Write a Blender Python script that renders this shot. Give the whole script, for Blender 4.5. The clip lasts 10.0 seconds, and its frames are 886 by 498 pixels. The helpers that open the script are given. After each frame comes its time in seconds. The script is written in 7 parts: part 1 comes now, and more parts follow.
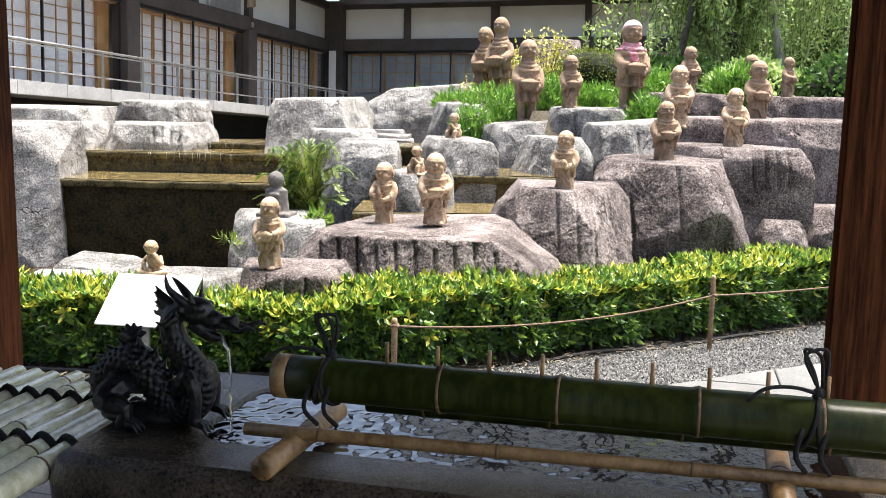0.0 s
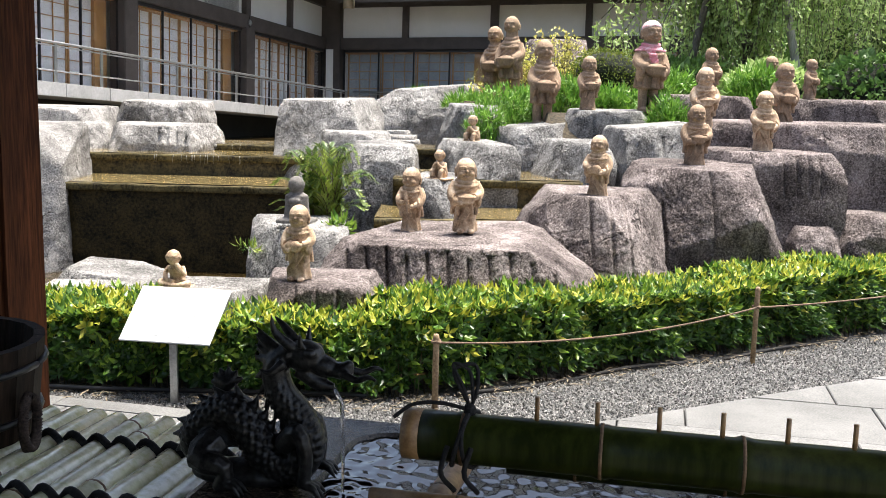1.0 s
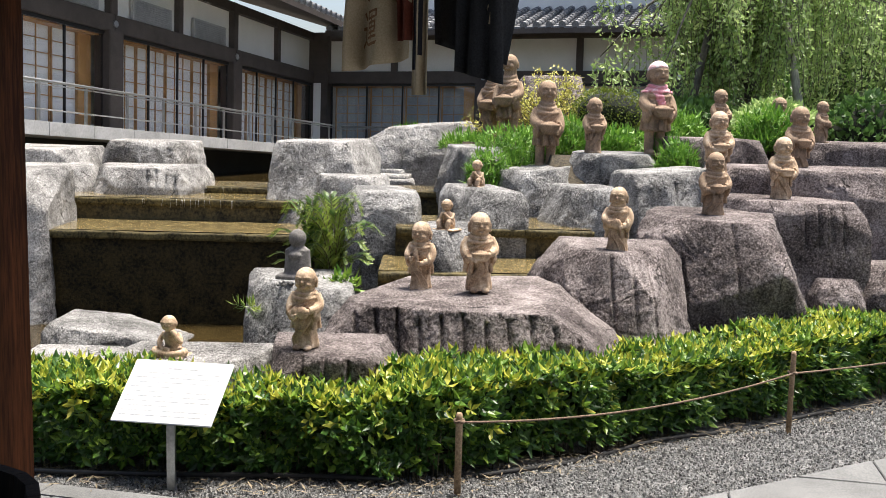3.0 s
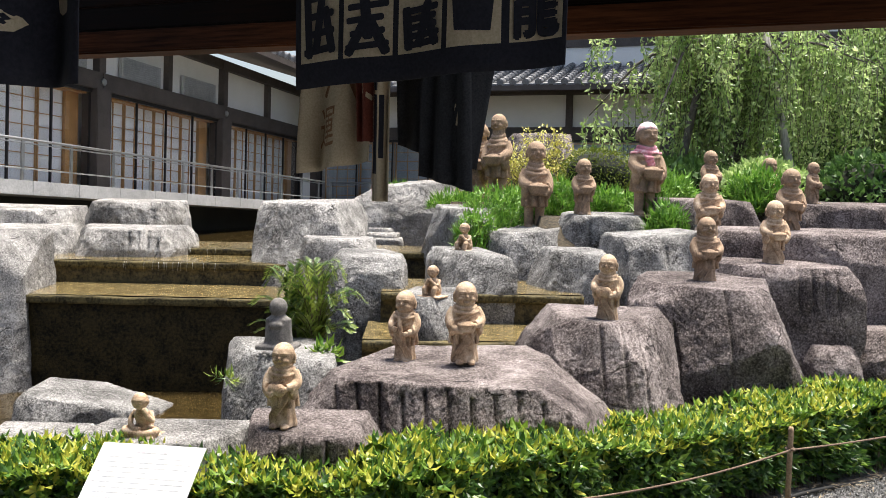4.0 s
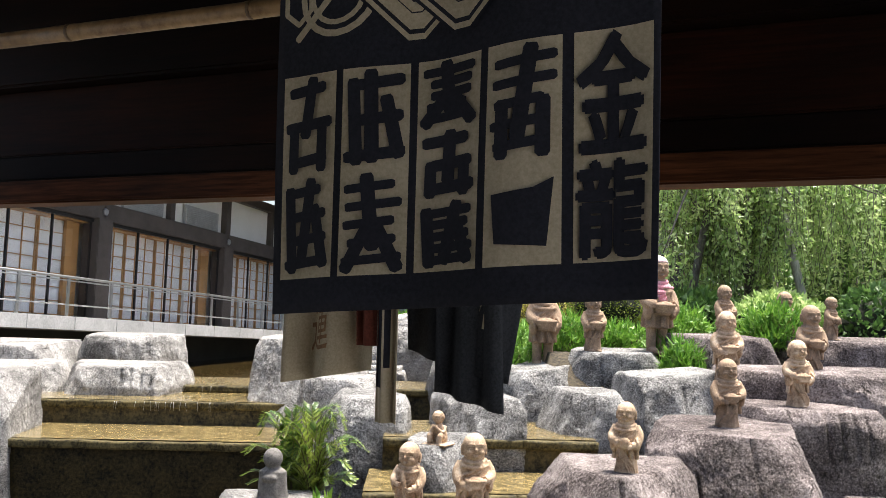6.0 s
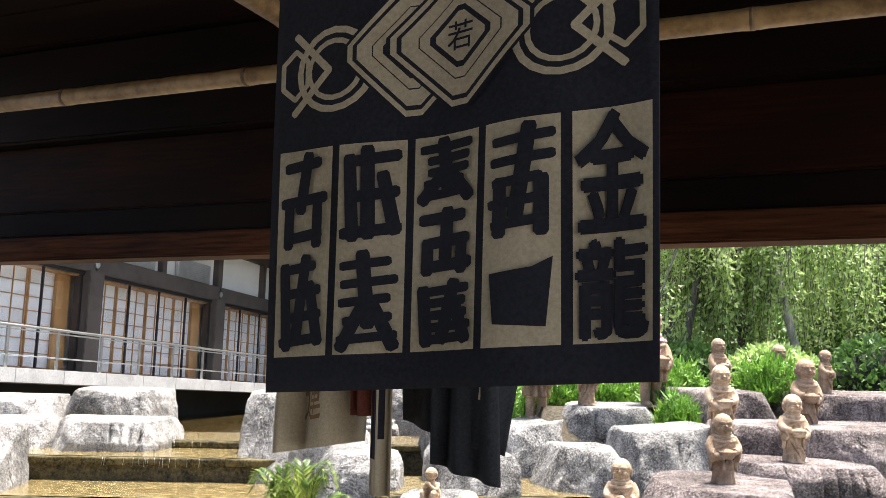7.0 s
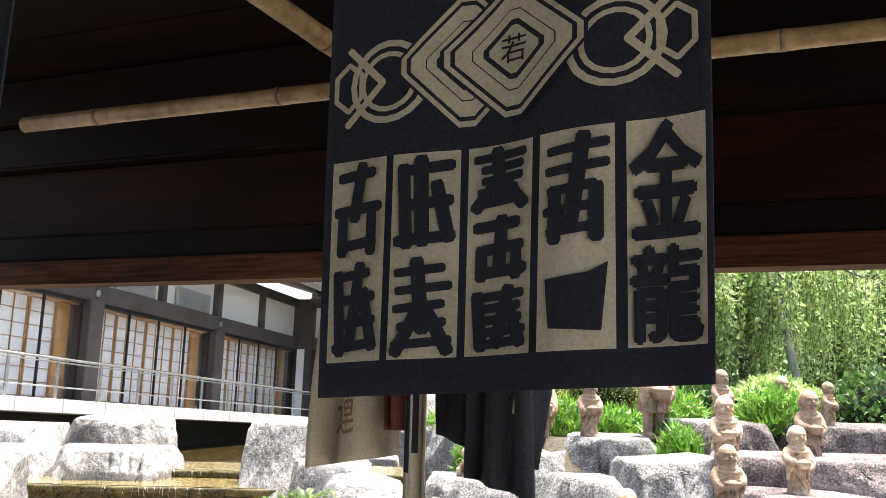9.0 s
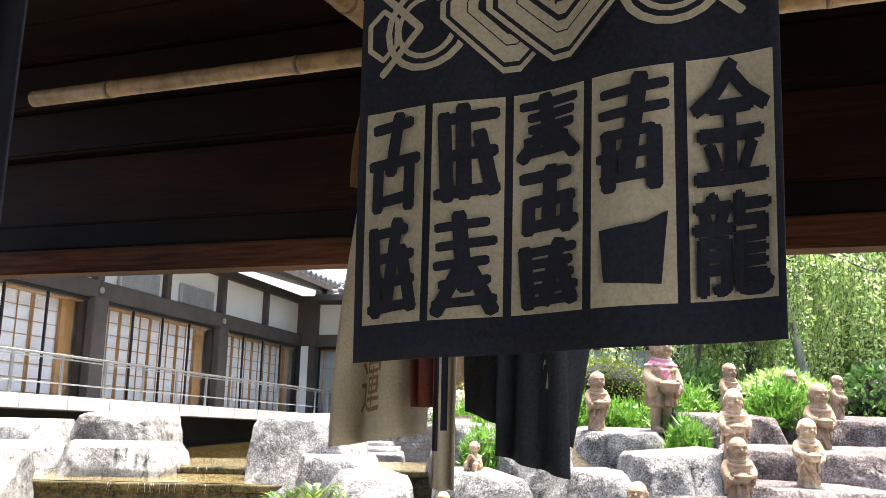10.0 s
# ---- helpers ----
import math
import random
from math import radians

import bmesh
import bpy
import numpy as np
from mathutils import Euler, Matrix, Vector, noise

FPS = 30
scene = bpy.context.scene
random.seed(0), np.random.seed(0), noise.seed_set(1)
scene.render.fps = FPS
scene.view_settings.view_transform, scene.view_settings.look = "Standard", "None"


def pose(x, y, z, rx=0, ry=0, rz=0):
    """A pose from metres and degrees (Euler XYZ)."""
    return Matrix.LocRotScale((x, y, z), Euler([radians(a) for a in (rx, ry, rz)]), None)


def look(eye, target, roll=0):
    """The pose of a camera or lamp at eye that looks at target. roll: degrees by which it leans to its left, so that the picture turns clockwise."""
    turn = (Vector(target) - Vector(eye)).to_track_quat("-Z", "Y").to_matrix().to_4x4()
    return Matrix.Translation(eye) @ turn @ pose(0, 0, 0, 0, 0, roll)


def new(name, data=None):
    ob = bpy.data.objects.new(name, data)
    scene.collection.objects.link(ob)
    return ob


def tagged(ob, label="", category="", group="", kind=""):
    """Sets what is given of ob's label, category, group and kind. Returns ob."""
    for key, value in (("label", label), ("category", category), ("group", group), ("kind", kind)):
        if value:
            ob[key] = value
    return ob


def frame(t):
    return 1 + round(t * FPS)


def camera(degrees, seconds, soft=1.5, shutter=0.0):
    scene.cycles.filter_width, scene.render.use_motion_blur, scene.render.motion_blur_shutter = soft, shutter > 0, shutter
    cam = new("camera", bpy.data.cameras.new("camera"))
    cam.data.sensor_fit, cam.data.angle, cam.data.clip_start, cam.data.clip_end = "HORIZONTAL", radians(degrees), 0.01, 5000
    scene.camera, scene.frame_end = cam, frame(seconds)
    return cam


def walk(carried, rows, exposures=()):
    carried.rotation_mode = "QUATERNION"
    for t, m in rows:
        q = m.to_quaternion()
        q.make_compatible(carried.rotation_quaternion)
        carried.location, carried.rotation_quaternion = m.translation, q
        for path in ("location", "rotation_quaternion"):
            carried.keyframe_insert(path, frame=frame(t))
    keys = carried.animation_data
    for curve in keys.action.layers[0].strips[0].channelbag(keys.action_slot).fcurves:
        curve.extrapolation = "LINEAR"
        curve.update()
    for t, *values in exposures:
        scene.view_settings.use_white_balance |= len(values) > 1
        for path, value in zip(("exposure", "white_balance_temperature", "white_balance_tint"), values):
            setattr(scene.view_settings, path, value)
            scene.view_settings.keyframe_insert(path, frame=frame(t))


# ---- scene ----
cam = camera(50.0, 10.0, soft=0.6)
PATH = [
    (0, (0.035, -0.018, 1.563), (0.015, 1.96, 1.265), 1.2),
    (0.5, (-0.138, 0.11, 1.571), (-0.147, 2.087, 1.27), 1.1),
    (1, (-0.271, 0.243, 1.591), (-0.263, 2.221, 1.29), 1.4),
    (1.5, (-0.369, 0.399, 1.614), (-0.35, 2.377, 1.318), 1.4),
    (2, (-0.471, 0.515, 1.648), (-0.446, 2.494, 1.359), 1.3),
    (2.5, (-0.494, 0.588, 1.685), (-0.46, 2.569, 1.415), 1.4),
    (4, (-0.428, 0.852, 1.829), (-0.368, 2.847, 1.696), 1.4),
    (4.5, (-0.474, 0.953, 1.866), (-0.419, 2.951, 1.813), 1.3),
    (5, (-0.463, 1.069, 1.889), (-0.407, 3.069, 1.89), 1.4),
    (5.5, (-0.447, 1.157, 1.923), (-0.4, 3.155, 1.984), 1.4),
    (7, (-0.452, 1.192, 1.975), (-0.39, 3.177, 2.208), 1.3),
    (7.5, (-0.457, 1.193, 1.966), (-0.386, 3.174, 2.232), 1.3),
    (8, (-0.47, 1.197, 1.961), (-0.39, 3.175, 2.249), 1.5),
    (8.5, (-0.48, 1.192, 1.958), (-0.406, 3.17, 2.25), 1.6),
    (9, (-0.499, 1.179, 1.951), (-0.435, 3.156, 2.25), 1.6),
    (9.5, (-0.509, 1.178, 1.928), (-0.448, 3.155, 2.226), 1.6),
    (10, (-0.53, 1.235, 1.922), (-0.471, 3.213, 2.216), 1.4),
]
walk(cam, [(t, look(eye, target, roll)) for t, eye, target, roll in PATH], exposures=[(0, 1.5, 6650, 10), (2.5, 0.95, 6650, 10), (5, 1.05, 6650, 10), (8, 2.1, 6650, 10), (10, 2.2, 6650, 10)])

# ---- world and sun: bright, thinly overcast ----
world = bpy.data.worlds.new("sky")
scene.world = world
world.use_nodes = True
wn = world.node_tree.nodes
sky = wn.new("ShaderNodeTexSky")
sky.sky_type, sky.sun_disc = "NISHITA", False
sky.sun_elevation, sky.sun_rotation = radians(74), radians(60)
sky.air_density, sky.dust_density = 1.0, 4.0
wn["Background"].inputs["Strength"].default_value = 0.115
world.node_tree.links.new(sky.outputs["Color"], wn["Background"].inputs["Color"])
sun = new("sun", bpy.data.lights.new("sun", "SUN"))
sun.data.energy, sun.data.angle, sun.data.color = 5.0, radians(20), (1.0, 0.96, 0.9)
sun.matrix_world = look((2.6, 1.6, 12), (0, 0, 0))

# ---- materials ----


def material(name, low, high, scale=6.0, rough=0.8, metal=0.0, bump=0.3, fine=60.0, dist=0.01, spec=0.5, third=None, stretch=(1, 1, 1), per_piece=0.0, coat=0.0):
    """Two-scale mottled surface: broad stains and fine grain, with matching relief."""
    m = bpy.data.materials.new(name)
    m.use_nodes = True
    nt = m.node_tree
    n, l = nt.nodes, nt.links
    b = n["Principled BSDF"]
    tc, mp = n.new("ShaderNodeTexCoord"), n.new("ShaderNodeMapping")
    mp.inputs["Scale"].default_value = stretch
    l.new(tc.outputs["Object"], mp.inputs["Vector"])
    big, small = n.new("ShaderNodeTexNoise"), n.new("ShaderNodeTexNoise")
    for tex, s, d in ((big, scale, 6), (small, fine, 5)):
        tex.inputs["Scale"].default_value, tex.inputs["Detail"].default_value = s, d
        tex.inputs["Roughness"].default_value = 0.65
        l.new(mp.outputs["Vector"], tex.inputs["Vector"])
    add = n.new("ShaderNodeMath")
    add.operation = "MULTIPLY_ADD"
    add.inputs[1].default_value = 0.55
    l.new(small.outputs["Fac"], add.inputs[0])
    half = n.new("ShaderNodeMath")
    half.operation = "MULTIPLY"
    half.inputs[1].default_value = 0.45
    l.new(big.outputs["Fac"], half.inputs[0])
    l.new(half.outputs[0], add.inputs[2])
    ramp = n.new("ShaderNodeValToRGB")
    e = ramp.color_ramp.elements
    e[0].position, e[1].position = 0.40, 0.60
    e[0].color, e[1].color = (*low, 1), (*high, 1)
    if third:
        x = e.new(0.52)
        x.color = (*third, 1)
    l.new(add.outputs[0], ramp.inputs["Fac"])
    colour = ramp.outputs["Color"]
    if per_piece:
        info, hsv, mul = n.new("ShaderNodeObjectInfo"), n.new("ShaderNodeHueSaturation"), n.new("ShaderNodeMapRange")
        mul.inputs["To Min"].default_value, mul.inputs["To Max"].default_value = 1 - per_piece, 1 + per_piece
        l.new(info.outputs["Random"], mul.inputs["Value"])
        l.new(mul.outputs[0], hsv.inputs["Value"])
        l.new(colour, hsv.inputs["Color"])
        colour = hsv.outputs["Color"]
    l.new(colour, b.inputs["Base Color"])
    b.inputs["Roughness"].default_value, b.inputs["Metallic"].default_value = rough, metal
    b.inputs["Specular IOR Level"].default_value, b.inputs["Coat Weight"].default_value = spec, coat
    if bump:
        bp = n.new("ShaderNodeBump")
        bp.inputs["Strength"].default_value, bp.inputs["Distance"].default_value = bump, dist
        l.new(add.outputs[0], bp.inputs["Height"])
        l.new(bp.outputs["Normal"], b.inputs["Normal"])
    return m


def leaf_material(name, low, high, rough=0.45, thin=0.3):
    """Leaves that differ one by one and let some light through."""
    m = bpy.data.materials.new(name)
    m.use_nodes = True
    n, l = m.node_tree.nodes, m.node_tree.links
    b = n["Principled BSDF"]
    geo, ramp = n.new("ShaderNodeNewGeometry"), n.new("ShaderNodeValToRGB")
    ramp.color_ramp.elements[0].color, ramp.color_ramp.elements[1].color = (*low, 1), (*high, 1)
    l.new(geo.outputs["Random Per Island"], ramp.inputs["Fac"])
    l.new(ramp.outputs["Color"], b.inputs["Base Color"])
    b.inputs["Roughness"].default_value = rough
    tr, mix = n.new("ShaderNodeBsdfTranslucent"), n.new("ShaderNodeMixShader")
    l.new(ramp.outputs["Color"], tr.inputs["Color"])
    mix.inputs["Fac"].default_value = thin
    l.new(b.outputs[0], mix.inputs[1])
    l.new(tr.outputs[0], mix.inputs[2])
    l.new(mix.outputs[0], n["Material Output"].inputs["Surface"])
    return m


def wood_material(name, low, high, rough=0.6, rings=5.0, stretch=(1, 1, 0.06)):
    """Long grain along z (or as stretched), in rings."""
    m = material(name, low, high, 9, rough, bump=0.25, fine=90, dist=0.004, stretch=stretch, spec=0.1)
    n, l = m.node_tree.nodes, m.node_tree.links
    wave = n.new("ShaderNodeTexWave")
    wave.inputs["Scale"].default_value, wave.inputs["Distortion"].default_value, wave.inputs["Detail"].default_value = rings, 7, 3
    l.new(n["Mapping"].outputs["Vector"], wave.inputs["Vector"])
    b = n["Principled BSDF"]
    old = b.inputs["Base Color"].links[0].from_socket
    mix = n.new("ShaderNodeMix")
    mix.data_type, mix.blend_type = "RGBA", "MULTIPLY"
    mix.inputs[0].default_value = 0.45
    l.new(old, mix.inputs[6])
    l.new(wave.outputs["Color"], mix.inputs[7])
    l.new(mix.outputs[2], b.inputs["Base Color"])
    return m


def water_material(name, tint, ripple=8.0, strength=0.12):
    """Shallow water: a tinted bed seen through a glossy, rippled surface."""
    m = bpy.data.materials.new(name)
    m.use_nodes = True
    n, l = m.node_tree.nodes, m.node_tree.links
    b = n["Principled BSDF"]
    tc, tex, bp = n.new("ShaderNodeTexCoord"), n.new("ShaderNodeTexNoise"), n.new("ShaderNodeBump")
    tex.inputs["Scale"].default_value, tex.inputs["Detail"].default_value = ripple, 3
    l.new(tc.outputs["Object"], tex.inputs["Vector"])
    bp.inputs["Strength"].default_value, bp.inputs["Distance"].default_value = strength, 0.05
    l.new(tex.outputs["Fac"], bp.inputs["Height"])
    l.new(bp.outputs["Normal"], b.inputs["Normal"])
    bed, ramp = n.new("ShaderNodeTexNoise"), n.new("ShaderNodeValToRGB")
    bed.inputs["Scale"].default_value, bed.inputs["Detail"].default_value = 14, 6
    l.new(tc.outputs["Object"], bed.inputs["Vector"])
    ramp.color_ramp.elements[0].position, ramp.color_ramp.elements[1].position = 0.4, 0.65
    ramp.color_ramp.elements[0].color = (*[c * 0.45 for c in tint], 1)
    ramp.color_ramp.elements[1].color = (*tint, 1)
    l.new(bed.outputs["Fac"], ramp.inputs["Fac"])
    l.new(ramp.outputs["Color"], b.inputs["Base Color"])
    b.inputs["Roughness"].default_value, b.inputs["IOR"].default_value, b.inputs["Specular IOR Level"].default_value = 0.04, 1.33, 1.0
    return m


def rock_material(name, dark, mid, light):
    """Split granite: broad tone, vertical stains, crisp mineral speckle and a ridged, broken relief."""
    m = bpy.data.materials.new(name)
    m.use_nodes = True
    n, l = m.node_tree.nodes, m.node_tree.links
    b = n["Principled BSDF"]
    tc, geo = n.new("ShaderNodeTexCoord"), n.new("ShaderNodeObjectInfo")
    off, mp = n.new("ShaderNodeVectorMath"), n.new("ShaderNodeMapping")
    mp.inputs["Scale"].default_value = (1, 1, 0.28)
    l.new(tc.outputs["Object"], off.inputs[0])
    l.new(geo.outputs["Random"], off.inputs[1])
    l.new(off.outputs[0], mp.inputs["Vector"])

    def noise_at(scale, detail, rough, source):
        t = n.new("ShaderNodeTexNoise")
        t.inputs["Scale"].default_value, t.inputs["Detail"].default_value, t.inputs["Roughness"].default_value = scale, detail, rough
        l.new(source, t.inputs["Vector"])
        return t.outputs["Fac"]

    broad = noise_at(2.2, 8, 0.6, off.outputs[0])
    streak = noise_at(7, 6, 0.65, mp.outputs["Vector"])
    grain = noise_at(62, 8, 0.85, off.outputs[0])
    speck = noise_at(260, 2, 0.6, off.outputs[0])
    total = None
    for src, w in ((broad, 0.19), (streak, 0.12), (grain, 0.48), (speck, 0.21)):
        k = n.new("ShaderNodeMath")
        k.operation = "MULTIPLY_ADD" if total else "MULTIPLY"
        k.inputs[1].default_value = w
        l.new(src, k.inputs[0])
        if total:
            l.new(total, k.inputs[2])
        total = k.outputs[0]
    ramp = n.new("ShaderNodeValToRGB")
    e = ramp.color_ramp.elements
    e[0].position, e[1].position = 0.44, 0.57
    e[0].color, e[1].color = (*dark, 1), (*light, 1)
    x = e.new(0.498)
    x.color = (*mid, 1)
    l.new(total, ramp.inputs["Fac"])
    b.inputs["Roughness"].default_value = 0.9
    b.inputs["Specular IOR Level"].default_value = 0.25
    ridged = noise_at(5.5, 12, 0.68, off.outputs[0])
    warp = n.new("ShaderNodeTexNoise")
    warp.inputs["Scale"].default_value, warp.inputs["Detail"].default_value = 4.0, 4
    l.new(off.outputs[0], warp.inputs["Vector"])
    shift = n.new("ShaderNodeVectorMath")
    shift.operation = "MULTIPLY_ADD"
    shift.inputs[1].default_value = (0.25, 0.25, 0.25)
    l.new(warp.outputs["Color"], shift.inputs[0])
    l.new(off.outputs[0], shift.inputs[2])
    height = None
    for scale, w in ((7.0, 0.6), (19.0, 0.25), (48.0, 0.10)):
        chip = n.new("ShaderNodeTexVoronoi")
        chip.distance = "CHEBYCHEV"
        chip.inputs["Scale"].default_value = scale
        l.new(shift.outputs[0], chip.inputs["Vector"])
        k = n.new("ShaderNodeMath")
        k.operation = "MULTIPLY_ADD"
        k.inputs[1].default_value = -w
        l.new(chip.outputs["Distance"], k.inputs[0])
        l.new(height if height else ridged, k.inputs[2])
        height = k.outputs[0]
    # a few thin cracks, broken off by a broad mask
    crack, width, mask, keep = n.new("ShaderNodeTexVoronoi"), n.new("ShaderNodeMapRange"), n.new("ShaderNodeMapRange"), n.new("ShaderNodeMath")
    crack.feature = "DISTANCE_TO_EDGE"
    crack.inputs["Scale"].default_value = 2.6
    l.new(shift.outputs[0], crack.inputs["Vector"])
    width.inputs["From Min"].default_value, width.inputs["From Max"].default_value = 0.0, 0.016
    l.new(crack.outputs["Distance"], width.inputs["Value"])
    mask.inputs["From Min"].default_value, mask.inputs["From Max"].default_value = 0.38, 0.44
    l.new(noise_at(3.1, 3, 0.6, off.outputs[0]), mask.inputs["Value"])
    keep.operation = "MAXIMUM"
    l.new(width.outputs[0], keep.inputs[0])
    l.new(mask.outputs[0], keep.inputs[1])
    line = n.new("ShaderNodeMix")
    line.data_type = "RGBA"
    line.inputs[6].default_value = (*[c * 0.6 for c in dark], 1)
    l.new(keep.outputs[0], line.inputs[0])
    l.new(ramp.outputs["Color"], line.inputs[7])
    l.new(line.outputs[2], b.inputs["Base Color"])
    sunk = n.new("ShaderNodeMath")
    sunk.operation = "MULTIPLY_ADD"
    sunk.inputs[1].default_value = 0.35
    l.new(keep.outputs[0], sunk.inputs[0])
    l.new(height, sunk.inputs[2])
    ridged = sunk.outputs[0]
    b1, b2 = n.new("ShaderNodeBump"), n.new("ShaderNodeBump")
    b1.inputs["Strength"].default_value, b1.inputs["Distance"].default_value = 1.0, 0.04
    b2.inputs["Strength"].default_value, b2.inputs["Distance"].default_value = 1.0, 0.013
    l.new(ridged, b1.inputs["Height"])
    l.new(grain, b2.inputs["Height"])
    l.new(b1.outputs["Normal"], b2.inputs["Normal"])
    l.new(b2.outputs["Normal"], b.inputs["Normal"])
    return m


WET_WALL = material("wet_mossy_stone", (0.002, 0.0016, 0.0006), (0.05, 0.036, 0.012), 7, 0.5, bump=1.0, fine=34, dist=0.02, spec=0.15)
MOSS_LIP = material("mossy_lip", (0.014, 0.012, 0.005), (0.15, 0.12, 0.05), 6, 0.6, spec=0.2, bump=0.9, fine=45, dist=0.02)
WET_STEP = material("wet_mossy_step", (0.006, 0.005, 0.002), (0.12, 0.094, 0.04), 9, 0.45, bump=1.0, fine=30, dist=0.025, spec=0.3)
TERRACOTTA = material("weathered_terracotta", (0.10, 0.06, 0.036), (0.70, 0.58, 0.44), 5, 0.8, bump=0.35, fine=260, dist=0.006, third=(0.51, 0.35, 0.22))
TERRA_DARK = material("grey_stained_terracotta", (0.10, 0.075, 0.055), (0.50, 0.37, 0.25), 3.5, 0.85, bump=0.35, fine=260, dist=0.006, third=(0.31, 0.205, 0.13))
STONE_FIG = material("dark_carved_stone", (0.07, 0.065, 0.06), (0.22, 0.205, 0.19), 8, 0.9, bump=0.6, fine=60, dist=0.008)
CLOTH_PINK = material("pink_knit", (0.50, 0.16, 0.20), (0.80, 0.62, 0.62), 14, 0.9, bump=0.5, fine=120, dist=0.004, third=(0.62, 0.25, 0.29))
CAP_WHITE = material("white_patterned_cap", (0.55, 0.16, 0.17), (0.80, 0.72, 0.70), 22, 0.9, bump=0.4, fine=120, dist=0.004, third=(0.74, 0.60, 0.58))
ROCK_PINK = rock_material("split_purple_granite", (0.020, 0.0155, 0.0145), (0.130, 0.106, 0.101), (0.46, 0.40, 0.385))
ROCK_ROSE = rock_material("split_rose_granite", (0.027, 0.021, 0.02), (0.163, 0.135, 0.128), (0.52, 0.46, 0.44))
ROCK_GREY = rock_material("split_grey_granite", (0.034, 0.033, 0.032), (0.195, 0.191, 0.184), (0.55, 0.54, 0.52))
ROCK_PALE = rock_material("split_pale_granite", (0.055, 0.052, 0.05), (0.25, 0.243, 0.232), (0.62, 0.60, 0.575))
GRAVEL_BED = material("gravel_bed", (0.02, 0.02, 0.02), (0.28, 0.275, 0.268), 12, 0.9, bump=1.0, fine=75, dist=0.02, third=(0.15, 0.15, 0.148))
GRAVEL = material("gravel_stone", (0.10, 0.10, 0.10), (0.42, 0.415, 0.40), 20, 0.85, bump=0.3, fine=90, dist=0.004, per_piece=0.5)
SOIL = material("garden_soil", (0.02, 0.016, 0.010), (0.10, 0.08, 0.05), 5, 0.95, bump=0.8, fine=40, dist=0.03)
SLAB = material("granite_paving", (0.095, 0.096, 0.094), (0.195, 0.196, 0.192), 2.2, 0.75, bump=0.3, fine=110, dist=0.003, per_piece=0.09)
BASIN = material("dark_granite", (0.010, 0.0075, 0.005), (0.105, 0.08, 0.055), 6, 0.22, bump=0.8, fine=130, dist=0.005, spec=0.6)
BRONZE = material("dark_bronze", (0.01, 0.01, 0.01), (0.06, 0.058, 0.054), 9, 0.36, 0.7, bump=0.5, fine=70, dist=0.005)
BAMBOO_GREEN = material("green_bamboo", (0.014, 0.02, 0.003), (0.04, 0.05, 0.009), 5, 0.32, spec=0.2, bump=0.03, fine=40, dist=0.003, stretch=(1, 1, 0.1))
BAMBOO_PALE = material("pale_bamboo", (0.64, 0.61, 0.34), (0.92, 0.88, 0.66), 5, 0.16, bump=0.04, fine=40, dist=0.003, coat=0.5)
BAMBOO_TAN = material("dried_bamboo", (0.19, 0.10, 0.038), (0.44, 0.265, 0.115), 6, 0.4, bump=0.15, fine=50, dist=0.003)
BAMBOO_NODE = material("bamboo_node", (0.10, 0.055, 0.025), (0.26, 0.16, 0.08), 20, 0.6, bump=0.3)
ROPE_BLACK = material("black_palm_rope", (0.003, 0.003, 0.003), (0.02, 0.019, 0.018), 40, 0.85, bump=0.8, fine=200, dist=0.004)
ROPE_TAN = material("hemp_rope", (0.07, 0.045, 0.03), (0.22, 0.15, 0.10), 30, 0.9, bump=0.8, fine=160, dist=0.004)
STAKE = material("weathered_stake", (0.16, 0.10, 0.055), (0.38, 0.27, 0.16), 10, 0.8, bump=0.4, fine=90, dist=0.004)
WOOD_RED = wood_material("red_brown_cedar", (0.04, 0.012, 0.004), (0.16, 0.052, 0.018))
# far below cedar's own tone: shade under the pavilion roof put into the colour
WOOD_DARK = wood_material("shade_dark_cedar", (0.003, 0.0008, 0.0003), (0.011, 0.003, 0.001), stretch=(0.06, 1, 1))
TUB_WOOD = wood_material("blackened_tub_wood", (0.01, 0.006, 0.004), (0.045, 0.028, 0.018))
PLASTER = material("white_plaster", (0.70, 0.69, 0.66), (0.80, 0.79, 0.77), 1.5, 0.9, bump=0.05, fine=60, dist=0.002)
TIMBER = material("grey_brown_timber", (0.045, 0.036, 0.031), (0.085, 0.07, 0.062), 3, 0.7, bump=0.1, fine=60, dist=0.003)
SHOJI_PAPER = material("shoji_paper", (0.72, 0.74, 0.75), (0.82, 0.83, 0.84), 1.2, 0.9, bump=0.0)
# same paper, greyer and bluer: the back wing's shade put into its colour
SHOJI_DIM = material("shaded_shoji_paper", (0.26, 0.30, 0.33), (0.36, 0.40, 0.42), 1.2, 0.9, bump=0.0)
SHOJI_WOOD = material("orange_shoji_wood", (0.34, 0.17, 0.06), (0.56, 0.31, 0.12), 4, 0.5, bump=0.1)
ALUMINIUM = material("black_sash", (0.012, 0.012, 0.013), (0.022, 0.022, 0.023), 4, 0.4, 0.3, bump=0.0)
STEEL = material("brushed_steel", (0.35, 0.36, 0.36), (0.55, 0.56, 0.56), 8, 0.35, 0.9, bump=0.05)
CONCRETE = material("pale_slab_stone", (0.34, 0.34, 0.33), (0.54, 0.535, 0.525), 2.5, 0.8, bump=0.2, fine=50, dist=0.004)
# near-black: the shade of the gap under the veranda, as a colour
VOID = material("under_floor_shade", (0.012, 0.012, 0.010), (0.03, 0.03, 0.025), 1.5, 0.9, bump=0.1)
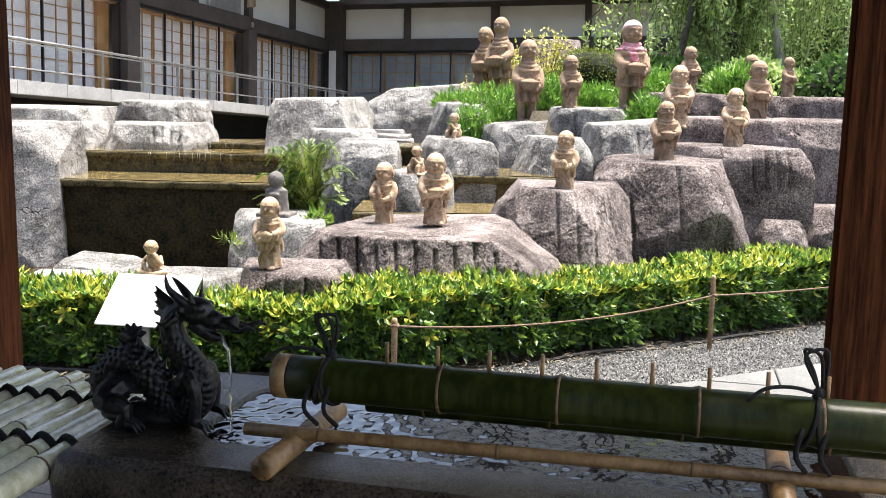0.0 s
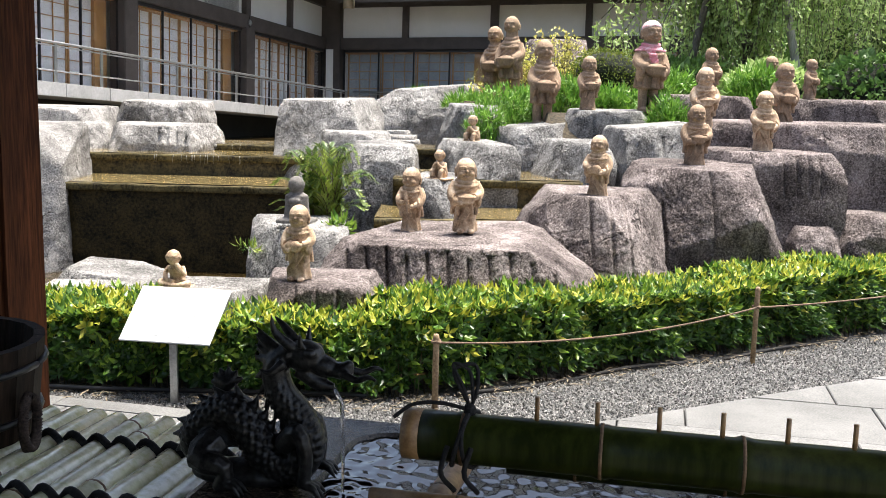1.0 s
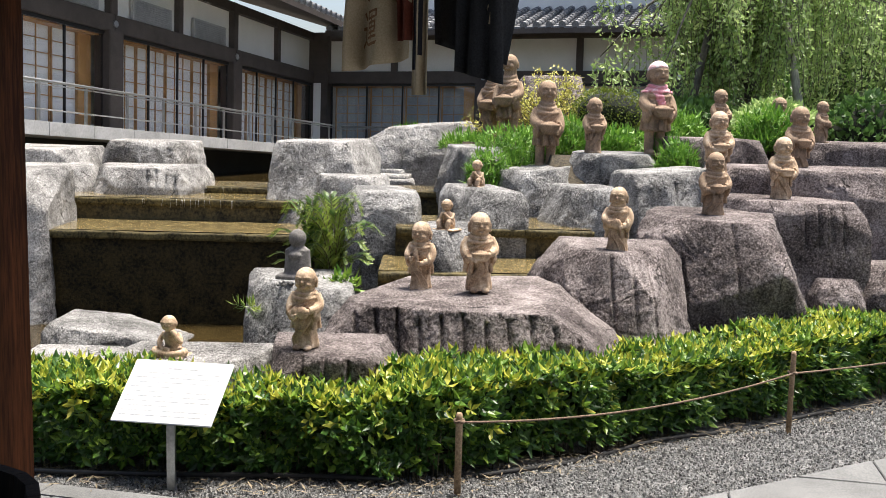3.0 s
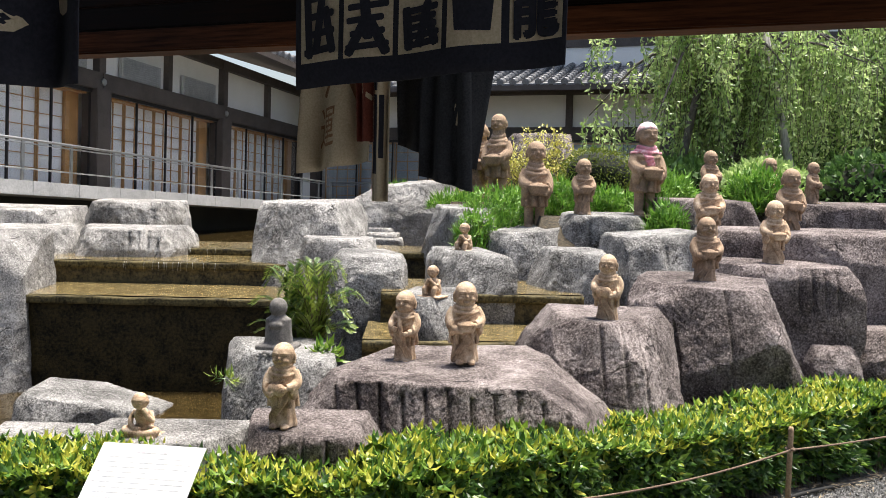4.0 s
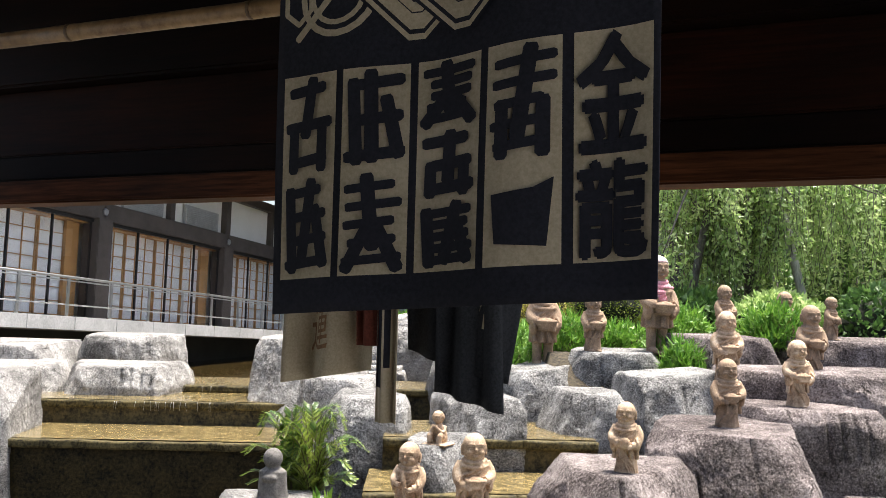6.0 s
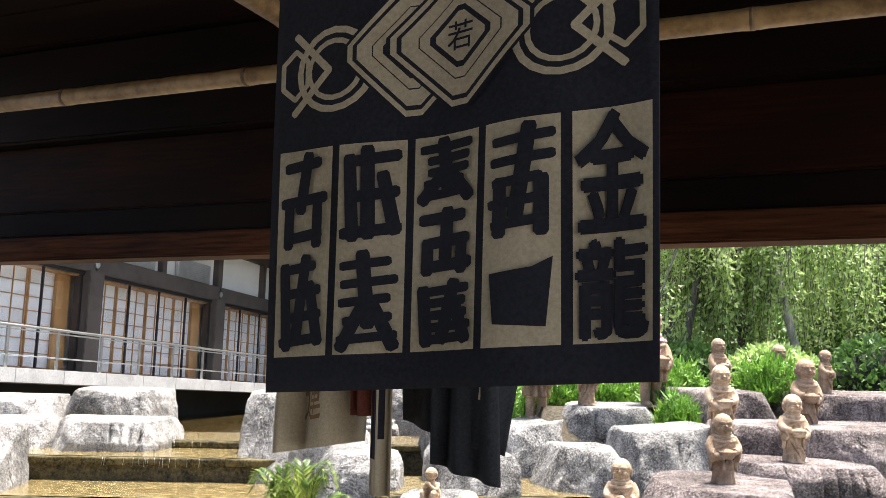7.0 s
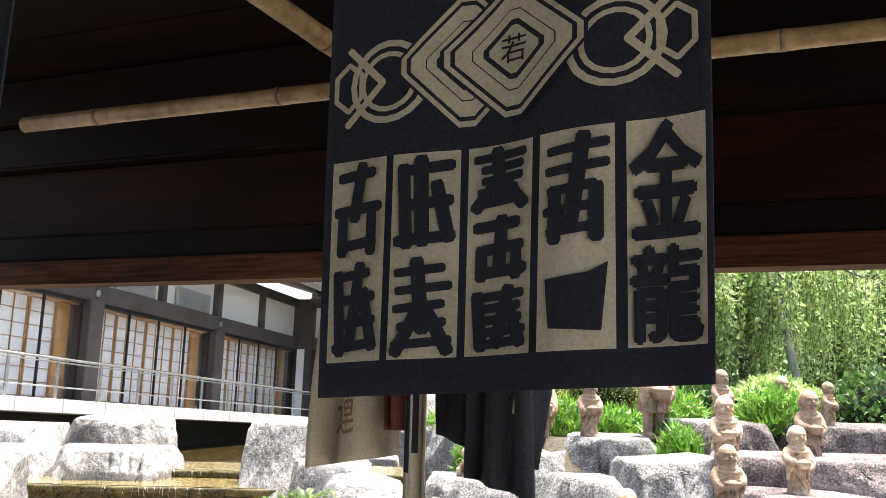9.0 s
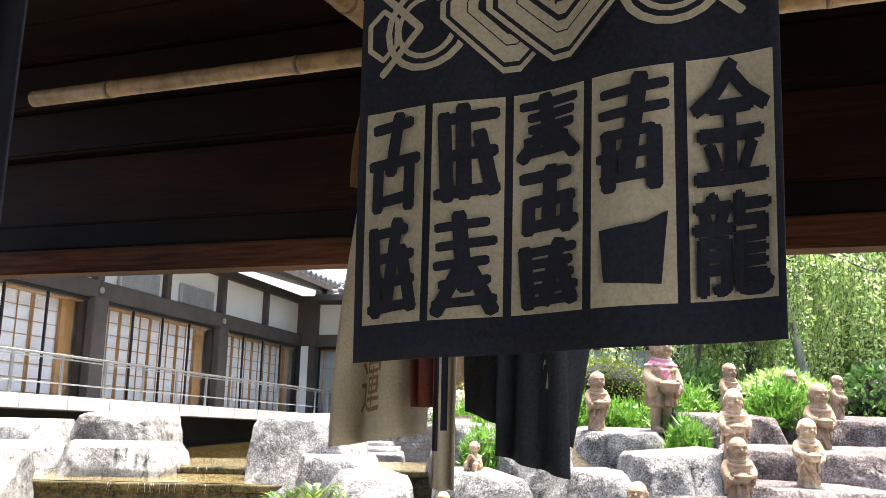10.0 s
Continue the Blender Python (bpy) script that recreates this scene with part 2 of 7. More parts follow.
TILE = material("grey_roof_tile", (0.09, 0.093, 0.10), (0.22, 0.225, 0.235), 4, 0.5, bump=0.1, fine=40, dist=0.003)
SIGN_WHITE = material("white_enamel", (0.76, 0.77, 0.78), (0.82, 0.83, 0.84), 2, 0.4, bump=0.0)
INK = material("grey_print", (0.42, 0.42, 0.43), (0.52, 0.52, 0.53), 30, 0.7, bump=0.0)
BARK = material("tree_bark", (0.05, 0.042, 0.035), (0.17, 0.15, 0.13), 8, 0.9, bump=0.8, fine=50, dist=0.01, stretch=(1, 1, 0.3))
PALE_BARK = material("pale_support_pole", (0.22, 0.21, 0.19), (0.42, 0.40, 0.37), 6, 0.8, bump=0.4, stretch=(1, 1, 0.2))
LEAF_DARK = leaf_material("hedge_leaf_dark", (0.022, 0.065, 0.012), (0.065, 0.145, 0.028), 0.35)
LEAF_MID = leaf_material("hedge_leaf", (0.07, 0.165, 0.02), (0.22, 0.34, 0.045), 0.35)
LEAF_YOUNG = leaf_material("hedge_leaf_young", (0.24, 0.32, 0.03), (0.52, 0.50, 0.07), 0.4)
SASA = leaf_material("bamboo_grass_leaf", (0.06, 0.18, 0.02), (0.22, 0.40, 0.06), 0.45)
WILLOW = leaf_material("weeping_leaf", (0.20, 0.33, 0.08), (0.56, 0.68, 0.30), 0.35, 0.45)
TREE_DARK = leaf_material("dark_tree_leaf", (0.035, 0.085, 0.02), (0.13, 0.24, 0.06), 0.5)
AZALEA = leaf_material("round_shrub_leaf", (0.06, 0.10, 0.01), (0.22, 0.26, 0.03), 0.5)
MAPLE = leaf_material("yellow_shrub_leaf", (0.34, 0.37, 0.05), (0.70, 0.62, 0.20), 0.5)
FERN = leaf_material("fern_leaf", (0.04, 0.10, 0.015), (0.27, 0.34, 0.06), 0.35)
HEDGE_CORE = material("foliage_inner_shade", (0.004, 0.007, 0.003), (0.018, 0.022, 0.010), 8, 0.95, bump=0.5)
STEM = material("hedge_stem", (0.05, 0.04, 0.022), (0.15, 0.12, 0.07), 12, 0.9, bump=0.2)
LITTER = leaf_material("dry_litter", (0.10, 0.075, 0.045), (0.34, 0.28, 0.19), 0.8)
CLOTH_NAVY = material("navy_cotton", (0.009, 0.009, 0.014), (0.022, 0.022, 0.032), 7, 0.95, bump=0.3, fine=260, dist=0.001)
CLOTH_BLACK = material("faded_black_cotton", (0.010, 0.010, 0.012), (0.035, 0.036, 0.04), 6, 0.95, bump=0.3, fine=260, dist=0.001)
CLOTH_CREAM = material("unbleached_cotton", (0.44, 0.355, 0.225), (0.60, 0.495, 0.345), 7, 0.95, bump=0.3, fine=260, dist=0.001)
CLOTH_BROWN = material("brown_dye", (0.20, 0.10, 0.045), (0.30, 0.16, 0.075), 9, 0.95, bump=0.2, fine=260, dist=0.001)
CLOTH_RED = material("brick_red_cotton", (0.12, 0.028, 0.016), (0.20, 0.05, 0.03), 9, 0.95, bump=0.3, fine=260, dist=0.001)
WATER_POOL = water_material("pool_water", (0.055, 0.038, 0.014))
WATER_STEP = water_material("step_water", (0.26, 0.20, 0.09), 14, 0.2)
WATER_BASIN = water_material("basin_water", (0.012, 0.012, 0.011), 14, 0.04)
_b = WATER_BASIN.node_tree.nodes["Principled BSDF"]
_b.inputs["Coat Weight"].default_value, _b.inputs["Coat Roughness"].default_value, _b.inputs["Coat IOR"].default_value = 0.3, 0.02, 1.5
_b.inputs["IOR"].default_value = 1.5
WATER_FALL = material("falling_water", (0.35, 0.35, 0.33), (0.8, 0.8, 0.78), 30, 0.15, bump=0.5, stretch=(1, 1, 0.2))

GLASS = bpy.data.materials.new("window_glass")
GLASS.use_nodes = True
_n, _l = GLASS.node_tree.nodes, GLASS.node_tree.links
_t, _g, _m, _f = _n.new("ShaderNodeBsdfTransparent"), _n.new("ShaderNodeBsdfGlossy"), _n.new("ShaderNodeMixShader"), _n.new("ShaderNodeLayerWeight")
_p = _n.new("ShaderNodeMath")
_p.operation = "POWER"
_p.inputs[1].default_value = 4.0
_l.new(_f.outputs["Facing"], _p.inputs[0])
_q = _n.new("ShaderNodeMapRange")
_q.inputs["To Min"].default_value, _q.inputs["To Max"].default_value = 0.05, 0.6
_l.new(_p.outputs[0], _q.inputs["Value"])
_g.inputs["Roughness"].default_value = 0.02
_l.new(_q.outputs[0], _m.inputs["Fac"])
_l.new(_t.outputs[0], _m.inputs[1])
_l.new(_g.outputs[0], _m.inputs[2])
_l.new(_m.outputs[0], _n["Material Output"].inputs["Surface"])

# ---- building blocks ----
rng = random.Random(7)


def mesh_of(bm, name, *mats, smooth=False):
    me = bpy.data.meshes.new(name)
    bm.to_mesh(me)
    bm.free()
    for m in mats:
        me.materials.append(m)
    if smooth:
        me.polygons.foreach_set("use_smooth", [True] * len(me.polygons))
    return me


def part(name, bm, mat, parent=None, label="", smooth=False):
    ob = new(name, mesh_of(bm, name, *(mat if isinstance(mat, tuple) else (mat,)), smooth=smooth))
    ob.parent = parent
    if label:
        tagged(ob, label)
    return ob


def piece(name, me, parent, m=None):
    ob = new(name, me)
    ob.parent = parent
    if m is not None:
        ob.matrix_basis = m
    return ob


def thing(name, label, category, m=None, group="", kind=""):
    ob = new(name)
    ob.empty_display_size = 0.05
    if m is not None:
        ob.matrix_basis = m
    return tagged(ob, label, category, group, kind)


def solid(name, bm, mat, label, category, group="", kind="", m=None, smooth=False):
    ob = part(name, bm, mat, smooth=smooth)
    if m is not None:
        ob.matrix_basis = m
    return tagged(ob, label, category, group, kind)


def add_box(bm, x0, x1, y0, y1, z0, z1, bevel=0.0, m=None):
    made = bmesh.ops.create_cube(bm, size=1)["verts"]
    for v in made:
        v.co = Vector((x0 + (v.co.x + 0.5) * (x1 - x0), y0 + (v.co.y + 0.5) * (y1 - y0), z0 + (v.co.z + 0.5) * (z1 - z0)))
    if bevel:
        edges = list({e for v in made for e in v.link_edges})
        made = bmesh.ops.bevel(bm, geom=edges, offset=bevel, segments=2, affect="EDGES", clamp_overlap=True)["verts"]
    if m is not None:
        bmesh.ops.transform(bm, matrix=m, verts=list({v for v in made}))
    return bm


def box(x0, x1, y0, y1, z0, z1, bevel=0.0):
    return add_box(bmesh.new(), x0, x1, y0, y1, z0, z1, bevel)


def add_tube(bm, pts, radii, sides=10, caps=True):
    """A round tube through the points, with a radius at each."""
    pts = [Vector(p) for p in pts]
    if isinstance(radii, (int, float)):
        radii = [radii] * len(pts)
    rings, side = [], None
    for i, p in enumerate(pts):
        d = (pts[min(i + 1, len(pts) - 1)] - pts[max(i - 1, 0)]).normalized()
        if side is None:
            side = d.orthogonal().normalized()
        side = (side - d * side.dot(d)).normalized()
        up = d.cross(side)
        rings.append([bm.verts.new(p + radii[i] * (math.cos(a) * side + math.sin(a) * up)) for a in (2 * math.pi * k / sides for k in range(sides))])
    for a, b in zip(rings, rings[1:]):
        for k in range(sides):
            f = bm.faces.new((a[k], a[(k + 1) % sides], b[(k + 1) % sides], b[k]))
            f.smooth = True
    if caps:
        bm.faces.new(rings[0][::-1])
        bm.faces.new(rings[-1])
    return bm


def tube(pts, radii, sides=10):
    return add_tube(bmesh.new(), pts, radii, sides)


def add_ball(bm, centre, size, u=16, v=10, turn=None):
    made = bmesh.ops.create_uvsphere(bm, u_segments=u, v_segments=v, radius=1)["verts"]
    m = Matrix.LocRotScale(Vector(centre), turn or Euler((0, 0, 0)), Vector(size))
    bmesh.ops.transform(bm, matrix=m, verts=made)
    return made


def curve_points(ctrl, n):
    """A smooth (Catmull-Rom) run of n points through the control points."""
    c = [Vector(p) for p in ctrl]
    c = [2 * c[0] - c[1]] + c + [2 * c[-1] - c[-2]]
    out = []
    for k in range(n):
        s = k / (n - 1) * (len(c) - 3)
        i = min(int(s), len(c) - 4)
        t = s - i
        p0, p1, p2, p3 = c[i:i + 4]
        out.append(0.5 * ((2 * p1) + (p2 - p0) * t + (2 * p0 - 5 * p1 + 4 * p2 - p3) * t * t + (3 * p1 - p0 - 3 * p2 + p3) * t ** 3))
    return out


def bamboo(pts, r, mat, name, parent, node=0.22, label="", sides=14, hollow=False):
    """A bamboo pole: slightly swollen joints along a straight run, cut square at the ends."""
    a, b = Vector(pts[0]), Vector(pts[1])
    length = (b - a).length
    axis = [(0.0, 1.0)]
    s = node * 0.45
    while s < length - 0.03:
        axis += [(s - 0.016, 1.0), (s - 0.006, 1.07), (s - 0.001, 1.03), (s + 0.001, 1.03), (s + 0.006, 1.05), (s + 0.016, 1.0)]
        s += node * rng.uniform(0.9, 1.1)
    axis.append((length, 1.0))
    bm = bmesh.new()
    d = (b - a).normalized()
    add_tube(bm, [a + d * q for q, _ in axis], [r * f for _, f in axis], sides, caps=not hollow)
    if hollow:
        add_tube(bm, [a + d * q for q in (0.0, length)], r * 0.72, sides, caps=False)
        bm.normal_update()
        rings = [e for e in bm.edges if e.is_boundary and (e.verts[0].co - a).length < r * 1.5]
        bmesh.ops.bridge_loops(bm, edges=rings)
    ob = part(name, bm, mat, parent, label)
    for q, f in axis:
        if f == 1.07:
            part("joint", tube([a + d * (q + 0.001), a + d * (q + 0.007)], r * 1.085, sides), BAMBOO_NODE, ob)
    return ob


def grid_cube(nx, ny, nz):
    """Points and quads of a unit cube's skin, -0.5 to 0.5, as one closed sheet."""
    index, pts, quads = {}, [], []

    def at(i, j, k):
        key = (i, j, k)
        if key not in index:
            index[key] = len(pts)
            pts.append((i / nx - 0.5, j / ny - 0.5, k / nz - 0.5))
        return index[key]

    for i in range(nx):
        for j in range(ny):
            quads.append((at(i, j, 0), at(i, j + 1, 0), at(i + 1, j + 1, 0), at(i + 1, j, 0)))
            quads.append((at(i, j, nz), at(i + 1, j, nz), at(i + 1, j + 1, nz), at(i, j + 1, nz)))
    for i in range(nx):
        for k in range(nz):
            quads.append((at(i, 0, k), at(i + 1, 0, k), at(i + 1, 0, k + 1), at(i, 0, k + 1)))
            quads.append((at(i, ny, k), at(i, ny, k + 1), at(i + 1, ny, k + 1), at(i + 1, ny, k)))
    for j in range(ny):
        for k in range(nz):
            quads.append((at(0, j, k), at(0, j, k + 1), at(0, j + 1, k + 1), at(0, j + 1, k)))
            quads.append((at(nx, j, k), at(nx, j + 1, k), at(nx, j + 1, k + 1), at(nx, j, k + 1)))
    return np.array(pts), quads


def rough_field(p, octaves=4, scale=1.0, seed=0):
    """Smooth random relief at the points, by sums of turned sine waves."""
    r = np.random.RandomState(seed)
    out = np.zeros(len(p))
    for o in range(octaves):
        f = scale * 1.9 ** o
        for _ in range(5):
            w = r.normal(size=3)
            w /= np.linalg.norm(w)
            out += np.sin((p @ w) * f * 6.3 + r.uniform(0, 6.3) + 1.5 * np.sin((p @ r.normal(size=3)) * f * 2)) * 0.5 ** o * 0.35
    return out


def rock(x0, x1, z0, z1, y0, depth, mat, seed, left=0.1, right=0.1, front=0.15, slope=0.0, cuts=9, grooves=(), rough=0.02, label="rough quarried garden boulder", keep=0.85, group="garden boulders"):
    """A quarried boulder: a tapering block chopped by random planes, with uneven faces and drill grooves down its front.
    left, right, front: how far the top draws in; slope: how much its right end stands higher than its left; grooves: (x, top, bottom) as shares."""
    r = np.random.RandomState(seed)
    w, h = x1 - x0, z1 - z0
    cell = max(0.012, min(0.03, 0.0065 * (y0 / 3)))
    nx, ny, nz = (int(max(12, min(130, s / cell))) for s in (w, depth * 0.7, h))
    p, quads = grid_cube(nx, ny, nz)
    centre = np.array([(x0 + x1) / 2, y0 + depth / 2, (z0 + z1) / 2])
    ray = p * np.array([w, depth, h])
    ray /= np.linalg.norm(ray, axis=1)[:, None]
    reach = np.full(len(ray), 1e9)
    size = min(w, h, depth)

    def shave(n, at=None, off=0.0):
        """Cut by a plane through a point, or by one that takes off a given thickness."""
        n = np.array(n, float)
        n /= np.linalg.norm(n)
        lim = (np.array(at) - centre) @ n if at is not None else (ray * reach[:, None] @ n).max() - off
        run = ray @ n
        np.minimum(reach, np.where(run > 1e-6, max(lim, 0.02) / np.maximum(run, 1e-6), 1e9), out=reach)

    cx, cy, zs = centre[0], centre[1], z0 + 0.62 * h
    shave((0, 0, -1), (cx, cy, z0))
    shave((-slope * h / w, -0.03, 1), (cx, cy, z1))
    shave((0, 1, 0.05), (cx, y0 + depth, zs))
    shave((-1, r.uniform(-0.25, 0.1), r.uniform(-0.08, 0.06)), (x0, cy, zs))
    shave((1, r.uniform(-0.25, 0.1), r.uniform(-0.08, 0.06)), (x1, cy, zs))
    shave((r.uniform(-0.12, 0.12), -1, r.uniform(-0.10, 0.04)), (cx, y0, zs))
    # drawn-in shoulders at both ends and in front, then the upright corners
    for sx, draw in ((-1, left), (1, right)):
        if draw > 0.03:
            edge = x0 if sx < 0 else x1
            shave((sx * 0.34 * h, r.uniform(-0.2, 0.2) * h, 0.75 * draw * w), (edge - sx * 0.75 * draw * w, cy, z1 + (0.5 * slope * h * sx)))
        shave((sx, -r.uniform(0.5, 1.4), r.uniform(-0.1, 0.25)), off=size * r.uniform(0.06, 0.2))
    if front > 0.03:
        shave((r.uniform(-0.15, 0.15) * h, -0.42 * h, 0.5 * front * depth), (cx, y0 + 0.5 * front * depth, z1))
    for k in range(cuts + 26):
        n = r.normal(size=3)
        n[1] = -abs(n[1])
        n[2] = min(abs(n[2]), (0.42 if k < cuts else 0.85) * math.hypot(n[0], n[1])) * (1 if r.rand() < 0.7 else -0.6)
        shave(n, off=size * (r.uniform(0.07, 0.20) * (1.5 - keep) if k < cuts else r.uniform(0.008, 0.05)))
    q = centre + ray * reach[:, None]
    t = (q[:, 2] - z0) / h
    v = (q[:, 1] - y0) / depth
    # split skin: small patches stand in or out with sharp steps, under a fine unevenness
    k = 70
    squash = np.array([1.0, 1.0, 0.5])
    seeds = np.stack([r.uniform(x0, x1, k), r.uniform(y0, y0 + depth * 0.6, k), r.uniform(z0, z1, k)], 1)
    offs = r.uniform(-1, 1, k)
    wob = np.stack([rough_field(q, 3, 3.0, seed + 20 + i) for i in range(3)], 1) * 0.03
    d2 = (((q + wob)[:, None, :] * squash - (seeds * squash)[None]) ** 2).sum(2)
    near = d2.argsort(1)[:, :2]
    a, b = np.sqrt(np.take_along_axis(d2, near, 1)).T
    mixed = np.clip((b - a) / 0.008, 0, 1) * 0.5 + 0.5
    step = offs[near[:, 0]] * mixed + offs[near[:, 1]] * (1 - mixed)
    fine = rough_field(q, 4, 4.0, seed + 5) * 0.22 + rough_field(q, 2, 22.0, seed + 7) * 0.10
    q = q + ray * (rough * (step * 0.42 + fine))[:, None] * (0.25 + 0.75 * np.clip((1 - t) / 0.04, 0, 1))[:, None]
    for gx, top, bottom in grooves:
        at = x0 + gx * w
        near = np.clip(1.6 - np.abs(q[:, 0] - at - 0.04 * (0.5 - t)) / 0.0095, 0, 1)
        span = np.clip((top - t) / 0.03, 0, 1) * np.clip((t - bottom) / 0.12, 0, 1) * (v < 0.5)
        q[:, 1] += near * span * 0.03
    me = bpy.data.meshes.new("boulder")
    me.from_pydata([tuple(c) for c in q], [], quads)
    me.materials.append(mat)
    me.polygons.foreach_set("use_smooth", [True] * len(me.polygons))
    return tagged(new("boulder", me), label, "rock", group)


def leaves(name, places, mats, parent=None, width=0.3, fold=0.15, bend=0.2):
    """Many leaves in one mesh. Each place: point, direction, side, length, material slot."""
    verts, faces, slots = [], [], []
    for p, d, s, length, slot in places:
        up = d.cross(s).normalized()
        a, w = len(verts), s * (length * width * 0.5)
        mid = p + d * (length * 0.45) + up * (length * 0.02)
        tip = p + d * length - up * (length * bend)
        lift = up * (length * fold * width)
        verts += [p, mid + w + lift, mid - w + lift, tip, mid]
        faces += [(a, a + 1, a + 4), (a, a + 4, a + 2), (a + 4, a + 1, a + 3), (a + 2, a + 4, a + 3)]
        slots += [slot] * 4
    me = bpy.data.meshes.new(name)
    me.from_pydata([tuple(v) for v in verts], [], faces)
    for m in mats:
        me.materials.append(m)
    me.polygons.foreach_set("material_index", slots)
    ob = tagged(new(name, me), kind="stuff")
    ob.parent = parent
    return ob


def random_way(r, up=0.0):
    while True:
        v = Vector((r.uniform(-1, 1), r.uniform(-1, 1), r.uniform(-1, 1)))
        if 0.1 < v.length < 1:
            v.normalize()
            v.z += up
            return v.normalized()


def side_of(d, r):
    s = d.cross(Vector((0, 0, 1)))
    if s.length < 0.05:
        s = Vector((1, 0, 0))
    s.normalize()
    return (s + 0.5 * random_way(r)).cross(d).cross(d).normalized() * -1


# ---- ground ----


def ground_height(x, y):
    """Level paving in front; behind the hedge a bank that climbs to the building, with the pool sunk on one side."""
    base = 0.0
    if y > 5.9:
        base = min(1.55, max(0.0, y - 8.6) * 0.75)
        if x < 0.7:
            base = min(base, -0.25 if y < 10.2 else 0.55)
        if x > 0.7 and y > 11:
            base = max(base, 1.5)
        if -0.2 < x and y > 12.2:
            base = 1.66
    return base - 0.02


def ground_sheet():
    xs = [-400, -120, -40, -16] + [-9 + 0.3 * i for i in range(74)] + [20, 45, 120, 400]
    ys = [-120, -30, -8] + [-3 + 0.3 * i for i in range(80)] + [30, 45, 120, 400]
    verts = [(x, y, ground_height(x, y)) for y in ys for x in xs]
    n = len(xs)
    faces = [(j * n + i, j * n + i + 1, (j + 1) * n + i + 1, (j + 1) * n + i) for j in range(len(ys) - 1) for i in range(n - 1)]
    me = bpy.data.meshes.new("ground")
    me.from_pydata(verts, [], faces)
    me.materials.append(GRAVEL_BED)
    me.materials.append(SOIL)
    me.polygons.foreach_set("material_index", [1 if (c := me.vertices[f.vertices[0]].co).y > max(5.6, 5.75 + (c.x + 0.45) * 0.546) else 0 for f in me.polygons])
    me.polygons.foreach_set("use_smooth", [True] * len(me.polygons))
    return tagged(new("ground", me), "grey gravel yard rising into dark garden soil", "ground", kind="structure")


ground_sheet()


def clip_poly(poly, px, py, nx, ny):
    out = []
    for (ax, ay), (bx, by) in zip(poly, poly[1:] + poly[:1]):
        da, db = (ax - px) * nx + (ay - py) * ny, (bx - px) * nx + (by - py) * ny
        if da <= 0:
            out.append((ax, ay))
        if da * db < 0:
            s = da / (da - db)
            out.append((ax + (bx - ax) * s, ay + (by - ay) * s))
    return out


def prism(poly, z0, z1, inset=0.006):
    """A flat slab over a convex outline, with a small worn edge."""
    bm = bmesh.new()
    cx, cy = sum(p[0] for p in poly) / len(poly), sum(p[1] for p in poly) / len(poly)

    def ring(k, z):
        out = []
        for x, y in poly:
            d = math.hypot(x - cx, y - cy)
            s = max(0.0, (d - k) / d)
            out.append(bm.verts.new((cx + (x - cx) * s, cy + (y - cy) * s, z)))
        return out

    a, b, c = ring(0, z0), ring(0, z1 - inset), ring(inset, z1)
    for lo, hi in ((a, b), (b, c)):
        for i in range(len(poly)):
            j = (i + 1) % len(poly)
            bm.faces.new((lo[i], lo[j], hi[j], hi[i]))
    bm.faces.new(c)
    bm.normal_update()
    return bm


def paving():
    pave = thing("pavement", "pale granite slab paving with narrow dark joints", "pavement", kind="structure")
    turn = radians(-13)
    ca, sa = math.cos(turn), math.sin(turn)
    r = random.Random(4)
    for row in range(-6, 13):
        v0, v1 = 0.62 * row, 0.62 * row + 0.612
        u = -6 + r.uniform(0, 1)
        while u < 8:
            w = r.choice((0.85, 1.0, 1.15))
            poly = [(u, v0), (u + w - 0.008, v0), (u + w - 0.008, v1), (u, v1)]
            poly = [(x * ca - y * sa, x * sa + y * ca) for x, y in poly]
            u += w
            # the edge against the gravel: along the near strip, then along the hedge
            lift = r.uniform(-0.002, 0.002)
            for side in (-1, 1):
                cut = clip_poly(poly, 0.07, 0, -side, 0)
                if len(cut) > 2:
                    cut = clip_poly(cut, -2.18, 5.09, 0.225, 0.974) if side < 0 else clip_poly(cut, 0.16, 4.69, -0.457, 0.889)
                if len(cut) < 3 or abs(cut[0][0]) > 6 or cut[0][1] < -2:
                    continue
                part("slab", prism(cut, -0.02, 0.012 + lift), SLAB, pave)


def gravel():
    """Loose chippings on the strip between the paving and the hedge."""
    r = random.Random(11)
    n = 0
    verts, faces = [], []
    while n < 27000:
        x = r.uniform(-2.6, 4.2)
        edge = 4.69 + (x - 0.16) * 0.515 if x > 0.05 else 4.62 - (x - 0.05) * 0.231
        hedge = 5.2 + (x + 0.27) * 0.535 if x > -0.3 else 5.24
        y = r.uniform(edge, hedge + 0.12)
        s = r.uniform(0.005, 0.011)
        a = len(verts)
        o = Vector((x, y, ground_height(x, y) + s * 0.5 + 0.007))
        t = Euler((r.uniform(0, 6), r.uniform(0, 6), r.uniform(0, 6))).to_matrix()
        for c in ((1, 0, 0), (-1, 0.2, 0), (0, 0.8, 0.2), (0.1, -0.8, 0), (0, 0.1, 0.6), (0, 0, -0.6)):
            verts.append(tuple(o + t @ (Vector(c) * s)))
        faces += [(a + i, a + j, a + k) for i, j, k in ((0, 2, 4), (2, 1, 4), (1, 3, 4), (3, 0, 4), (2, 0, 5), (1, 2, 5), (3, 1, 5), (0, 3, 5))]
        n += 1
    me = bpy.data.meshes.new("gravel")
    me.from_pydata(verts, [], faces)
    me.materials.append(GRAVEL_CHIP)
    tagged(new("gravel", me), "loose grey and white gravel chippings", "gravel", kind="stuff")


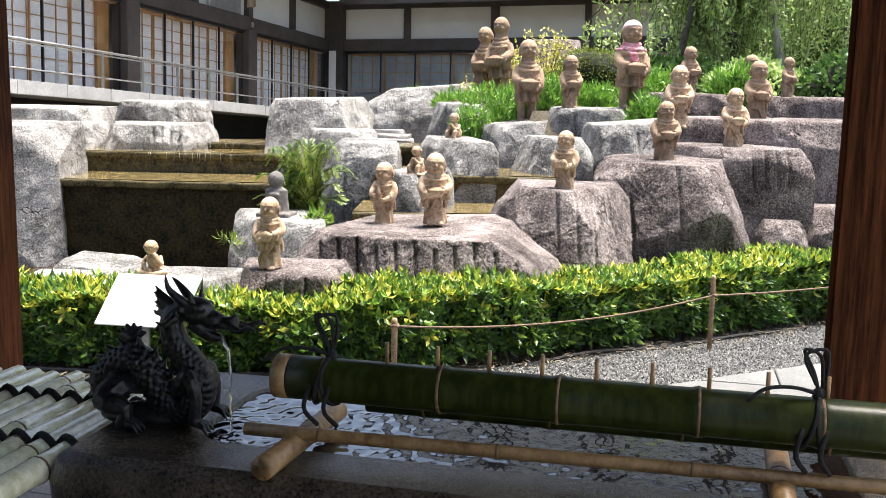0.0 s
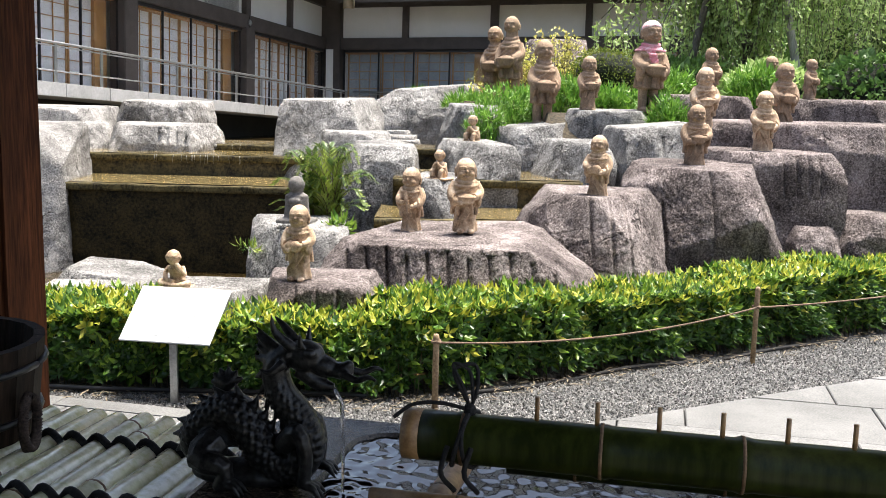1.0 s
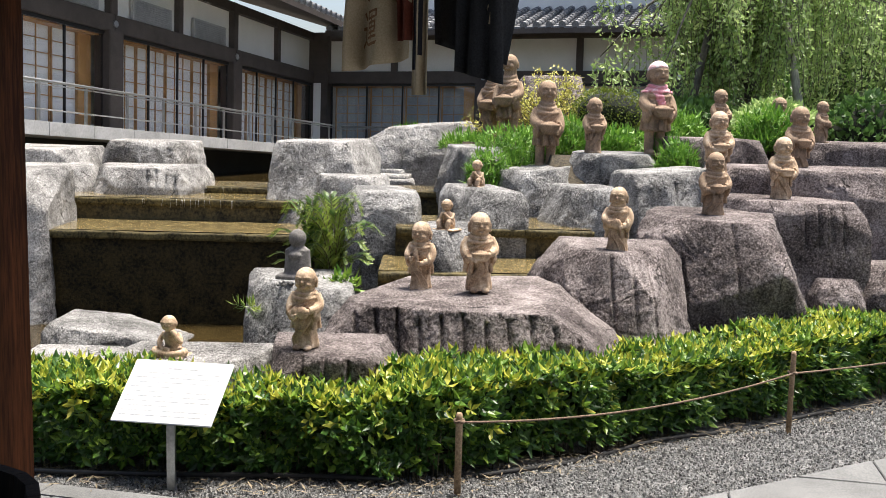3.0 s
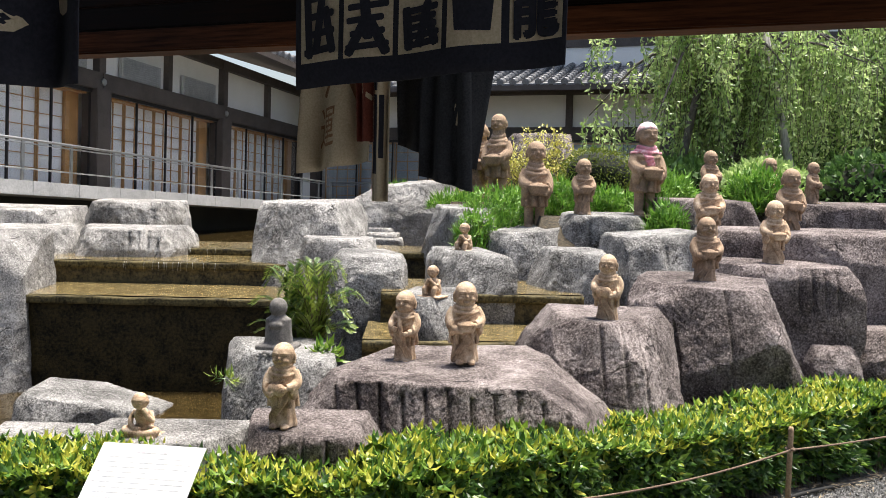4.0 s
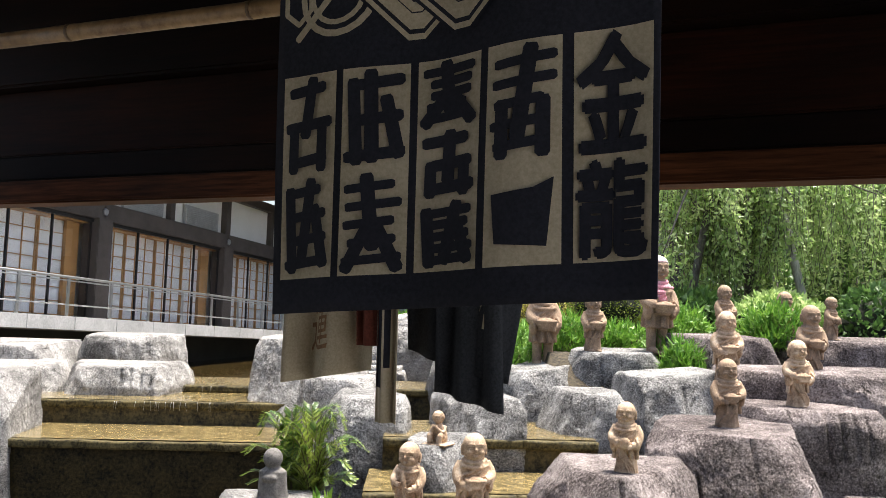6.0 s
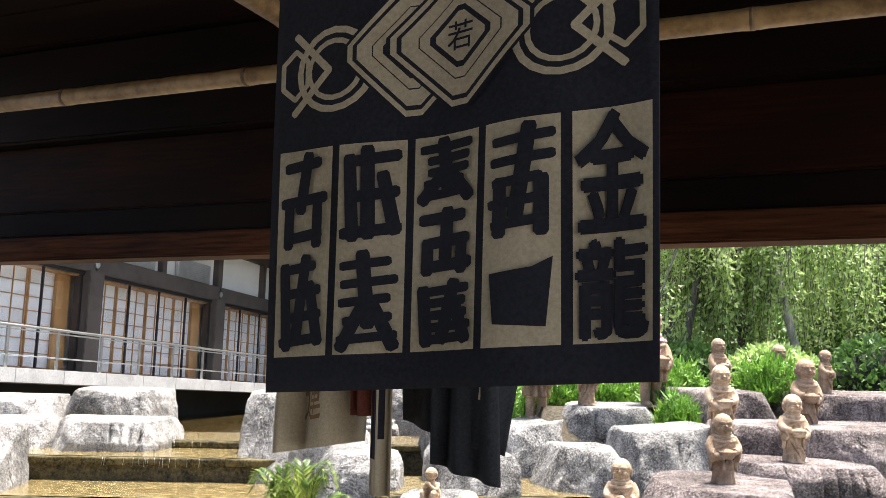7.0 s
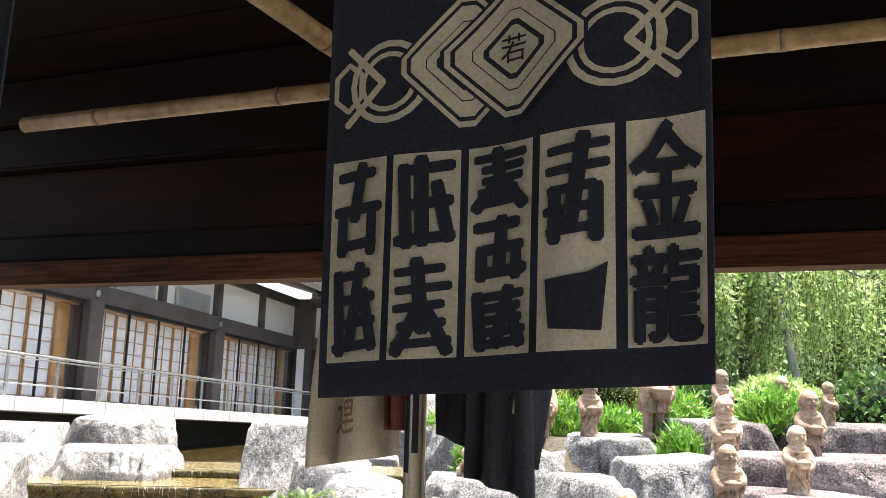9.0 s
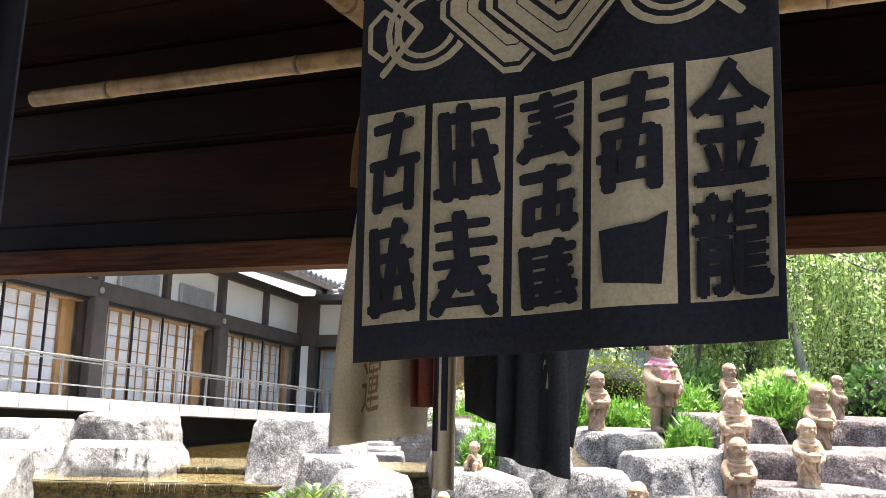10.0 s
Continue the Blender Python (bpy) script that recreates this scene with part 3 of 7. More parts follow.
GRAVEL_CHIP = leaf_material("gravel_chip", (0.06, 0.06, 0.06), (0.42, 0.415, 0.40), 0.85)
gravel()

# ---- pool, terraces and water ----


def terrace_block(name, x0, x1, y0, y1, z0, z1, label, mat=WET_WALL, lip=True):
    t = thing(name, label, "water terrace", kind="structure")
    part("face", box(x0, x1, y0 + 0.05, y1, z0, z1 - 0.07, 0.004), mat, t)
    r = random.Random(int(abs(x0 * 100) + z1 * 77))
    x = x0
    while x < x1 - 0.01:
        e = min(x1, x + r.uniform(0.9, 1.3))
        bm = bmesh.new()
        p, quads = grid_cube(int(max(4, (e - x) * 26)), 6, 3)
        q = np.array([x + (e - x) / 2, y0 + 0.2, z1 - 0.0345]) + p * np.array([e - x - 0.006, 0.4, 0.069])
        q[:, 1] += rough_field(q, 3, 1.5, 3) * 0.012
        q[:, 2] += rough_field(q, 3, 2.0, 9) * 0.004
        vs = [bm.verts.new(tuple(c)) for c in q]
        for f in quads:
            bm.faces.new([vs[i] for i in f])
        part("coping_stone", bm, MOSS_LIP, t, smooth=True)
        x = e
    return t


def water_sheet(name, x0, x1, y0, y1, z, mat, label):
    bm = bmesh.new()
    n = 24
    g = [[bm.verts.new((x0 + (x1 - x0) * i / n, y0 + (y1 - y0) * j / n, z)) for i in range(n + 1)] for j in range(n + 1)]
    for j in range(n):
        for i in range(n):
            bm.faces.new((g[j][i], g[j][i + 1], g[j + 1][i + 1], g[j + 1][i]))
    return solid(name, bm, mat, label, "water", kind="structure", smooth=True)


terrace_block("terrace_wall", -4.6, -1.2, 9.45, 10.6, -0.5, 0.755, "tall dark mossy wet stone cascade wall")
terrace_block("terrace_wall", -5.6, -0.6, 10.55, 11.6, 0.3, 0.985, "low mossy stone cascade step", WET_STEP)
terrace_block("terrace_wall", -6.4, 0.6, 11.55, 12.75, 0.5, 1.06, "upper mossy stone cascade step", WET_STEP)
terrace_block("terrace_wall", -0.7, 1.0, 8.7, 9.9, 0.2, 0.93, "mossy stone step beside the boulders", WET_STEP)
terrace_block("terrace_wall", -0.8, 0.9, 7.75, 8.75, 0.0, 0.68, "mossy stone step beside the boulders", WET_STEP)
water_sheet("water", -6.5, 0.4, 6.0, 9.6, -0.10, WATER_POOL, "shallow brown pool water at the cascade foot")
water_sheet("water", -4.6, -1.2, 9.52, 10.62, 0.762, WATER_STEP, "thin brown water sheet on the lower step")
water_sheet("water", -5.6, -0.6, 10.62, 11.62, 0.99, WATER_STEP, "thin brown water sheet on the middle step")
water_sheet("water", -6.4, 0.6, 11.62, 12.74, 1.066, WATER_STEP, "thin brown water sheet on the upper step")
water_sheet("water", -9.0, 0.6, 12.76, 22.0, 0.82, WATER_POOL, "shallow upper pond water below the hall")
water_sheet("water", -0.7, 1.0, 8.78, 9.9, 0.936, WATER_STEP, "thin water sheet between boulders")
water_sheet("water", -0.8, 0.9, 7.83, 8.75, 0.686, WATER_STEP, "thin water sheet between boulders")
water_sheet("water", -1.2, 0.6, 6.9, 7.8, 0.42, WATER_STEP, "shallow water behind the front boulder")


def rivulets():
    """Thin threads of water over the lips."""
    r = random.Random(2)
    for z, zb, y, xs in ((0.985, 0.90, 10.54, (-3.4, -2.4)), (1.06, 1.0, 11.54, (-4.0, -2.6))):
        bm = bmesh.new()
        for _ in range(16):
            x = r.uniform(*xs)
            add_tube(bm, [(x, y + 0.0, z), (x, y - 0.012, z - 0.02), (x + r.uniform(-0.01, 0.01), y - 0.015, zb)], [0.0016, 0.0012, 0.0008], 4)
        solid("water_trickle", bm, WATER_FALL, "thin white threads of water over a step", "water", kind="stuff", smooth=True)


rivulets()

# ---- boulders ----
rock(-1.30, -0.60, -0.05, 0.535, 5.60, 0.62, ROCK_ROSE, 3, 0.02, 0.05, 0.08, cuts=5, grooves=[(0.30, 1.1, 0), (0.48, 1.1, 0), (0.66, 1.1, 0), (0.86, 1.1, 0)], rough=0.010, label="grey-pink boulder with drill grooves under a small statue", keep=1)
rock(-2.25, -1.32, -0.05, 0.452, 5.72, 0.55, ROCK_PALE, 5, 0.05, 0.05, 0.1, cuts=5, rough=0.012, label="low flat pale boulder at the pool edge", keep=1)
rock(-2.85, -2.15, -0.05, 0.40, 5.85, 0.5, ROCK_PALE, 6, 0.08, 0.2, 0.2, cuts=6, rough=0.015, label="low flat pale boulder at the pool edge")
rock(-3.62, -2.50, -0.2, 0.07, 8.2, 0.8, ROCK_GREY, 7, 0.12, 0.35, 0.15, slope=-0.3, cuts=6, rough=0.02, label="flat pale boulder lying in the pool")
rock(-1.14, 0.86, -0.1, 0.70, 6.08, 1.35, ROCK_ROSE, 12, 0.16, 0.30, 0.16, slope=0.06, cuts=6, grooves=[(0.14 + 0.066 * i, 0.92 + 0.03 * (i % 3), 0.0) for i in range(11)], rough=0.022, label="broad purple-grey boulder with drill grooves under two statues", keep=0.9)
rock(0.36, 1.42, -0.1, 0.97, 6.5, 1.25, ROCK_ROSE, 21, 0.20, 0.22, 0.26, slope=-0.02, cuts=9, grooves=[(0.42, 1.1, 0.5), (0.55, 1.1, 0.45), (0.66, 1.1, 0.5)], rough=0.026, label="purple-grey boulder with drill grooves under a statue", keep=0.85)
rock(1.12, 2.52, -0.1, 1.15, 7.25, 1.4, ROCK_PINK, 31, 0.06, 0.14, 0.2, cuts=9, grooves=[(0.25, 0.8, 0.3), (0.5, 1.0, 0.4)], rough=0.026, label="large dark purple-grey boulder under a statue", keep=0.85)
rock(2.02, 3.12, 0.30, 1.26, 8.05, 1.05, ROCK_PINK, 36, 0.08, 0.14, 0.25, cuts=7, grooves=[(0.55 + 0.09 * i, 1.1, 0.55) for i in range(4)], rough=0.02, label="purple-grey boulder with drill grooves under a statue", keep=0.8)
rock(2.05, 4.4, 0.1, 1.50, 8.65, 1.1, ROCK_PINK, 40, 0.05, 0.06, 0.12, cuts=7, rough=0.03, label="long purple-grey boulder in the retaining bank", keep=0.8)
rock(2.62, 3.12, -0.1, 0.66, 7.9, 0.6, ROCK_PINK, 43, 0.1, 0.1, 0.1, cuts=8, label="pale grey stone in the retaining bank")
rock(3.10, 3.75, -0.1, 0.75, 8.0, 0.6, ROCK_PINK, 44, 0.1, 0.12, 0.1, cuts=8, label="pale grey stone in the retaining bank")
rock(3.60, 4.6, -0.1, 0.70, 8.2, 0.7, ROCK_PINK, 45, 0.08, 0.1, 0.1, cuts=8, label="dark stone in the retaining bank")
rock(1.10, 1.42, -0.1, 0.32, 6.95, 0.4, ROCK_GREY, 46, 0.1, 0.1, 0.1, cuts=8, rough=0.012, label="small filler stone below the boulders")
rock(1.55, 2.15, -0.1, 0.33, 7.12, 0.4, ROCK_PINK, 47, 0.1, 0.1, 0.1, cuts=8, rough=0.012, label="small filler stone below the boulders")
rock(3.28, 5.2, 1.2, 1.74, 10.1, 1.1, ROCK_PINK, 50, 0.04, 0.05, 0.1, cuts=6, rough=0.02, label="long purple-grey boulder on the bank top", keep=0.9)
rock(2.03, 3.05, 1.1, 1.75, 9.9, 1.0, ROCK_PINK, 52, 0.04, 0.25, 0.1, cuts=6, rough=0.02, label="purple-grey boulder on the bank top")
rock(1.05, 2.0, 0.8, 1.575, 10.25, 0.9, ROCK_GREY, 54, 0.04, 0.05, 0.08, cuts=6, grooves=[(0.3, 0.9, 0.1)], rough=0.016, label="squared grey boulder under small statues", keep=0.9)
rock(0.28, 1.12, 0.6, 1.40, 10.05, 1.3, ROCK_GREY, 56, 0.08, 0.05, 0.1, slope=0.1, cuts=7, rough=0.018, label="grey boulder under a tall statue")
rock(0.66, 1.36, 0.4, 1.28, 8.85, 0.8, ROCK_GREY, 58, 0.12, 0.05, 0.15, cuts=8, rough=0.02, label="rounded grey boulder beside the cascade")
rock(1.25, 2.2, 0.6, 1.44, 8.9, 0.95, ROCK_GREY, 60, 0.2, 0.05, 0.2, slope=0.1, cuts=8, grooves=[(0.55, 0.9, 0.3)], rough=0.02, label="grey boulder sloping to one side")
rock(-0.28, 0.45, 0.9, 1.60, 10.9, 1.0, ROCK_GREY, 62, 0.12, 0.1, 0.2, cuts=8, rough=0.02, label="grey boulder among bamboo grass")
rock(-0.28, 0.46, 0.3, 1.245, 8.72, 1.1, ROCK_GREY, 64, 0.06, 0.26, 0.15, cuts=7, rough=0.016, grooves=[], label="grey boulder with short cross-cut notches")
rock(-0.55, 0.0, 0.1, 1.0, 7.8, 0.75, ROCK_GREY, 66, 0.08, 0.1, 0.12, cuts=7, rough=0.018, label="grey boulder under a kneeling statue")
rock(-1.34, -0.48, -0.2, 1.21, 8.9, 0.95, ROCK_GREY, 68, 0.16, 0.08, 0.15, cuts=7, grooves=[(0.4, 0.95, 0.3)], rough=0.022, label="tall grey-pink boulder beside the fern")
rock(-2.22, -0.95, 0.4, 1.62, 10.45, 1.35, ROCK_PALE, 71, 0.05, 0.16, 0.2, slope=0.03, cuts=7, rough=0.022, label="large pale boulder on the cascade", keep=0.7)
rock(-1.58, -0.78, 0.6, 1.29, 10.0, 0.5, ROCK_PALE, 73, 0.1, 0.05, 0.2, cuts=7, rough=0.02, label="pale boulder on the cascade")
rock(-1.72, -0.92, -0.4, 0.68, 6.75, 1.05, ROCK_GREY, 75, 0.2, 0.06, 0.25, cuts=7, rough=0.02, label="grey boulder in the pool under a carved figure", keep=0.7)
rock(-6.3, -4.55, 0.7, 1.45, 12.0, 1.2, ROCK_PALE, 77, 0.05, 0.1, 0.1, cuts=7, rough=0.03, label="pale boulder beside the upper pond")
rock(-5.6, -4.12, 0.3, 1.26, 10.9, 1.3, ROCK_PALE, 79, 0.05, 0.12, 0.15, cuts=7, rough=0.025, label="large pale boulder beside the cascade")
rock(-5.3, -3.93, -0.4, 1.30, 9.1, 1.3, ROCK_PALE, 81, 0.05, -0.02, 0.1, cuts=7, rough=0.025, label="tall pale boulder leaning beside the cascade wall")
rock(-4.2, -2.98, 0.75, 1.285, 11.0, 0.9, ROCK_PALE, 84, 0.1, 0.12, 0.15, cuts=6, grooves=[(0.6 + 0.08 * i, 1.0, 0.5) for i in range(4)], rough=0.025, label="pale boulder in the upper pond")
rock(-4.48, -3.38, 0.9, 1.55, 12.3, 0.9, ROCK_PALE, 86, 0.08, 0.06, 0.1, cuts=6, rough=0.025, label="pale squared boulder in the upper pond")
rock(-5.2, -4.3, 0.75, 1.2, 12.9, 0.8, ROCK_GREY, 87, 0.05, 0.05, 0.1, cuts=5, label="low grey boulder in the upper pond")
rock(-1.75, 0.35, 0.6, 1.85, 15.0, 1.6, ROCK_PALE, 88, 0.5, 0.12, 0.2, slope=0.15, cuts=6, rough=0.03, label="pale sloping boulder at the bank top", keep=0.8)
for i in range(4):
    rock(-1.62, -0.6 - 0.05 * i, 0.75 + 0.07 * i, 1.05 + 0.07 * i, 14.55 + 0.2 * i, 0.5, ROCK_PALE, 90 + i, 0, 0.02, 0.02, cuts=2, rough=0.005, label="flat pale stone step at the bank top", keep=1, group="stone steps")
rock(1.2, 2.3, 1.4, 2.75, 16.5, 1.0, ROCK_PINK, 96, 0.15, 0.15, 0.1, cuts=8, rough=0.03, label="dark upright stone behind yellow shrubs")

# ---- statues: one mesh each ----


def remeshed(bm, voxel, name):
    """The joined outer skin of overlapping bodies, as one even mesh."""
    me = bpy.data.meshes.new(name)
    bm.to_mesh(me)
    bm.free()
    ob = new(name, me)
    mod = ob.modifiers.new("skin", "REMESH")
    mod.mode, mod.voxel_size = "VOXEL", voxel
    got = bpy.data.meshes.new_from_object(ob.evaluated_get(bpy.context.evaluated_depsgraph_get()))
    bpy.data.objects.remove(ob)
    bpy.data.meshes.remove(me)
    got.name = name
    got.polygons.foreach_set("use_smooth", [True] * len(got.polygons))
    return got


def robe(bm, rings, folds=7, depth=0.06, seed=0, segs=40):
    """A draped body: oval rings (z, half width, half depth, x shift, y shift) with running folds."""
    r = random.Random(seed)
    ph, tw = r.uniform(0, 6), r.uniform(-4, 4)
    loops = []
    for i, (z, a, b, sx, sy) in enumerate(rings):
        k = 1 - i / (len(rings) - 1)
        ring = []
        for j in range(segs):
            t = 2 * math.pi * j / segs
            f = 1 + depth * (0.25 + k) * math.sin(folds * t + ph + tw * z) + 0.5 * depth * math.sin(3 * t + 2 * ph - 9 * z)
            ring.append(bm.verts.new((sx + a * f * math.cos(t), sy + b * f * math.sin(t), z)))
        loops.append(ring)
    for lo, hi in zip(loops, loops[1:]):
        for j in range(segs):
            bm.faces.new((lo[j], lo[(j + 1) % segs], hi[(j + 1) % segs], hi[j]))
    bm.faces.new(loops[0][::-1])
    bm.faces.new(loops[-1])


def carve_face(me, centre, r, smile=1.0):
    """Closed smiling eyes, brows, nose and mouth on the front (-y) of a head."""
    n = len(me.vertices)
    co = np.empty(n * 3)
    me.vertices.foreach_get("co", co)
    co = co.reshape(-1, 3)
    q = (co - np.array(centre)) / r
    face = (q[:, 1] < -0.35) & (np.abs(q[:, 0]) < 1.1) & (np.abs(q[:, 2]) < 1.2)
    x, z = q[:, 0], q[:, 2]
    push = np.zeros(n)
    for s in (-1, 1):
        dx = x - s * 0.36
        arc = z - (0.06 - 0.9 * dx * dx)
        push += 0.085 * np.exp(-((arc + 0.03) / 0.04) ** 2) * (np.abs(dx) < 0.20)
        brow = z - (0.27 - 0.7 * dx * dx)
        push -= 0.05 * np.exp(-(brow / 0.06) ** 2) * (np.abs(dx) < 0.28)
        push -= 0.09 * np.exp(-((dx + s * -0.08) / 0.18) ** 2 - ((z + 0.26) / 0.18) ** 2)
    push -= 0.06 * np.exp(-(x / 0.11) ** 2 - ((z + 0.12) / 0.14) ** 2)
    mouth = z - (-0.46 + 0.55 * smile * x * x)
    push += 0.13 * np.exp(-(mouth / 0.055) ** 2) * (np.abs(x) < 0.24)
    push -= 0.06 * np.exp(-(x / 0.2) ** 2 - ((z + 0.66) / 0.12) ** 2)
    co[:, 1] += push * face * r
    me.vertices.foreach_set("co", co.ravel())
    me.update()


def monk(x, y, z, h, turn, seed, mat, label, bowl="bowl", stout=1.0, tilt=0.0, head=0.15, cap=False, walk_legs=False):
    """A child-like monk in a draped robe with a bowl held before the belly; feet at the origin, facing -y."""
    bm = bmesh.new()
    r = random.Random(seed * 13)
    hr, s = head, stout
    hem = 0.26 if walk_legs else 0.03
    rings = [(hem, 0.155 * s, 0.125, 0.005, 0), (hem + 0.06, 0.150 * s, 0.120, 0, 0), (hem + (0.42 - hem) * 0.5, 0.150 * s, 0.122, 0, 0), (0.42, 0.168 * s, 0.13, 0, 0), (0.54, 0.178 * s, 0.132, 0, 0), (0.63, 0.178 * s, 0.125, 0, 0), (0.70, 0.150 * s, 0.105, 0, 0), (0.745, 0.09, 0.075, 0, 0)]
    if not walk_legs:
        rings = [(0.02, 0.158 * s, 0.135, 0, 0), (0.06, 0.162 * s, 0.138, 0, 0), (0.18, 0.142 * s, 0.122, 0, 0), (0.34, 0.140 * s, 0.120, 0, 0)] + rings[3:]
    robe(bm, rings, 7, 0.075, seed)
    if walk_legs:
        for sx in (-0.065, 0.065):
            add_tube(bm, [(sx, 0, 0.03), (sx, 0, 0.32)], [0.05, 0.06], 12)
            add_ball(bm, (sx, -0.035, 0.035), (0.05, 0.09, 0.036))
        add_ball(bm, (0, 0, 0.012), (0.17 * s, 0.14, 0.024))
    else:
        for sx in (-1, 1):
            add_ball(bm, (sx * 0.072 * s, -0.135, 0.03), (0.05, 0.075, 0.034))
        # deep drapes falling from one hip to the other foot
        hip = 1 if seed % 2 else -1
        for k in range(4):
            pts = curve_points([(hip * (0.13 - 0.035 * k) * s, -0.10 - 0.008 * k, 0.42), (hip * (0.06 - 0.04 * k) * s, -0.135, 0.30 - 0.02 * k), (hip * (-0.02 - 0.035 * k) * s, -0.135 + 0.01 * k, 0.19 - 0.01 * k), (hip * (-0.07 - 0.025 * k) * s, -0.12 + 0.015 * k, 0.07)], 10)
            add_tube(bm, pts, [0.006, 0.013, 0.018, 0.020, 0.020, 0.020, 0.018, 0.015, 0.010, 0.005], 8)
    # skirt folds, sweeping down and aside
    for k in range(9 if walk_legs else 7):
        a0 = -2.9 + 0.80 * k + r.uniform(-0.3, 0.3)
        a1 = a0 + r.uniform(-0.25, 0.45)
        pts = []
        for i in range(7):
            t = i / 6
            a = a0 + (a1 - a0) * t
            zz = 0.44 + (max(hem, 0.24) + 0.01 - 0.44) * t
            pts.append((0.160 * s * math.cos(a) * (1 + 0.10 * t), 0.131 * math.sin(a) * (1 + 0.10 * t), zz))
        add_tube(bm, pts, [0.012, 0.020, 0.026, 0.028, 0.028, 0.029, 0.028], 8)
    # the robe's edge slung over one shoulder, and folds across the chest
    for k in range(4):
        o = 0.047 * k
        pts = curve_points([(0.13 * s, 0.02, 0.70 - o * 0.4), (0.09 * s, -0.10, 0.655 - o), (-0.02, -0.135, 0.585 - o), (-0.14 * s, -0.085, 0.53 - o), (-0.172 * s, 0.0, 0.51 - o)], 12)
        add_tube(bm, pts, 0.021, 8)
    for k, (rz, rr) in enumerate(((0.748, 0.098), (0.712, 0.126), (0.672, 0.152))):
        ring = [(rr * s * math.cos(a), -0.012 + rr * 0.8 * math.sin(a), rz - 0.03 * max(0, -math.sin(a)) - 0.01 * k) for a in (2 * math.pi * i / 22 for i in range(23))]
        add_tube(bm, ring, 0.023, 8)
    # wide sleeves, cuffs and hands
    for sx in (-1, 1):
        up = 0.03 * (sx if seed % 2 else -sx)
        add_tube(bm, curve_points([(sx * 0.135 * s, 0.0, 0.675), (sx * 0.185 * s, -0.025, 0.56), (sx * 0.165 * s, -0.11, 0.475 + up), (sx * 0.10 * s, -0.165, 0.465 + up)], 10), [0.055, 0.058, 0.062, 0.064, 0.064, 0.062, 0.058, 0.054, 0.050, 0.046], 12)
        add_ball(bm, (sx * 0.165 * s, -0.07, 0.43), (0.048, 0.075, 0.085))
        for k in range(3):
            c = Vector((sx * (0.19 - 0.015 * k) * s, -0.055 - 0.045 * k, 0.54 - 0.03 * k))
            add_tube(bm, [c + Vector((0, 0.03, 0.055)), c + Vector((sx * 0.028, -0.01, 0.0)), c + Vector((0, -0.02, -0.06))], 0.017, 6)
        add_ball(bm, (sx * 0.088 * s, -0.19, 0.45 + up), (0.036, 0.034, 0.038))
        for f in range(4):
            add_ball(bm, (sx * (0.078 - 0.008 * f), -0.218, 0.425 + 0.017 * f + up), (0.026, 0.015, 0.0085), 8, 6)
    if bowl == "bowl":
        prof = [(0.0, 0.395), (0.05, 0.392), (0.09, 0.42), (0.112, 0.465), (0.118, 0.495), (0.122, 0.503), (0.108, 0.512), (0.09, 0.505), (0.0, 0.50)]
        loops = [[bm.verts.new((max(0.002, pr) * math.cos(a), -0.165 + max(0.002, pr) * 0.8 * math.sin(a), pz)) for a in (2 * math.pi * i / 28 for i in range(28))] for pr, pz in prof]
        for lo, hi in zip(loops, loops[1:]):
            for j in range(28):
                bm.faces.new((lo[j], lo[(j + 1) % 28], hi[(j + 1) % 28], hi[j]))
        bm.faces.new(loops[0][::-1])
        bm.faces.new(loops[-1])
        for k in range(14):
            a = 3.3 + 0.2 * k
            for g in (-0.25, 0.25):
                add_tube(bm, [(0.085 * math.cos(a), -0.165 + 0.07 * math.sin(a), 0.41), (0.122 * math.cos(a + g), -0.165 + 0.098 * math.sin(a + g), 0.495)], 0.007, 5)
        add_ball(bm, (0, -0.165, 0.505), (0.085, 0.068, 0.03))
    elif bowl == "round":
        add_ball(bm, (0.02, -0.185, 0.465), (0.080, 0.06, 0.080))
        add_ball(bm, (-0.07, -0.155, 0.47), (0.075, 0.06, 0.075))
    else:
        add_tube(bm, [(-0.05, -0.14, 0.64), (-0.01, -0.185, 0.52), (0.03, -0.18, 0.32)], [0.03, 0.036, 0.03], 8)
    # head: skull, cheeks, nose, lids, lips, ears
    hz = 1.0 - hr
    fy = -0.012
    add_ball(bm, (0, fy, hz + hr * 0.06), (hr * 0.90, hr * 0.95, hr * 0.94), 28, 20)
    add_ball(bm, (0, fy - hr * 0.10, hz - hr * 0.28), (hr * 0.82, hr * 0.84, hr * 0.70), 24, 14)
    for sx in (-1, 1):
        add_ball(bm, (sx * hr * 0.40, fy - hr * 0.62, hz - hr * 0.36), (hr * 0.30, hr * 0.24, hr * 0.25))
        add_ball(bm, (sx * hr * 0.90, 0.012, hz - hr * 0.15), (hr * 0.12, hr * 0.2, hr * 0.34))
        add_ball(bm, (sx * hr * 0.90, 0.0, hz - hr * 0.48), (hr * 0.11, hr * 0.13, hr * 0.15))
    add_ball(bm, (0, fy - hr * 0.92, hz - hr * 0.14), (hr * 0.13, hr * 0.12, hr * 0.14))
    add_ball(bm, (0, fy - hr * 0.82, hz - hr * 0.62), (hr * 0.17, hr * 0.1, hr * 0.06))
    add_tube(bm, [(0, 0, 0.70), (0, 0, hz)], [0.08, 0.075], 12)
    me = remeshed(bm, 0.0062, "statue")
    carve_face(me, (0, fy, hz), hr)
    me.materials.append(mat)
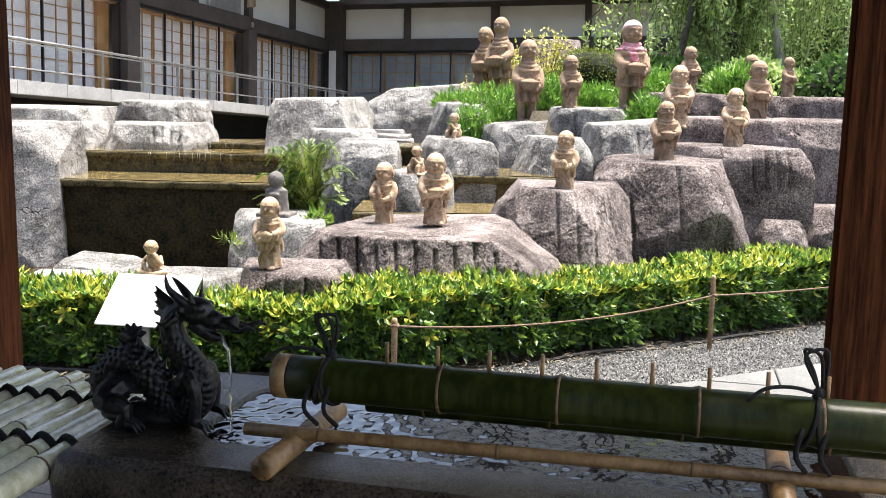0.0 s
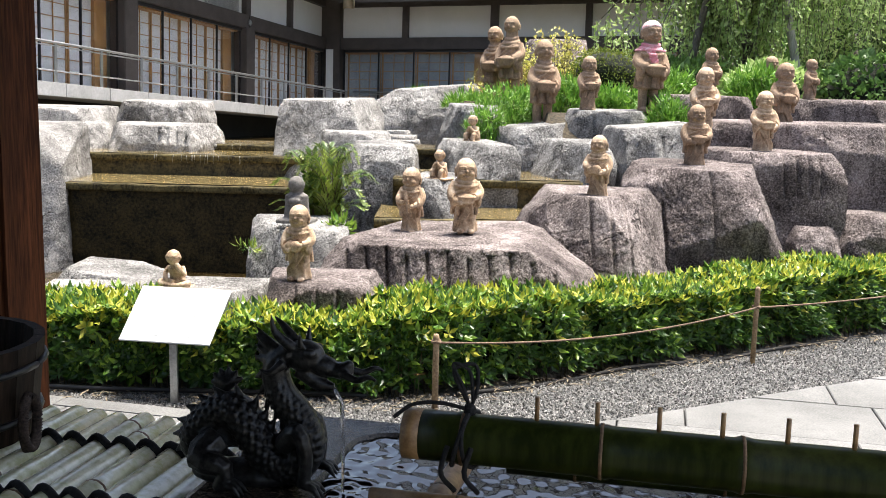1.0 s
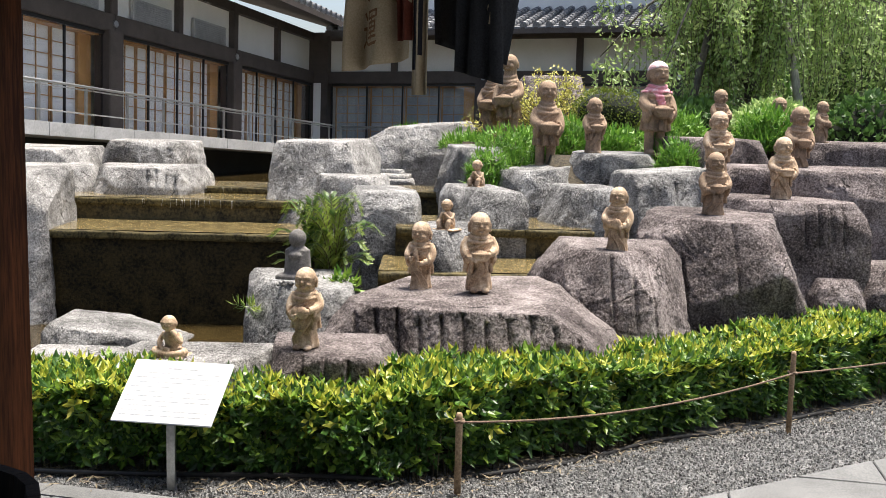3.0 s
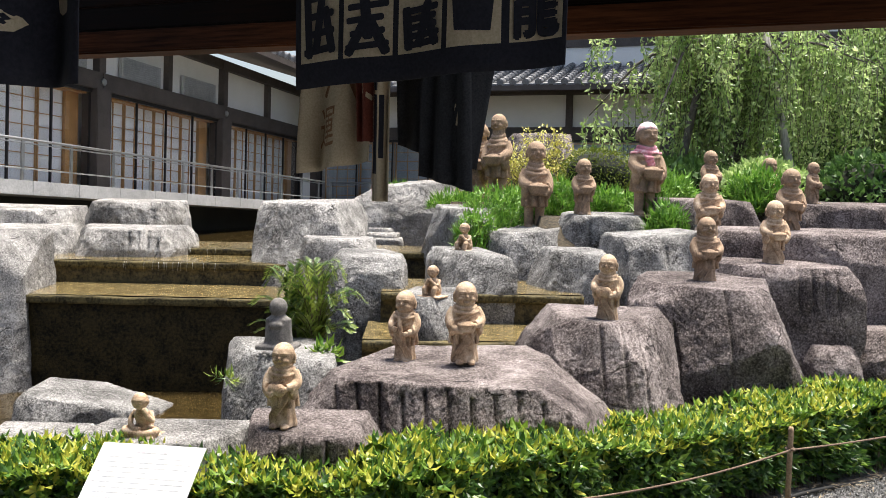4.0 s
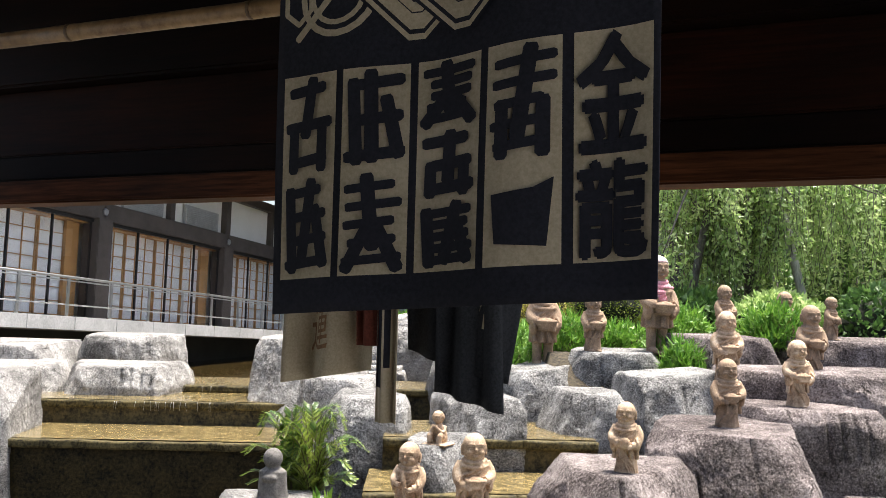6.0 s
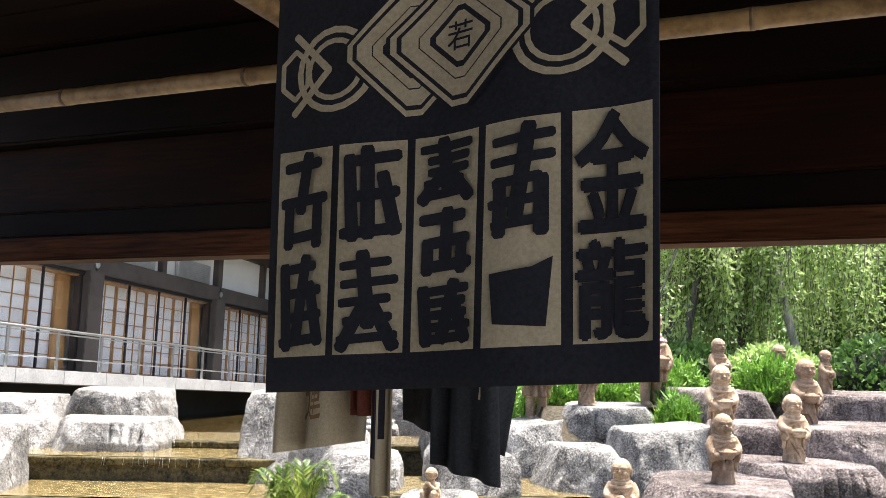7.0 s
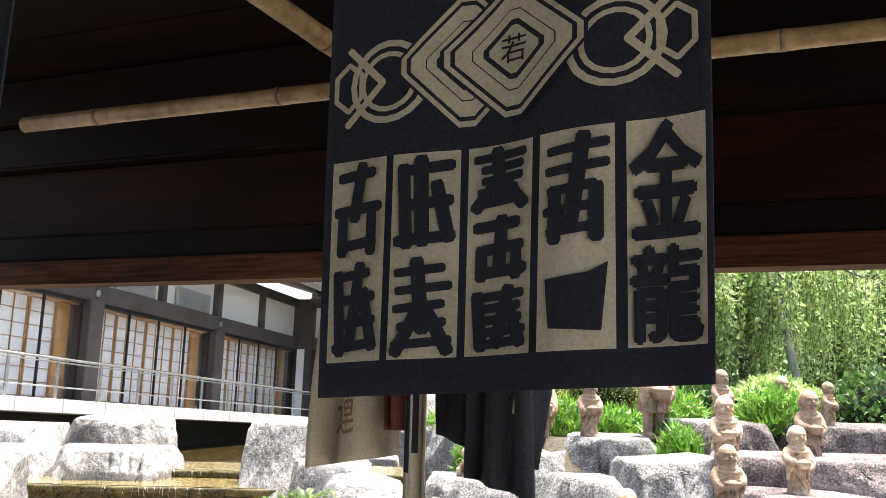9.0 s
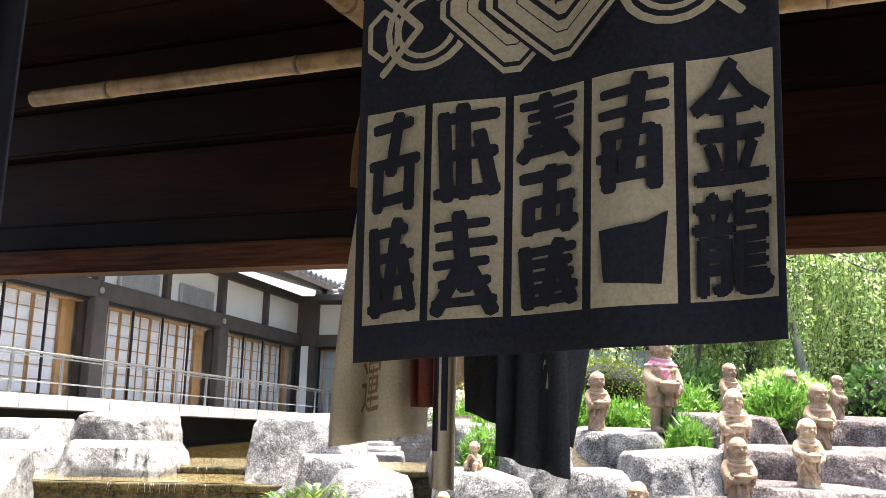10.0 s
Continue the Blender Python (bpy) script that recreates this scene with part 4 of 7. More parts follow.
    if cap:
        me.materials.append(CAP_WHITE)
        me.materials.append(CLOTH_PINK)
        n = len(me.vertices)
        co = np.empty(n * 3)
        me.vertices.foreach_get("co", co)
        co = co.reshape(-1, 3)
        q = co - np.array((0, fy, hz))
        on_cap = q[:, 2] > hr * 0.28 - 0.25 * q[:, 1]
        scarf = (np.abs(co[:, 2] - 0.715) < 0.045) & (np.hypot(co[:, 0], co[:, 1]) > 0.085) & (co[:, 2] < hz - hr * 0.5) | (np.abs(co[:, 0] + 0.05 - (0.68 - co[:, 2]) * 0.35) < 0.045) & (co[:, 1] < -0.08) & (co[:, 2] > 0.54) & (co[:, 2] < 0.72)
        co[on_cap] += q[on_cap] * 0.06
        co[scarf] += np.stack([co[scarf, 0], co[scarf, 1], 0 * co[scarf, 0]], 1) * 0.08
        me.vertices.foreach_set("co", co.ravel())
        me.polygons.foreach_set("material_index", [1 if on_cap[f.vertices[0]] else 2 if scarf[f.vertices[0]] else 0 for f in me.polygons])
    ob = new("monk_statue", me)
    ob.matrix_basis = pose(x, y, z - 0.008, tilt, 0, turn) @ Matrix.Diagonal((h * 0.96, h * 0.96, h, 1.0))
    return tagged(ob, label, "statue", "monk statues")


def crouched(x, y, z, h, turn, kind, mat, label):
    """A small seated figure on a thin plinth: chin in hand, or hands together."""
    bm = bmesh.new()
    add_box(bm, -0.38, 0.38, -0.34, 0.30, 0.0, 0.07, 0.02)
    if kind == "thinker":
        add_tube(bm, curve_points([(0.0, 0.06, 0.12), (0.0, 0.05, 0.32), (-0.04, -0.02, 0.52), (-0.05, -0.06, 0.62)], 10), [0.2, 0.2, 0.19, 0.18, 0.17, 0.17, 0.16, 0.14, 0.1, 0.08], 18)
        for sx in (-1, 1):
            add_tube(bm, curve_points([(sx * 0.16, 0.02, 0.14), (sx * 0.36, -0.12, 0.15), (sx * 0.2, -0.27, 0.13), (-sx * 0.08, -0.28, 0.11)], 10), [0.1, 0.1, 0.1, 0.095, 0.09, 0.085, 0.075, 0.07, 0.06, 0.045], 12)
        add_tube(bm, curve_points([(0.16, 0.02, 0.55), (0.28, -0.12, 0.38), (0.2, -0.2, 0.5), (0.11, -0.2, 0.66)], 10), 0.06, 10)
        add_tube(bm, curve_points([(-0.18, 0.02, 0.55), (-0.27, -0.05, 0.38), (-0.16, -0.2, 0.24), (0.04, -0.24, 0.2)], 10), 0.06, 10)
        hc, hr = (-0.02, -0.1, 0.8), 0.19
    else:
        add_tube(bm, curve_points([(0.0, 0.1, 0.1), (0.0, 0.1, 0.3), (0.0, 0.02, 0.5), (0.0, 0.0, 0.64)], 10), [0.2, 0.21, 0.21, 0.2, 0.19, 0.18, 0.16, 0.14, 0.1, 0.07], 18)
        for sx in (-1, 1):
            add_tube(bm, curve_points([(sx * 0.12, 0.12, 0.14), (sx * 0.17, -0.2, 0.3), (sx * 0.14, -0.24, 0.1)], 9), 0.085, 12)
            add_tube(bm, curve_points([(sx * 0.18, 0.04, 0.55), (sx * 0.2, -0.1, 0.38), (sx * 0.05, -0.22, 0.5), (sx * 0.02, -0.2, 0.58)], 10), 0.055, 10)
        hc, hr = (0.0, -0.03, 0.8), 0.185
    add_ball(bm, hc, (hr * 0.95, hr, hr), 24, 16)
    for sx in (-1, 1):
        add_ball(bm, (hc[0] + sx * hr * 0.95, hc[1], hc[2]), (0.03, 0.05, 0.06))
    me = remeshed(bm, 0.016, "statue")
    carve_face(me, hc, hr)
    me.materials.append(mat)
    ob = new("seated_statue", me)
    ob.matrix_basis = pose(x, y, z - 0.004, 0, 0, turn) @ Matrix.Scale(h, 4)
    return tagged(ob, label, "statue", "seated statues")


LM = "smiling clay monk statue with "
monk(-1.105, 5.85, 0.537, 0.455, -14, 1, TERRACOTTA, LM + "a drum on a boulder", "round")
monk(-0.475, 6.98, 0.685, 0.47, -22, 2, TERRACOTTA, LM + "a staff, laughing", "staff", head=0.16)
monk(-0.10, 6.80, 0.72, 0.52, 6, 3, TERRACOTTA, LM + "a woven basket", "bowl", head=0.155, stout=1.05)
monk(0.865, 7.12, 0.945, 0.465, -24, 4, TERRACOTTA, LM + "a small drum", "round", head=0.145)
monk(1.80, 8.05, 1.125, 0.525, 4, 5, TERRA_DARK, LM + "a wide basket", "bowl", stout=1.08)
monk(2.53, 8.6, 1.235, 0.55, 8, 6, TERRACOTTA, LM + "a wide basket", "bowl")
monk(2.15, 9.15, 1.40, 0.60, 2, 7, TERRACOTTA, LM + "a bowl behind two other statues", "bowl")
monk(2.97, 9.4, 1.44, 0.63, 6, 8, TERRA_DARK, LM + "a bowl, stained grey", "bowl", stout=0.92)
monk(2.55, 10.45, 1.74, 0.52, 24, 9, TERRA_DARK, LM + "a bowl, half turned on the bank", "bowl")
monk(3.63, 10.5, 1.73, 0.44, 40, 10, TERRA_DARK, LM + "a bowl, turned aside on the bank", "round")
monk(3.44, 11.2, 1.63, 0.60, 10, 11, TERRA_DARK, LM + "a bowl, half hidden by bamboo grass", "bowl")
monk(1.965, 10.75, 1.56, 0.985, 14, 12, TERRA_DARK, "large grey clay monk statue with knitted cap and pink scarf", "bowl", head=0.125, cap=True, walk_legs=True, stout=0.86)
monk(1.29, 10.6, 1.56, 0.59, 10, 13, TERRA_DARK, LM + "a bowl, stained grey", "bowl", stout=0.92)
monk(0.85, 11.05, 1.38, 0.96, 6, 14, TERRA_DARK, "large grey clay monk statue with a bowl among bamboo grass", "bowl", head=0.12, walk_legs=True, stout=0.78)
monk(0.64, 13.3, 1.66, 1.13, -28, 15, TERRA_DARK, "tallest clay monk statue holding out a bowl", "bowl", head=0.105, walk_legs=True, stout=0.72)
monk(0.44, 13.75, 1.66, 1.03, -24, 16, TERRA_DARK, "clay monk statue with a bowl behind the tallest one", "bowl", head=0.115, stout=0.72)
crouched(-1.87, 5.95, 0.445, 0.245, -12, "thinker", TERRACOTTA, "small clay child statue seated with chin in hand")
crouched(0.03, 9.5, 1.235, 0.27, -36, "prayer", TERRACOTTA, "small clay child statue seated with hands together")
crouched(-0.28, 8.02, 0.985, 0.25, -30, "prayer", TERRACOTTA, "small clay child statue kneeling with hands together")


def old_figure():
    """A worn stone figure on a square plinth, with pebbles laid before it."""
    bm = bmesh.new()
    add_box(bm, -0.36, 0.36, -0.3, 0.3, 0.0, 0.16, 0.03)
    robe(bm, [(0.14, 0.27, 0.22, 0, 0), (0.4, 0.25, 0.2, 0, 0), (0.62, 0.24, 0.18, 0, 0), (0.7, 0.12, 0.1, 0, 0)], 5, 0.03, 3)
    add_ball(bm, (0, -0.02, 0.84), (0.17, 0.17, 0.18), 20, 14)
    add_ball(bm, (0, -0.19, 0.52), (0.14, 0.06, 0.07))
    me = remeshed(bm, 0.02, "statue")
    me.materials.append(STONE_FIG)
    ob = new("stone_statue", me)
    ob.matrix_basis = pose(-1.355, 7.4, 0.655, 0, 0, -10) @ Matrix.Scale(0.37, 4)
    tagged(ob, "worn dark stone statue on a square plinth", "statue")
    r = random.Random(3)
    for i in range(11):
        bm = bmesh.new()
        add_ball(bm, (0, 0, 0), (r.uniform(0.015, 0.026), r.uniform(0.012, 0.02), r.uniform(0.009, 0.014)), 8, 6, Euler((0, 0, r.uniform(0, 3))))
        solid("pebble", bm, ROCK_PALE, "small pale pebble laid before a stone statue", "pebble", "pebbles", m=pose(-1.43 + r.uniform(-0.06, 0.07), 7.17 + r.uniform(-0.05, 0.05), 0.675 + 0.006 * (i % 2)), smooth=True)


old_figure()

# ---- the hall: two wings meeting in a corner, set askew ----
HALL = pose(-3.419, 25.735, -0.135, -2.55, -0.6, -16.93)
FLOOR_Z, HEAD_Z, PLATE_Z = 1.35, 3.07, 4.36


def lattice(u0, u1, z0, z1, along, at, cols, rows, w=0.013, d=0.02):
    bm = bmesh.new()
    for i in range(cols + 1):
        u = u0 + (u1 - u0) * i / cols
        a = (u - w / 2, u + w / 2, at, at + d, z0, z1)
        add_box(bm, *(a if along == "x" else (a[2], a[3], a[0], a[1], z0, z1)))
    for k in range(rows + 1):
        z = z0 + (z1 - z0) * k / rows
        a = (u0, u1, at + 0.002, at + d - 0.002, z - w / 2, z + w / 2)
        add_box(bm, *(a if along == "x" else (a[2], a[3], a[0], a[1], a[4], a[5])))
    return bm


def swap(along, u0, u1, v0, v1, z0, z1):
    return (u0, u1, v0, v1, z0, z1) if along == "x" else (v0, v1, u0, u1, z0, z1)


def window_bay(n, along, u0, u1, sign, dim=False):
    """Four glazed sashes between posts, paper screens behind them. Sign: the way to the inside."""
    win = thing("window_%d" % n, "tall glazed bay with paper screens in orange wooden frames", "window", HALL, kind="structure")
    z0, z1 = FLOOR_Z + 0.06, HEAD_Z - 0.06
    fr = bmesh.new()
    for a in ((u0, u1, -0.03, 0.05, FLOOR_Z, z0), (u0, u1, -0.03, 0.05, z1, HEAD_Z)):
        add_box(fr, *swap(along, *a))
    for k in range(5):
        u = u0 + (u1 - u0) * k / 4
        add_box(fr, *swap(along, u - 0.017, u + 0.017, -0.014, 0.022, z0, z1))
    part("window_frame", fr, ALUMINIUM, win)
    for k in range(4):
        a, b = u0 + (u1 - u0) * k / 4 + 0.035, u0 + (u1 - u0) * (k + 1) / 4 - 0.035
        g = part("pane", box(*swap(along, a, b, 0.0, 0.008, z0, z1)), GLASS, win)
        g.visible_shadow = False
        back = sign * 0.28
        lo, hi = sorted((back, back + sign * 0.012))
        # dim bays get the paper with shade in its colour
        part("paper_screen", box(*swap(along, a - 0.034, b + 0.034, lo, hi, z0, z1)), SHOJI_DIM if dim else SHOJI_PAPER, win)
        la = sorted((back - sign * 0.03, back - sign * 0.006))[0]
        part("screen_lattice", lattice(a, b, z0 + 0.02, z1 - 0.02, along, la, 3, 7), SHOJI_WOOD, win)
        part("screen_stile", box(*swap(along, a - 0.030, a - 0.012, min(back - sign * 0.035, back + sign * 0.01), max(back - sign * 0.035, back + sign * 0.01), z0, z1)), SHOJI_WOOD, win)
    c = sorted((sign * 0.06, sign * 0.27))
    part("side_board", box(*swap(along, u1 - 0.36, u1 - 0.03, *sorted((sign * 0.2, sign * 0.24)), z0, z1)), SHOJI_WOOD, win)
    part("head_board", box(*swap(along, u0, u1, *c, z1 - 0.02, z1 + 0.04)), SHOJI_WOOD, win)
    return win


def wing(name, along, bays, sign, start, first):
    """Posts, lintel, plaster panels and windows of one wing. Bays run along the axis; sign: the way to the inside."""
    wall = thing("wall_" + name, "white plaster wall with grey-brown timber posts and beams", "wall", HALL, kind="structure")
    n = first
    edges = []
    for u0, u1 in bays:
        edges += [u0, u1]
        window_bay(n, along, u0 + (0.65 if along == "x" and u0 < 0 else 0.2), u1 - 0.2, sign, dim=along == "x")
        n += 1
        part("beam", box(*swap(along, u0, u1, -0.12, 0.12, HEAD_Z, HEAD_Z + 0.3), 0.01), TIMBER, wall)
        part("plate", box(*swap(along, u0, u1, -0.1, 0.1, PLATE_Z - 0.2, PLATE_Z), 0.01), TIMBER, wall)
        part("room_wall", box(*swap(along, u0, u1, *sorted((sign * 0.5, sign * 0.6)), FLOOR_Z, PLATE_Z)), PLASTER, wall)
        mid = (u0 + u1) / 2
        for a, b in ((u0 + 0.1, mid - 0.08), (mid + 0.08, u1 - 0.1)):
            part("plaster_panel", box(*swap(along, a, b, *sorted((sign * 0.02, sign * 0.09)), HEAD_Z + 0.3, PLATE_Z - 0.2)), PLASTER, wall)
        part("stud", box(*swap(along, mid - 0.08, mid + 0.08, -0.09, 0.09, HEAD_Z + 0.3, PLATE_Z - 0.2), 0.008), TIMBER, wall)
    for u in sorted(set(round(e, 3) for e in edges)):
        part("post", box(*swap(along, u - 0.2, u + 0.2, -0.16, 0.16, FLOOR_Z, HEAD_Z + 0.02), 0.012), TIMBER, wall)
        part("upper_post", box(*swap(along, u - 0.1, u + 0.1, -0.11, 0.11, HEAD_Z + 0.3, PLATE_Z), 0.01), TIMBER, wall)
        stud = bmesh.new()
        c = Vector((u, -sign * 0.125, HEAD_Z + 0.14)) if along == "x" else Vector((-sign * 0.125, u, HEAD_Z + 0.14))
        d = Vector((0, -sign, 0)) if along == "x" else Vector((-sign, 0, 0))
        add_tube(stud, [c, c + d * 0.03], [0.07, 0.06], 6)
        part("nail_cover", stud, STEEL, wall)
    return wall


BAY = 4.367
wing("left", "y", [(-BAY * (k + 1), -BAY * k) for k in range(5)], -1, 0, 1)
wing("back", "x", [(-0.1 + 4.7 * k, -0.1 + 4.7 * (k + 1)) for k in range(4)], 1, 0, 11)
part("corner_post", box(-0.2, 0.5, -0.2, 0.2, FLOOR_Z, PLATE_Z, 0.01), TIMBER, bpy.data.objects["wall_back"])
part("corner_panel", box(0.12, 0.32, -0.215, -0.203, FLOOR_Z, HEAD_Z), PLASTER, bpy.data.objects["wall_back"])
for k, (a, b) in enumerate(((-8.12, -6.84), (-6.04, -4.72), (-12.4, -11.2), (-10.4, -9.1))):
    vent = thing("wall_vent", "grey louvred vent panel set in plaster", "vent", HALL @ pose(0, 0, 0), group="wall vents")
    part("frame", box(0.0, 0.06, a, b, HEAD_Z + 0.32, HEAD_Z + 0.70, 0.006), CONCRETE, vent)
    for s in range(9):
        part("slat", box(0.06, 0.075, a + 0.05, b - 0.05, HEAD_Z + 0.34 + 0.038 * s, HEAD_Z + 0.362 + 0.038 * s), STEEL, vent)


def veranda():
    v = thing("veranda", "pale stone veranda slab over a dark gap", "veranda", HALL, kind="structure")
    for k in range(22):
        part("edge_stone", box(0.2, 1.35, -22 + k, -21.004 + k, FLOOR_Z - 0.2, FLOOR_Z - 0.005, 0.006), CONCRETE, v)
    for k in range(20):
        part("edge_stone", box(0.2 + k, 1.196 + k, -1.3, 0.0, FLOOR_Z - 0.2, FLOOR_Z - 0.007, 0.006), CONCRETE, v)
    # dark walls added to stand for the shaded gap below the slab
    part("gap_shade_wall", box(0.3, 0.5, -22, 0.2, 0.2, FLOOR_Z - 0.2), VOID, v)
    part("gap_shade_wall", box(0.3, 21, -0.5, -0.3, 0.2, FLOOR_Z - 0.2), VOID, v)
    part("floor_slab", box(-3.0, 0.2, -22, 4.0, FLOOR_Z - 0.3, FLOOR_Z - 0.01), CONCRETE, v)
    part("floor_slab", box(0.2, 21, 0.0, 4.0, FLOOR_Z - 0.3, FLOOR_Z - 0.012), CONCRETE, v)


veranda()


def railing(along, u0, u1, at, step=1.03):
    rail = thing("handrail", "slim steel handrail along the veranda edge", "railing", HALL, group="veranda railings")
    u = u0
    while u <= u1 + 0.01:
        part("post", box(*swap(along, u - 0.025, u + 0.025, at - 0.012, at + 0.012, FLOOR_Z - 0.01, FLOOR_Z + 0.56)), STEEL, rail)
        u += step
    for z, r in ((0.56, 0.02), (0.51, 0.01), (0.165, 0.01)):
        a, b = (u0, at, FLOOR_Z + z), (u1, at, FLOOR_Z + z)
        if along == "y":
            a, b = (at, u0, FLOOR_Z + z), (at, u1, FLOOR_Z + z)
        part("rail", tube([a, b], r, 8), STEEL, rail)


railing("y", -20.3, -1.45, 1.22)
railing("x", 1.3, 20.0, -1.2)


def tiled_roof(name, along, u0, u1, eave_v, ridge_v, z0, z1, label):
    """Rows of rounded tiles running down a slope, with a lipped eave and dark boards below."""
    roof = thing(name, label, "roof", HALL, kind="structure")
    span, rise = ridge_v - eave_v, z1 - z0
    bm = bmesh.new()
    quad = [(u0, eave_v, z0), (u1, eave_v, z0), (u1, ridge_v, z1), (u0, ridge_v, z1)]
    quad = [q if along == "x" else (q[1], q[0], q[2]) for q in quad]
    lo = [bm.verts.new((x, y, z - 0.14)) for x, y, z in quad]
    hi = [bm.verts.new((x, y, z)) for x, y, z in quad]
    bm.faces.new(lo[::-1])
    bm.faces.new(hi)
    for i in range(4):
        bm.faces.new((lo[i], lo[(i + 1) % 4], hi[(i + 1) % 4], hi[i]))
    bmesh.ops.recalc_face_normals(bm, faces=bm.faces)
    part("eave_boards", bm, TIMBER, roof)
    row = bmesh.new()
    n = 10
    for k in range(n):
        t0, t1 = k / n, (k + 1.25) / n
        a, b = (eave_v + span * t0, z0 + rise * t0 + 0.05), (eave_v + span * t1, z0 + rise * t1 + 0.035)
        p = [(0, a[0], a[1]), (0, b[0], b[1])]
        p = p if along == "x" else [(q[1], q[0], q[2]) for q in p]
        add_tube(row, p, [0.085, 0.075], 8)
        q = [(0.05, a[0], a[1] - 0.035), (0.25, a[0], a[1] - 0.035), (0.25, b[0], b[1] - 0.04), (0.05, b[0], b[1] - 0.04)]
        q = q if along == "x" else [(c[1], c[0], c[2]) for c in q]
        row.faces.new([row.verts.new(c) for c in q])
        q2 = [(0.05, a[0], a[1] - 0.075), (0.25, a[0], a[1] - 0.075), (0.25, a[0], a[1] - 0.035), (0.05, a[0], a[1] - 0.035)]
        q2 = q2 if along == "x" else [(c[1], c[0], c[2]) for c in q2]
        row.faces.new([row.verts.new(c) for c in q2])
    me = mesh_of(row, "tile_row", TILE)
    u = u0 + 0.1
    while u < u1:
        piece("tile_row", me, roof, pose(u, 0, 0) if along == "x" else pose(0, u, 0))
        u += 0.3
    return roof


tiled_roof("roof_back", "x", 0.9, 20.5, -1.35, 2.2, 4.22, 5.22, "grey clay tiled lower roof")
tiled_roof("roof_left", "y", -22, 1.5, 1.35, -4.0, 4.44, 6.0, "grey clay tiled roof of the side wing")


def upper_storey():
    """The tall storeys behind the lower roof, which the basin's water mirrors."""
    w = thing("wall_upper", "white upper walls with dark timber posts and beams", "wall", HALL, kind="structure")
    part("wall_band", box(1.2, 20, 2.2, 2.5, 5.1, 5.72), PLASTER, w)
    part("beam", box(1.2, 20, 2.16, 2.54, 5.72, 5.95), TIMBER, w)
    for k in range(6):
        for z0, z1 in ((5.95, 7.4), (7.7, 9.3), (9.6, 11.2)):
            part("plaster_panel", box(1.45 + 3.2 * k, 4.15 + 3.2 * k, 2.24, 2.5, z0, z1), PLASTER, w)
        part("post", box(4.15 + 3.2 * k, 4.65 + 3.2 * k, 2.17, 2.52, 5.95, 11.2, 0.01), TIMBER, w)
    part("post", box(0.95, 1.45, 2.17, 2.52, 5.1, 11.2, 0.01), TIMBER, w)
    for z in (7.4, 9.3, 11.2):
        part("beam", box(0.95, 20.65, 2.15, 2.54, z, z + 0.3, 0.01), TIMBER, w)


upper_storey()
tiled_roof("roof_upper", "x", 0.0, 21.0, 0.9, 5.0, 11.65, 13.2, "grey clay tiled upper roof")

# ---- the water pavilion: posts, beams, ceiling ----
AX = radians(-25)
PAV = pose(0, 0, 0, 0, 0, -25)
PAV_O = pose(-0.36, 4.02, 0, 0, 0, -25)


def pavilion():
    for k, (x, y) in enumerate(((-2.15, 4.31), (1.47, 3.22), (-3.2, 0.4), (0.2, -1.4))):
        p = thing("post_%d" % (k + 1), "red-brown cedar pavilion post with chamfered corners", "post", pose(x, y, 0, 0, 0, -25), kind="structure")
        part("shaft", box(-0.12, 0.12, -0.12, 0.12, 0.10, 2.45, 0.022), WOOD_RED, p)
        part("base_stone", box(-0.17, 0.17, -0.17, 0.17, 0.0, 0.10, 0.02), ROCK_GREY, p)
    b = thing("beam_front", "heavy dark cedar beam over the pavilion opening", "beam", PAV_O, kind="structure")
    part("lintel", box(-2.2, 2.5, -0.12, 0.0, 2.29, 2.372, 0.006), WOOD_LINTEL, b)
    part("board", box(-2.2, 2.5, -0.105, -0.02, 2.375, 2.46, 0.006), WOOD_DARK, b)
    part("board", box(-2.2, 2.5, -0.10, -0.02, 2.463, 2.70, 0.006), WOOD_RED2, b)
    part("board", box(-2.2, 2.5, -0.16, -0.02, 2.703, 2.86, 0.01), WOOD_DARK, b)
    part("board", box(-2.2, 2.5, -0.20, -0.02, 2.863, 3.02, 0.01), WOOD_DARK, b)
    roof = thing("ceiling", "dark boarded pavilion ceiling", "ceiling", PAV_O, kind="structure")
    bm = bmesh.new()
    for k in range(20):
        add_box(bm, -2.15, 2.45, 0.3 - 0.26 * (k + 1), 0.3 - 0.26 * k - 0.006, 3.03, 3.06, 0.003)
    for k in range(6):
        add_box(bm, -2.1 + 0.85 * k, -2.02 + 0.85 * k, -4.85, 0.3, 3.061, 3.14, 0.004)
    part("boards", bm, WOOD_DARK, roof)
    part("cover", box(-2.2, 2.5, -4.95, 0.4, 3.15, 3.3), TILE, roof)
    # added out of view behind the camera, to block light into the pavilion
    w = thing("unseen_back_wall", "unseen added wall that keeps light out behind the basin", "wall", PAV_O, kind="structure")
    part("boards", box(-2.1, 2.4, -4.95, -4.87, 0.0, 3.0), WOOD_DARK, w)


WOOD_LINTEL = wood_material("red_cedar_lintel", (0.04, 0.012, 0.004), (0.15, 0.05, 0.018), stretch=(0.06, 1, 1))
# board tone lowered as well, to hold the shade under the roof
WOOD_RED2 = wood_material("shade_brown_cedar_board", (0.007, 0.0016, 0.0005), (0.028, 0.0066, 0.0019), stretch=(0.06, 1, 1))
pavilion()


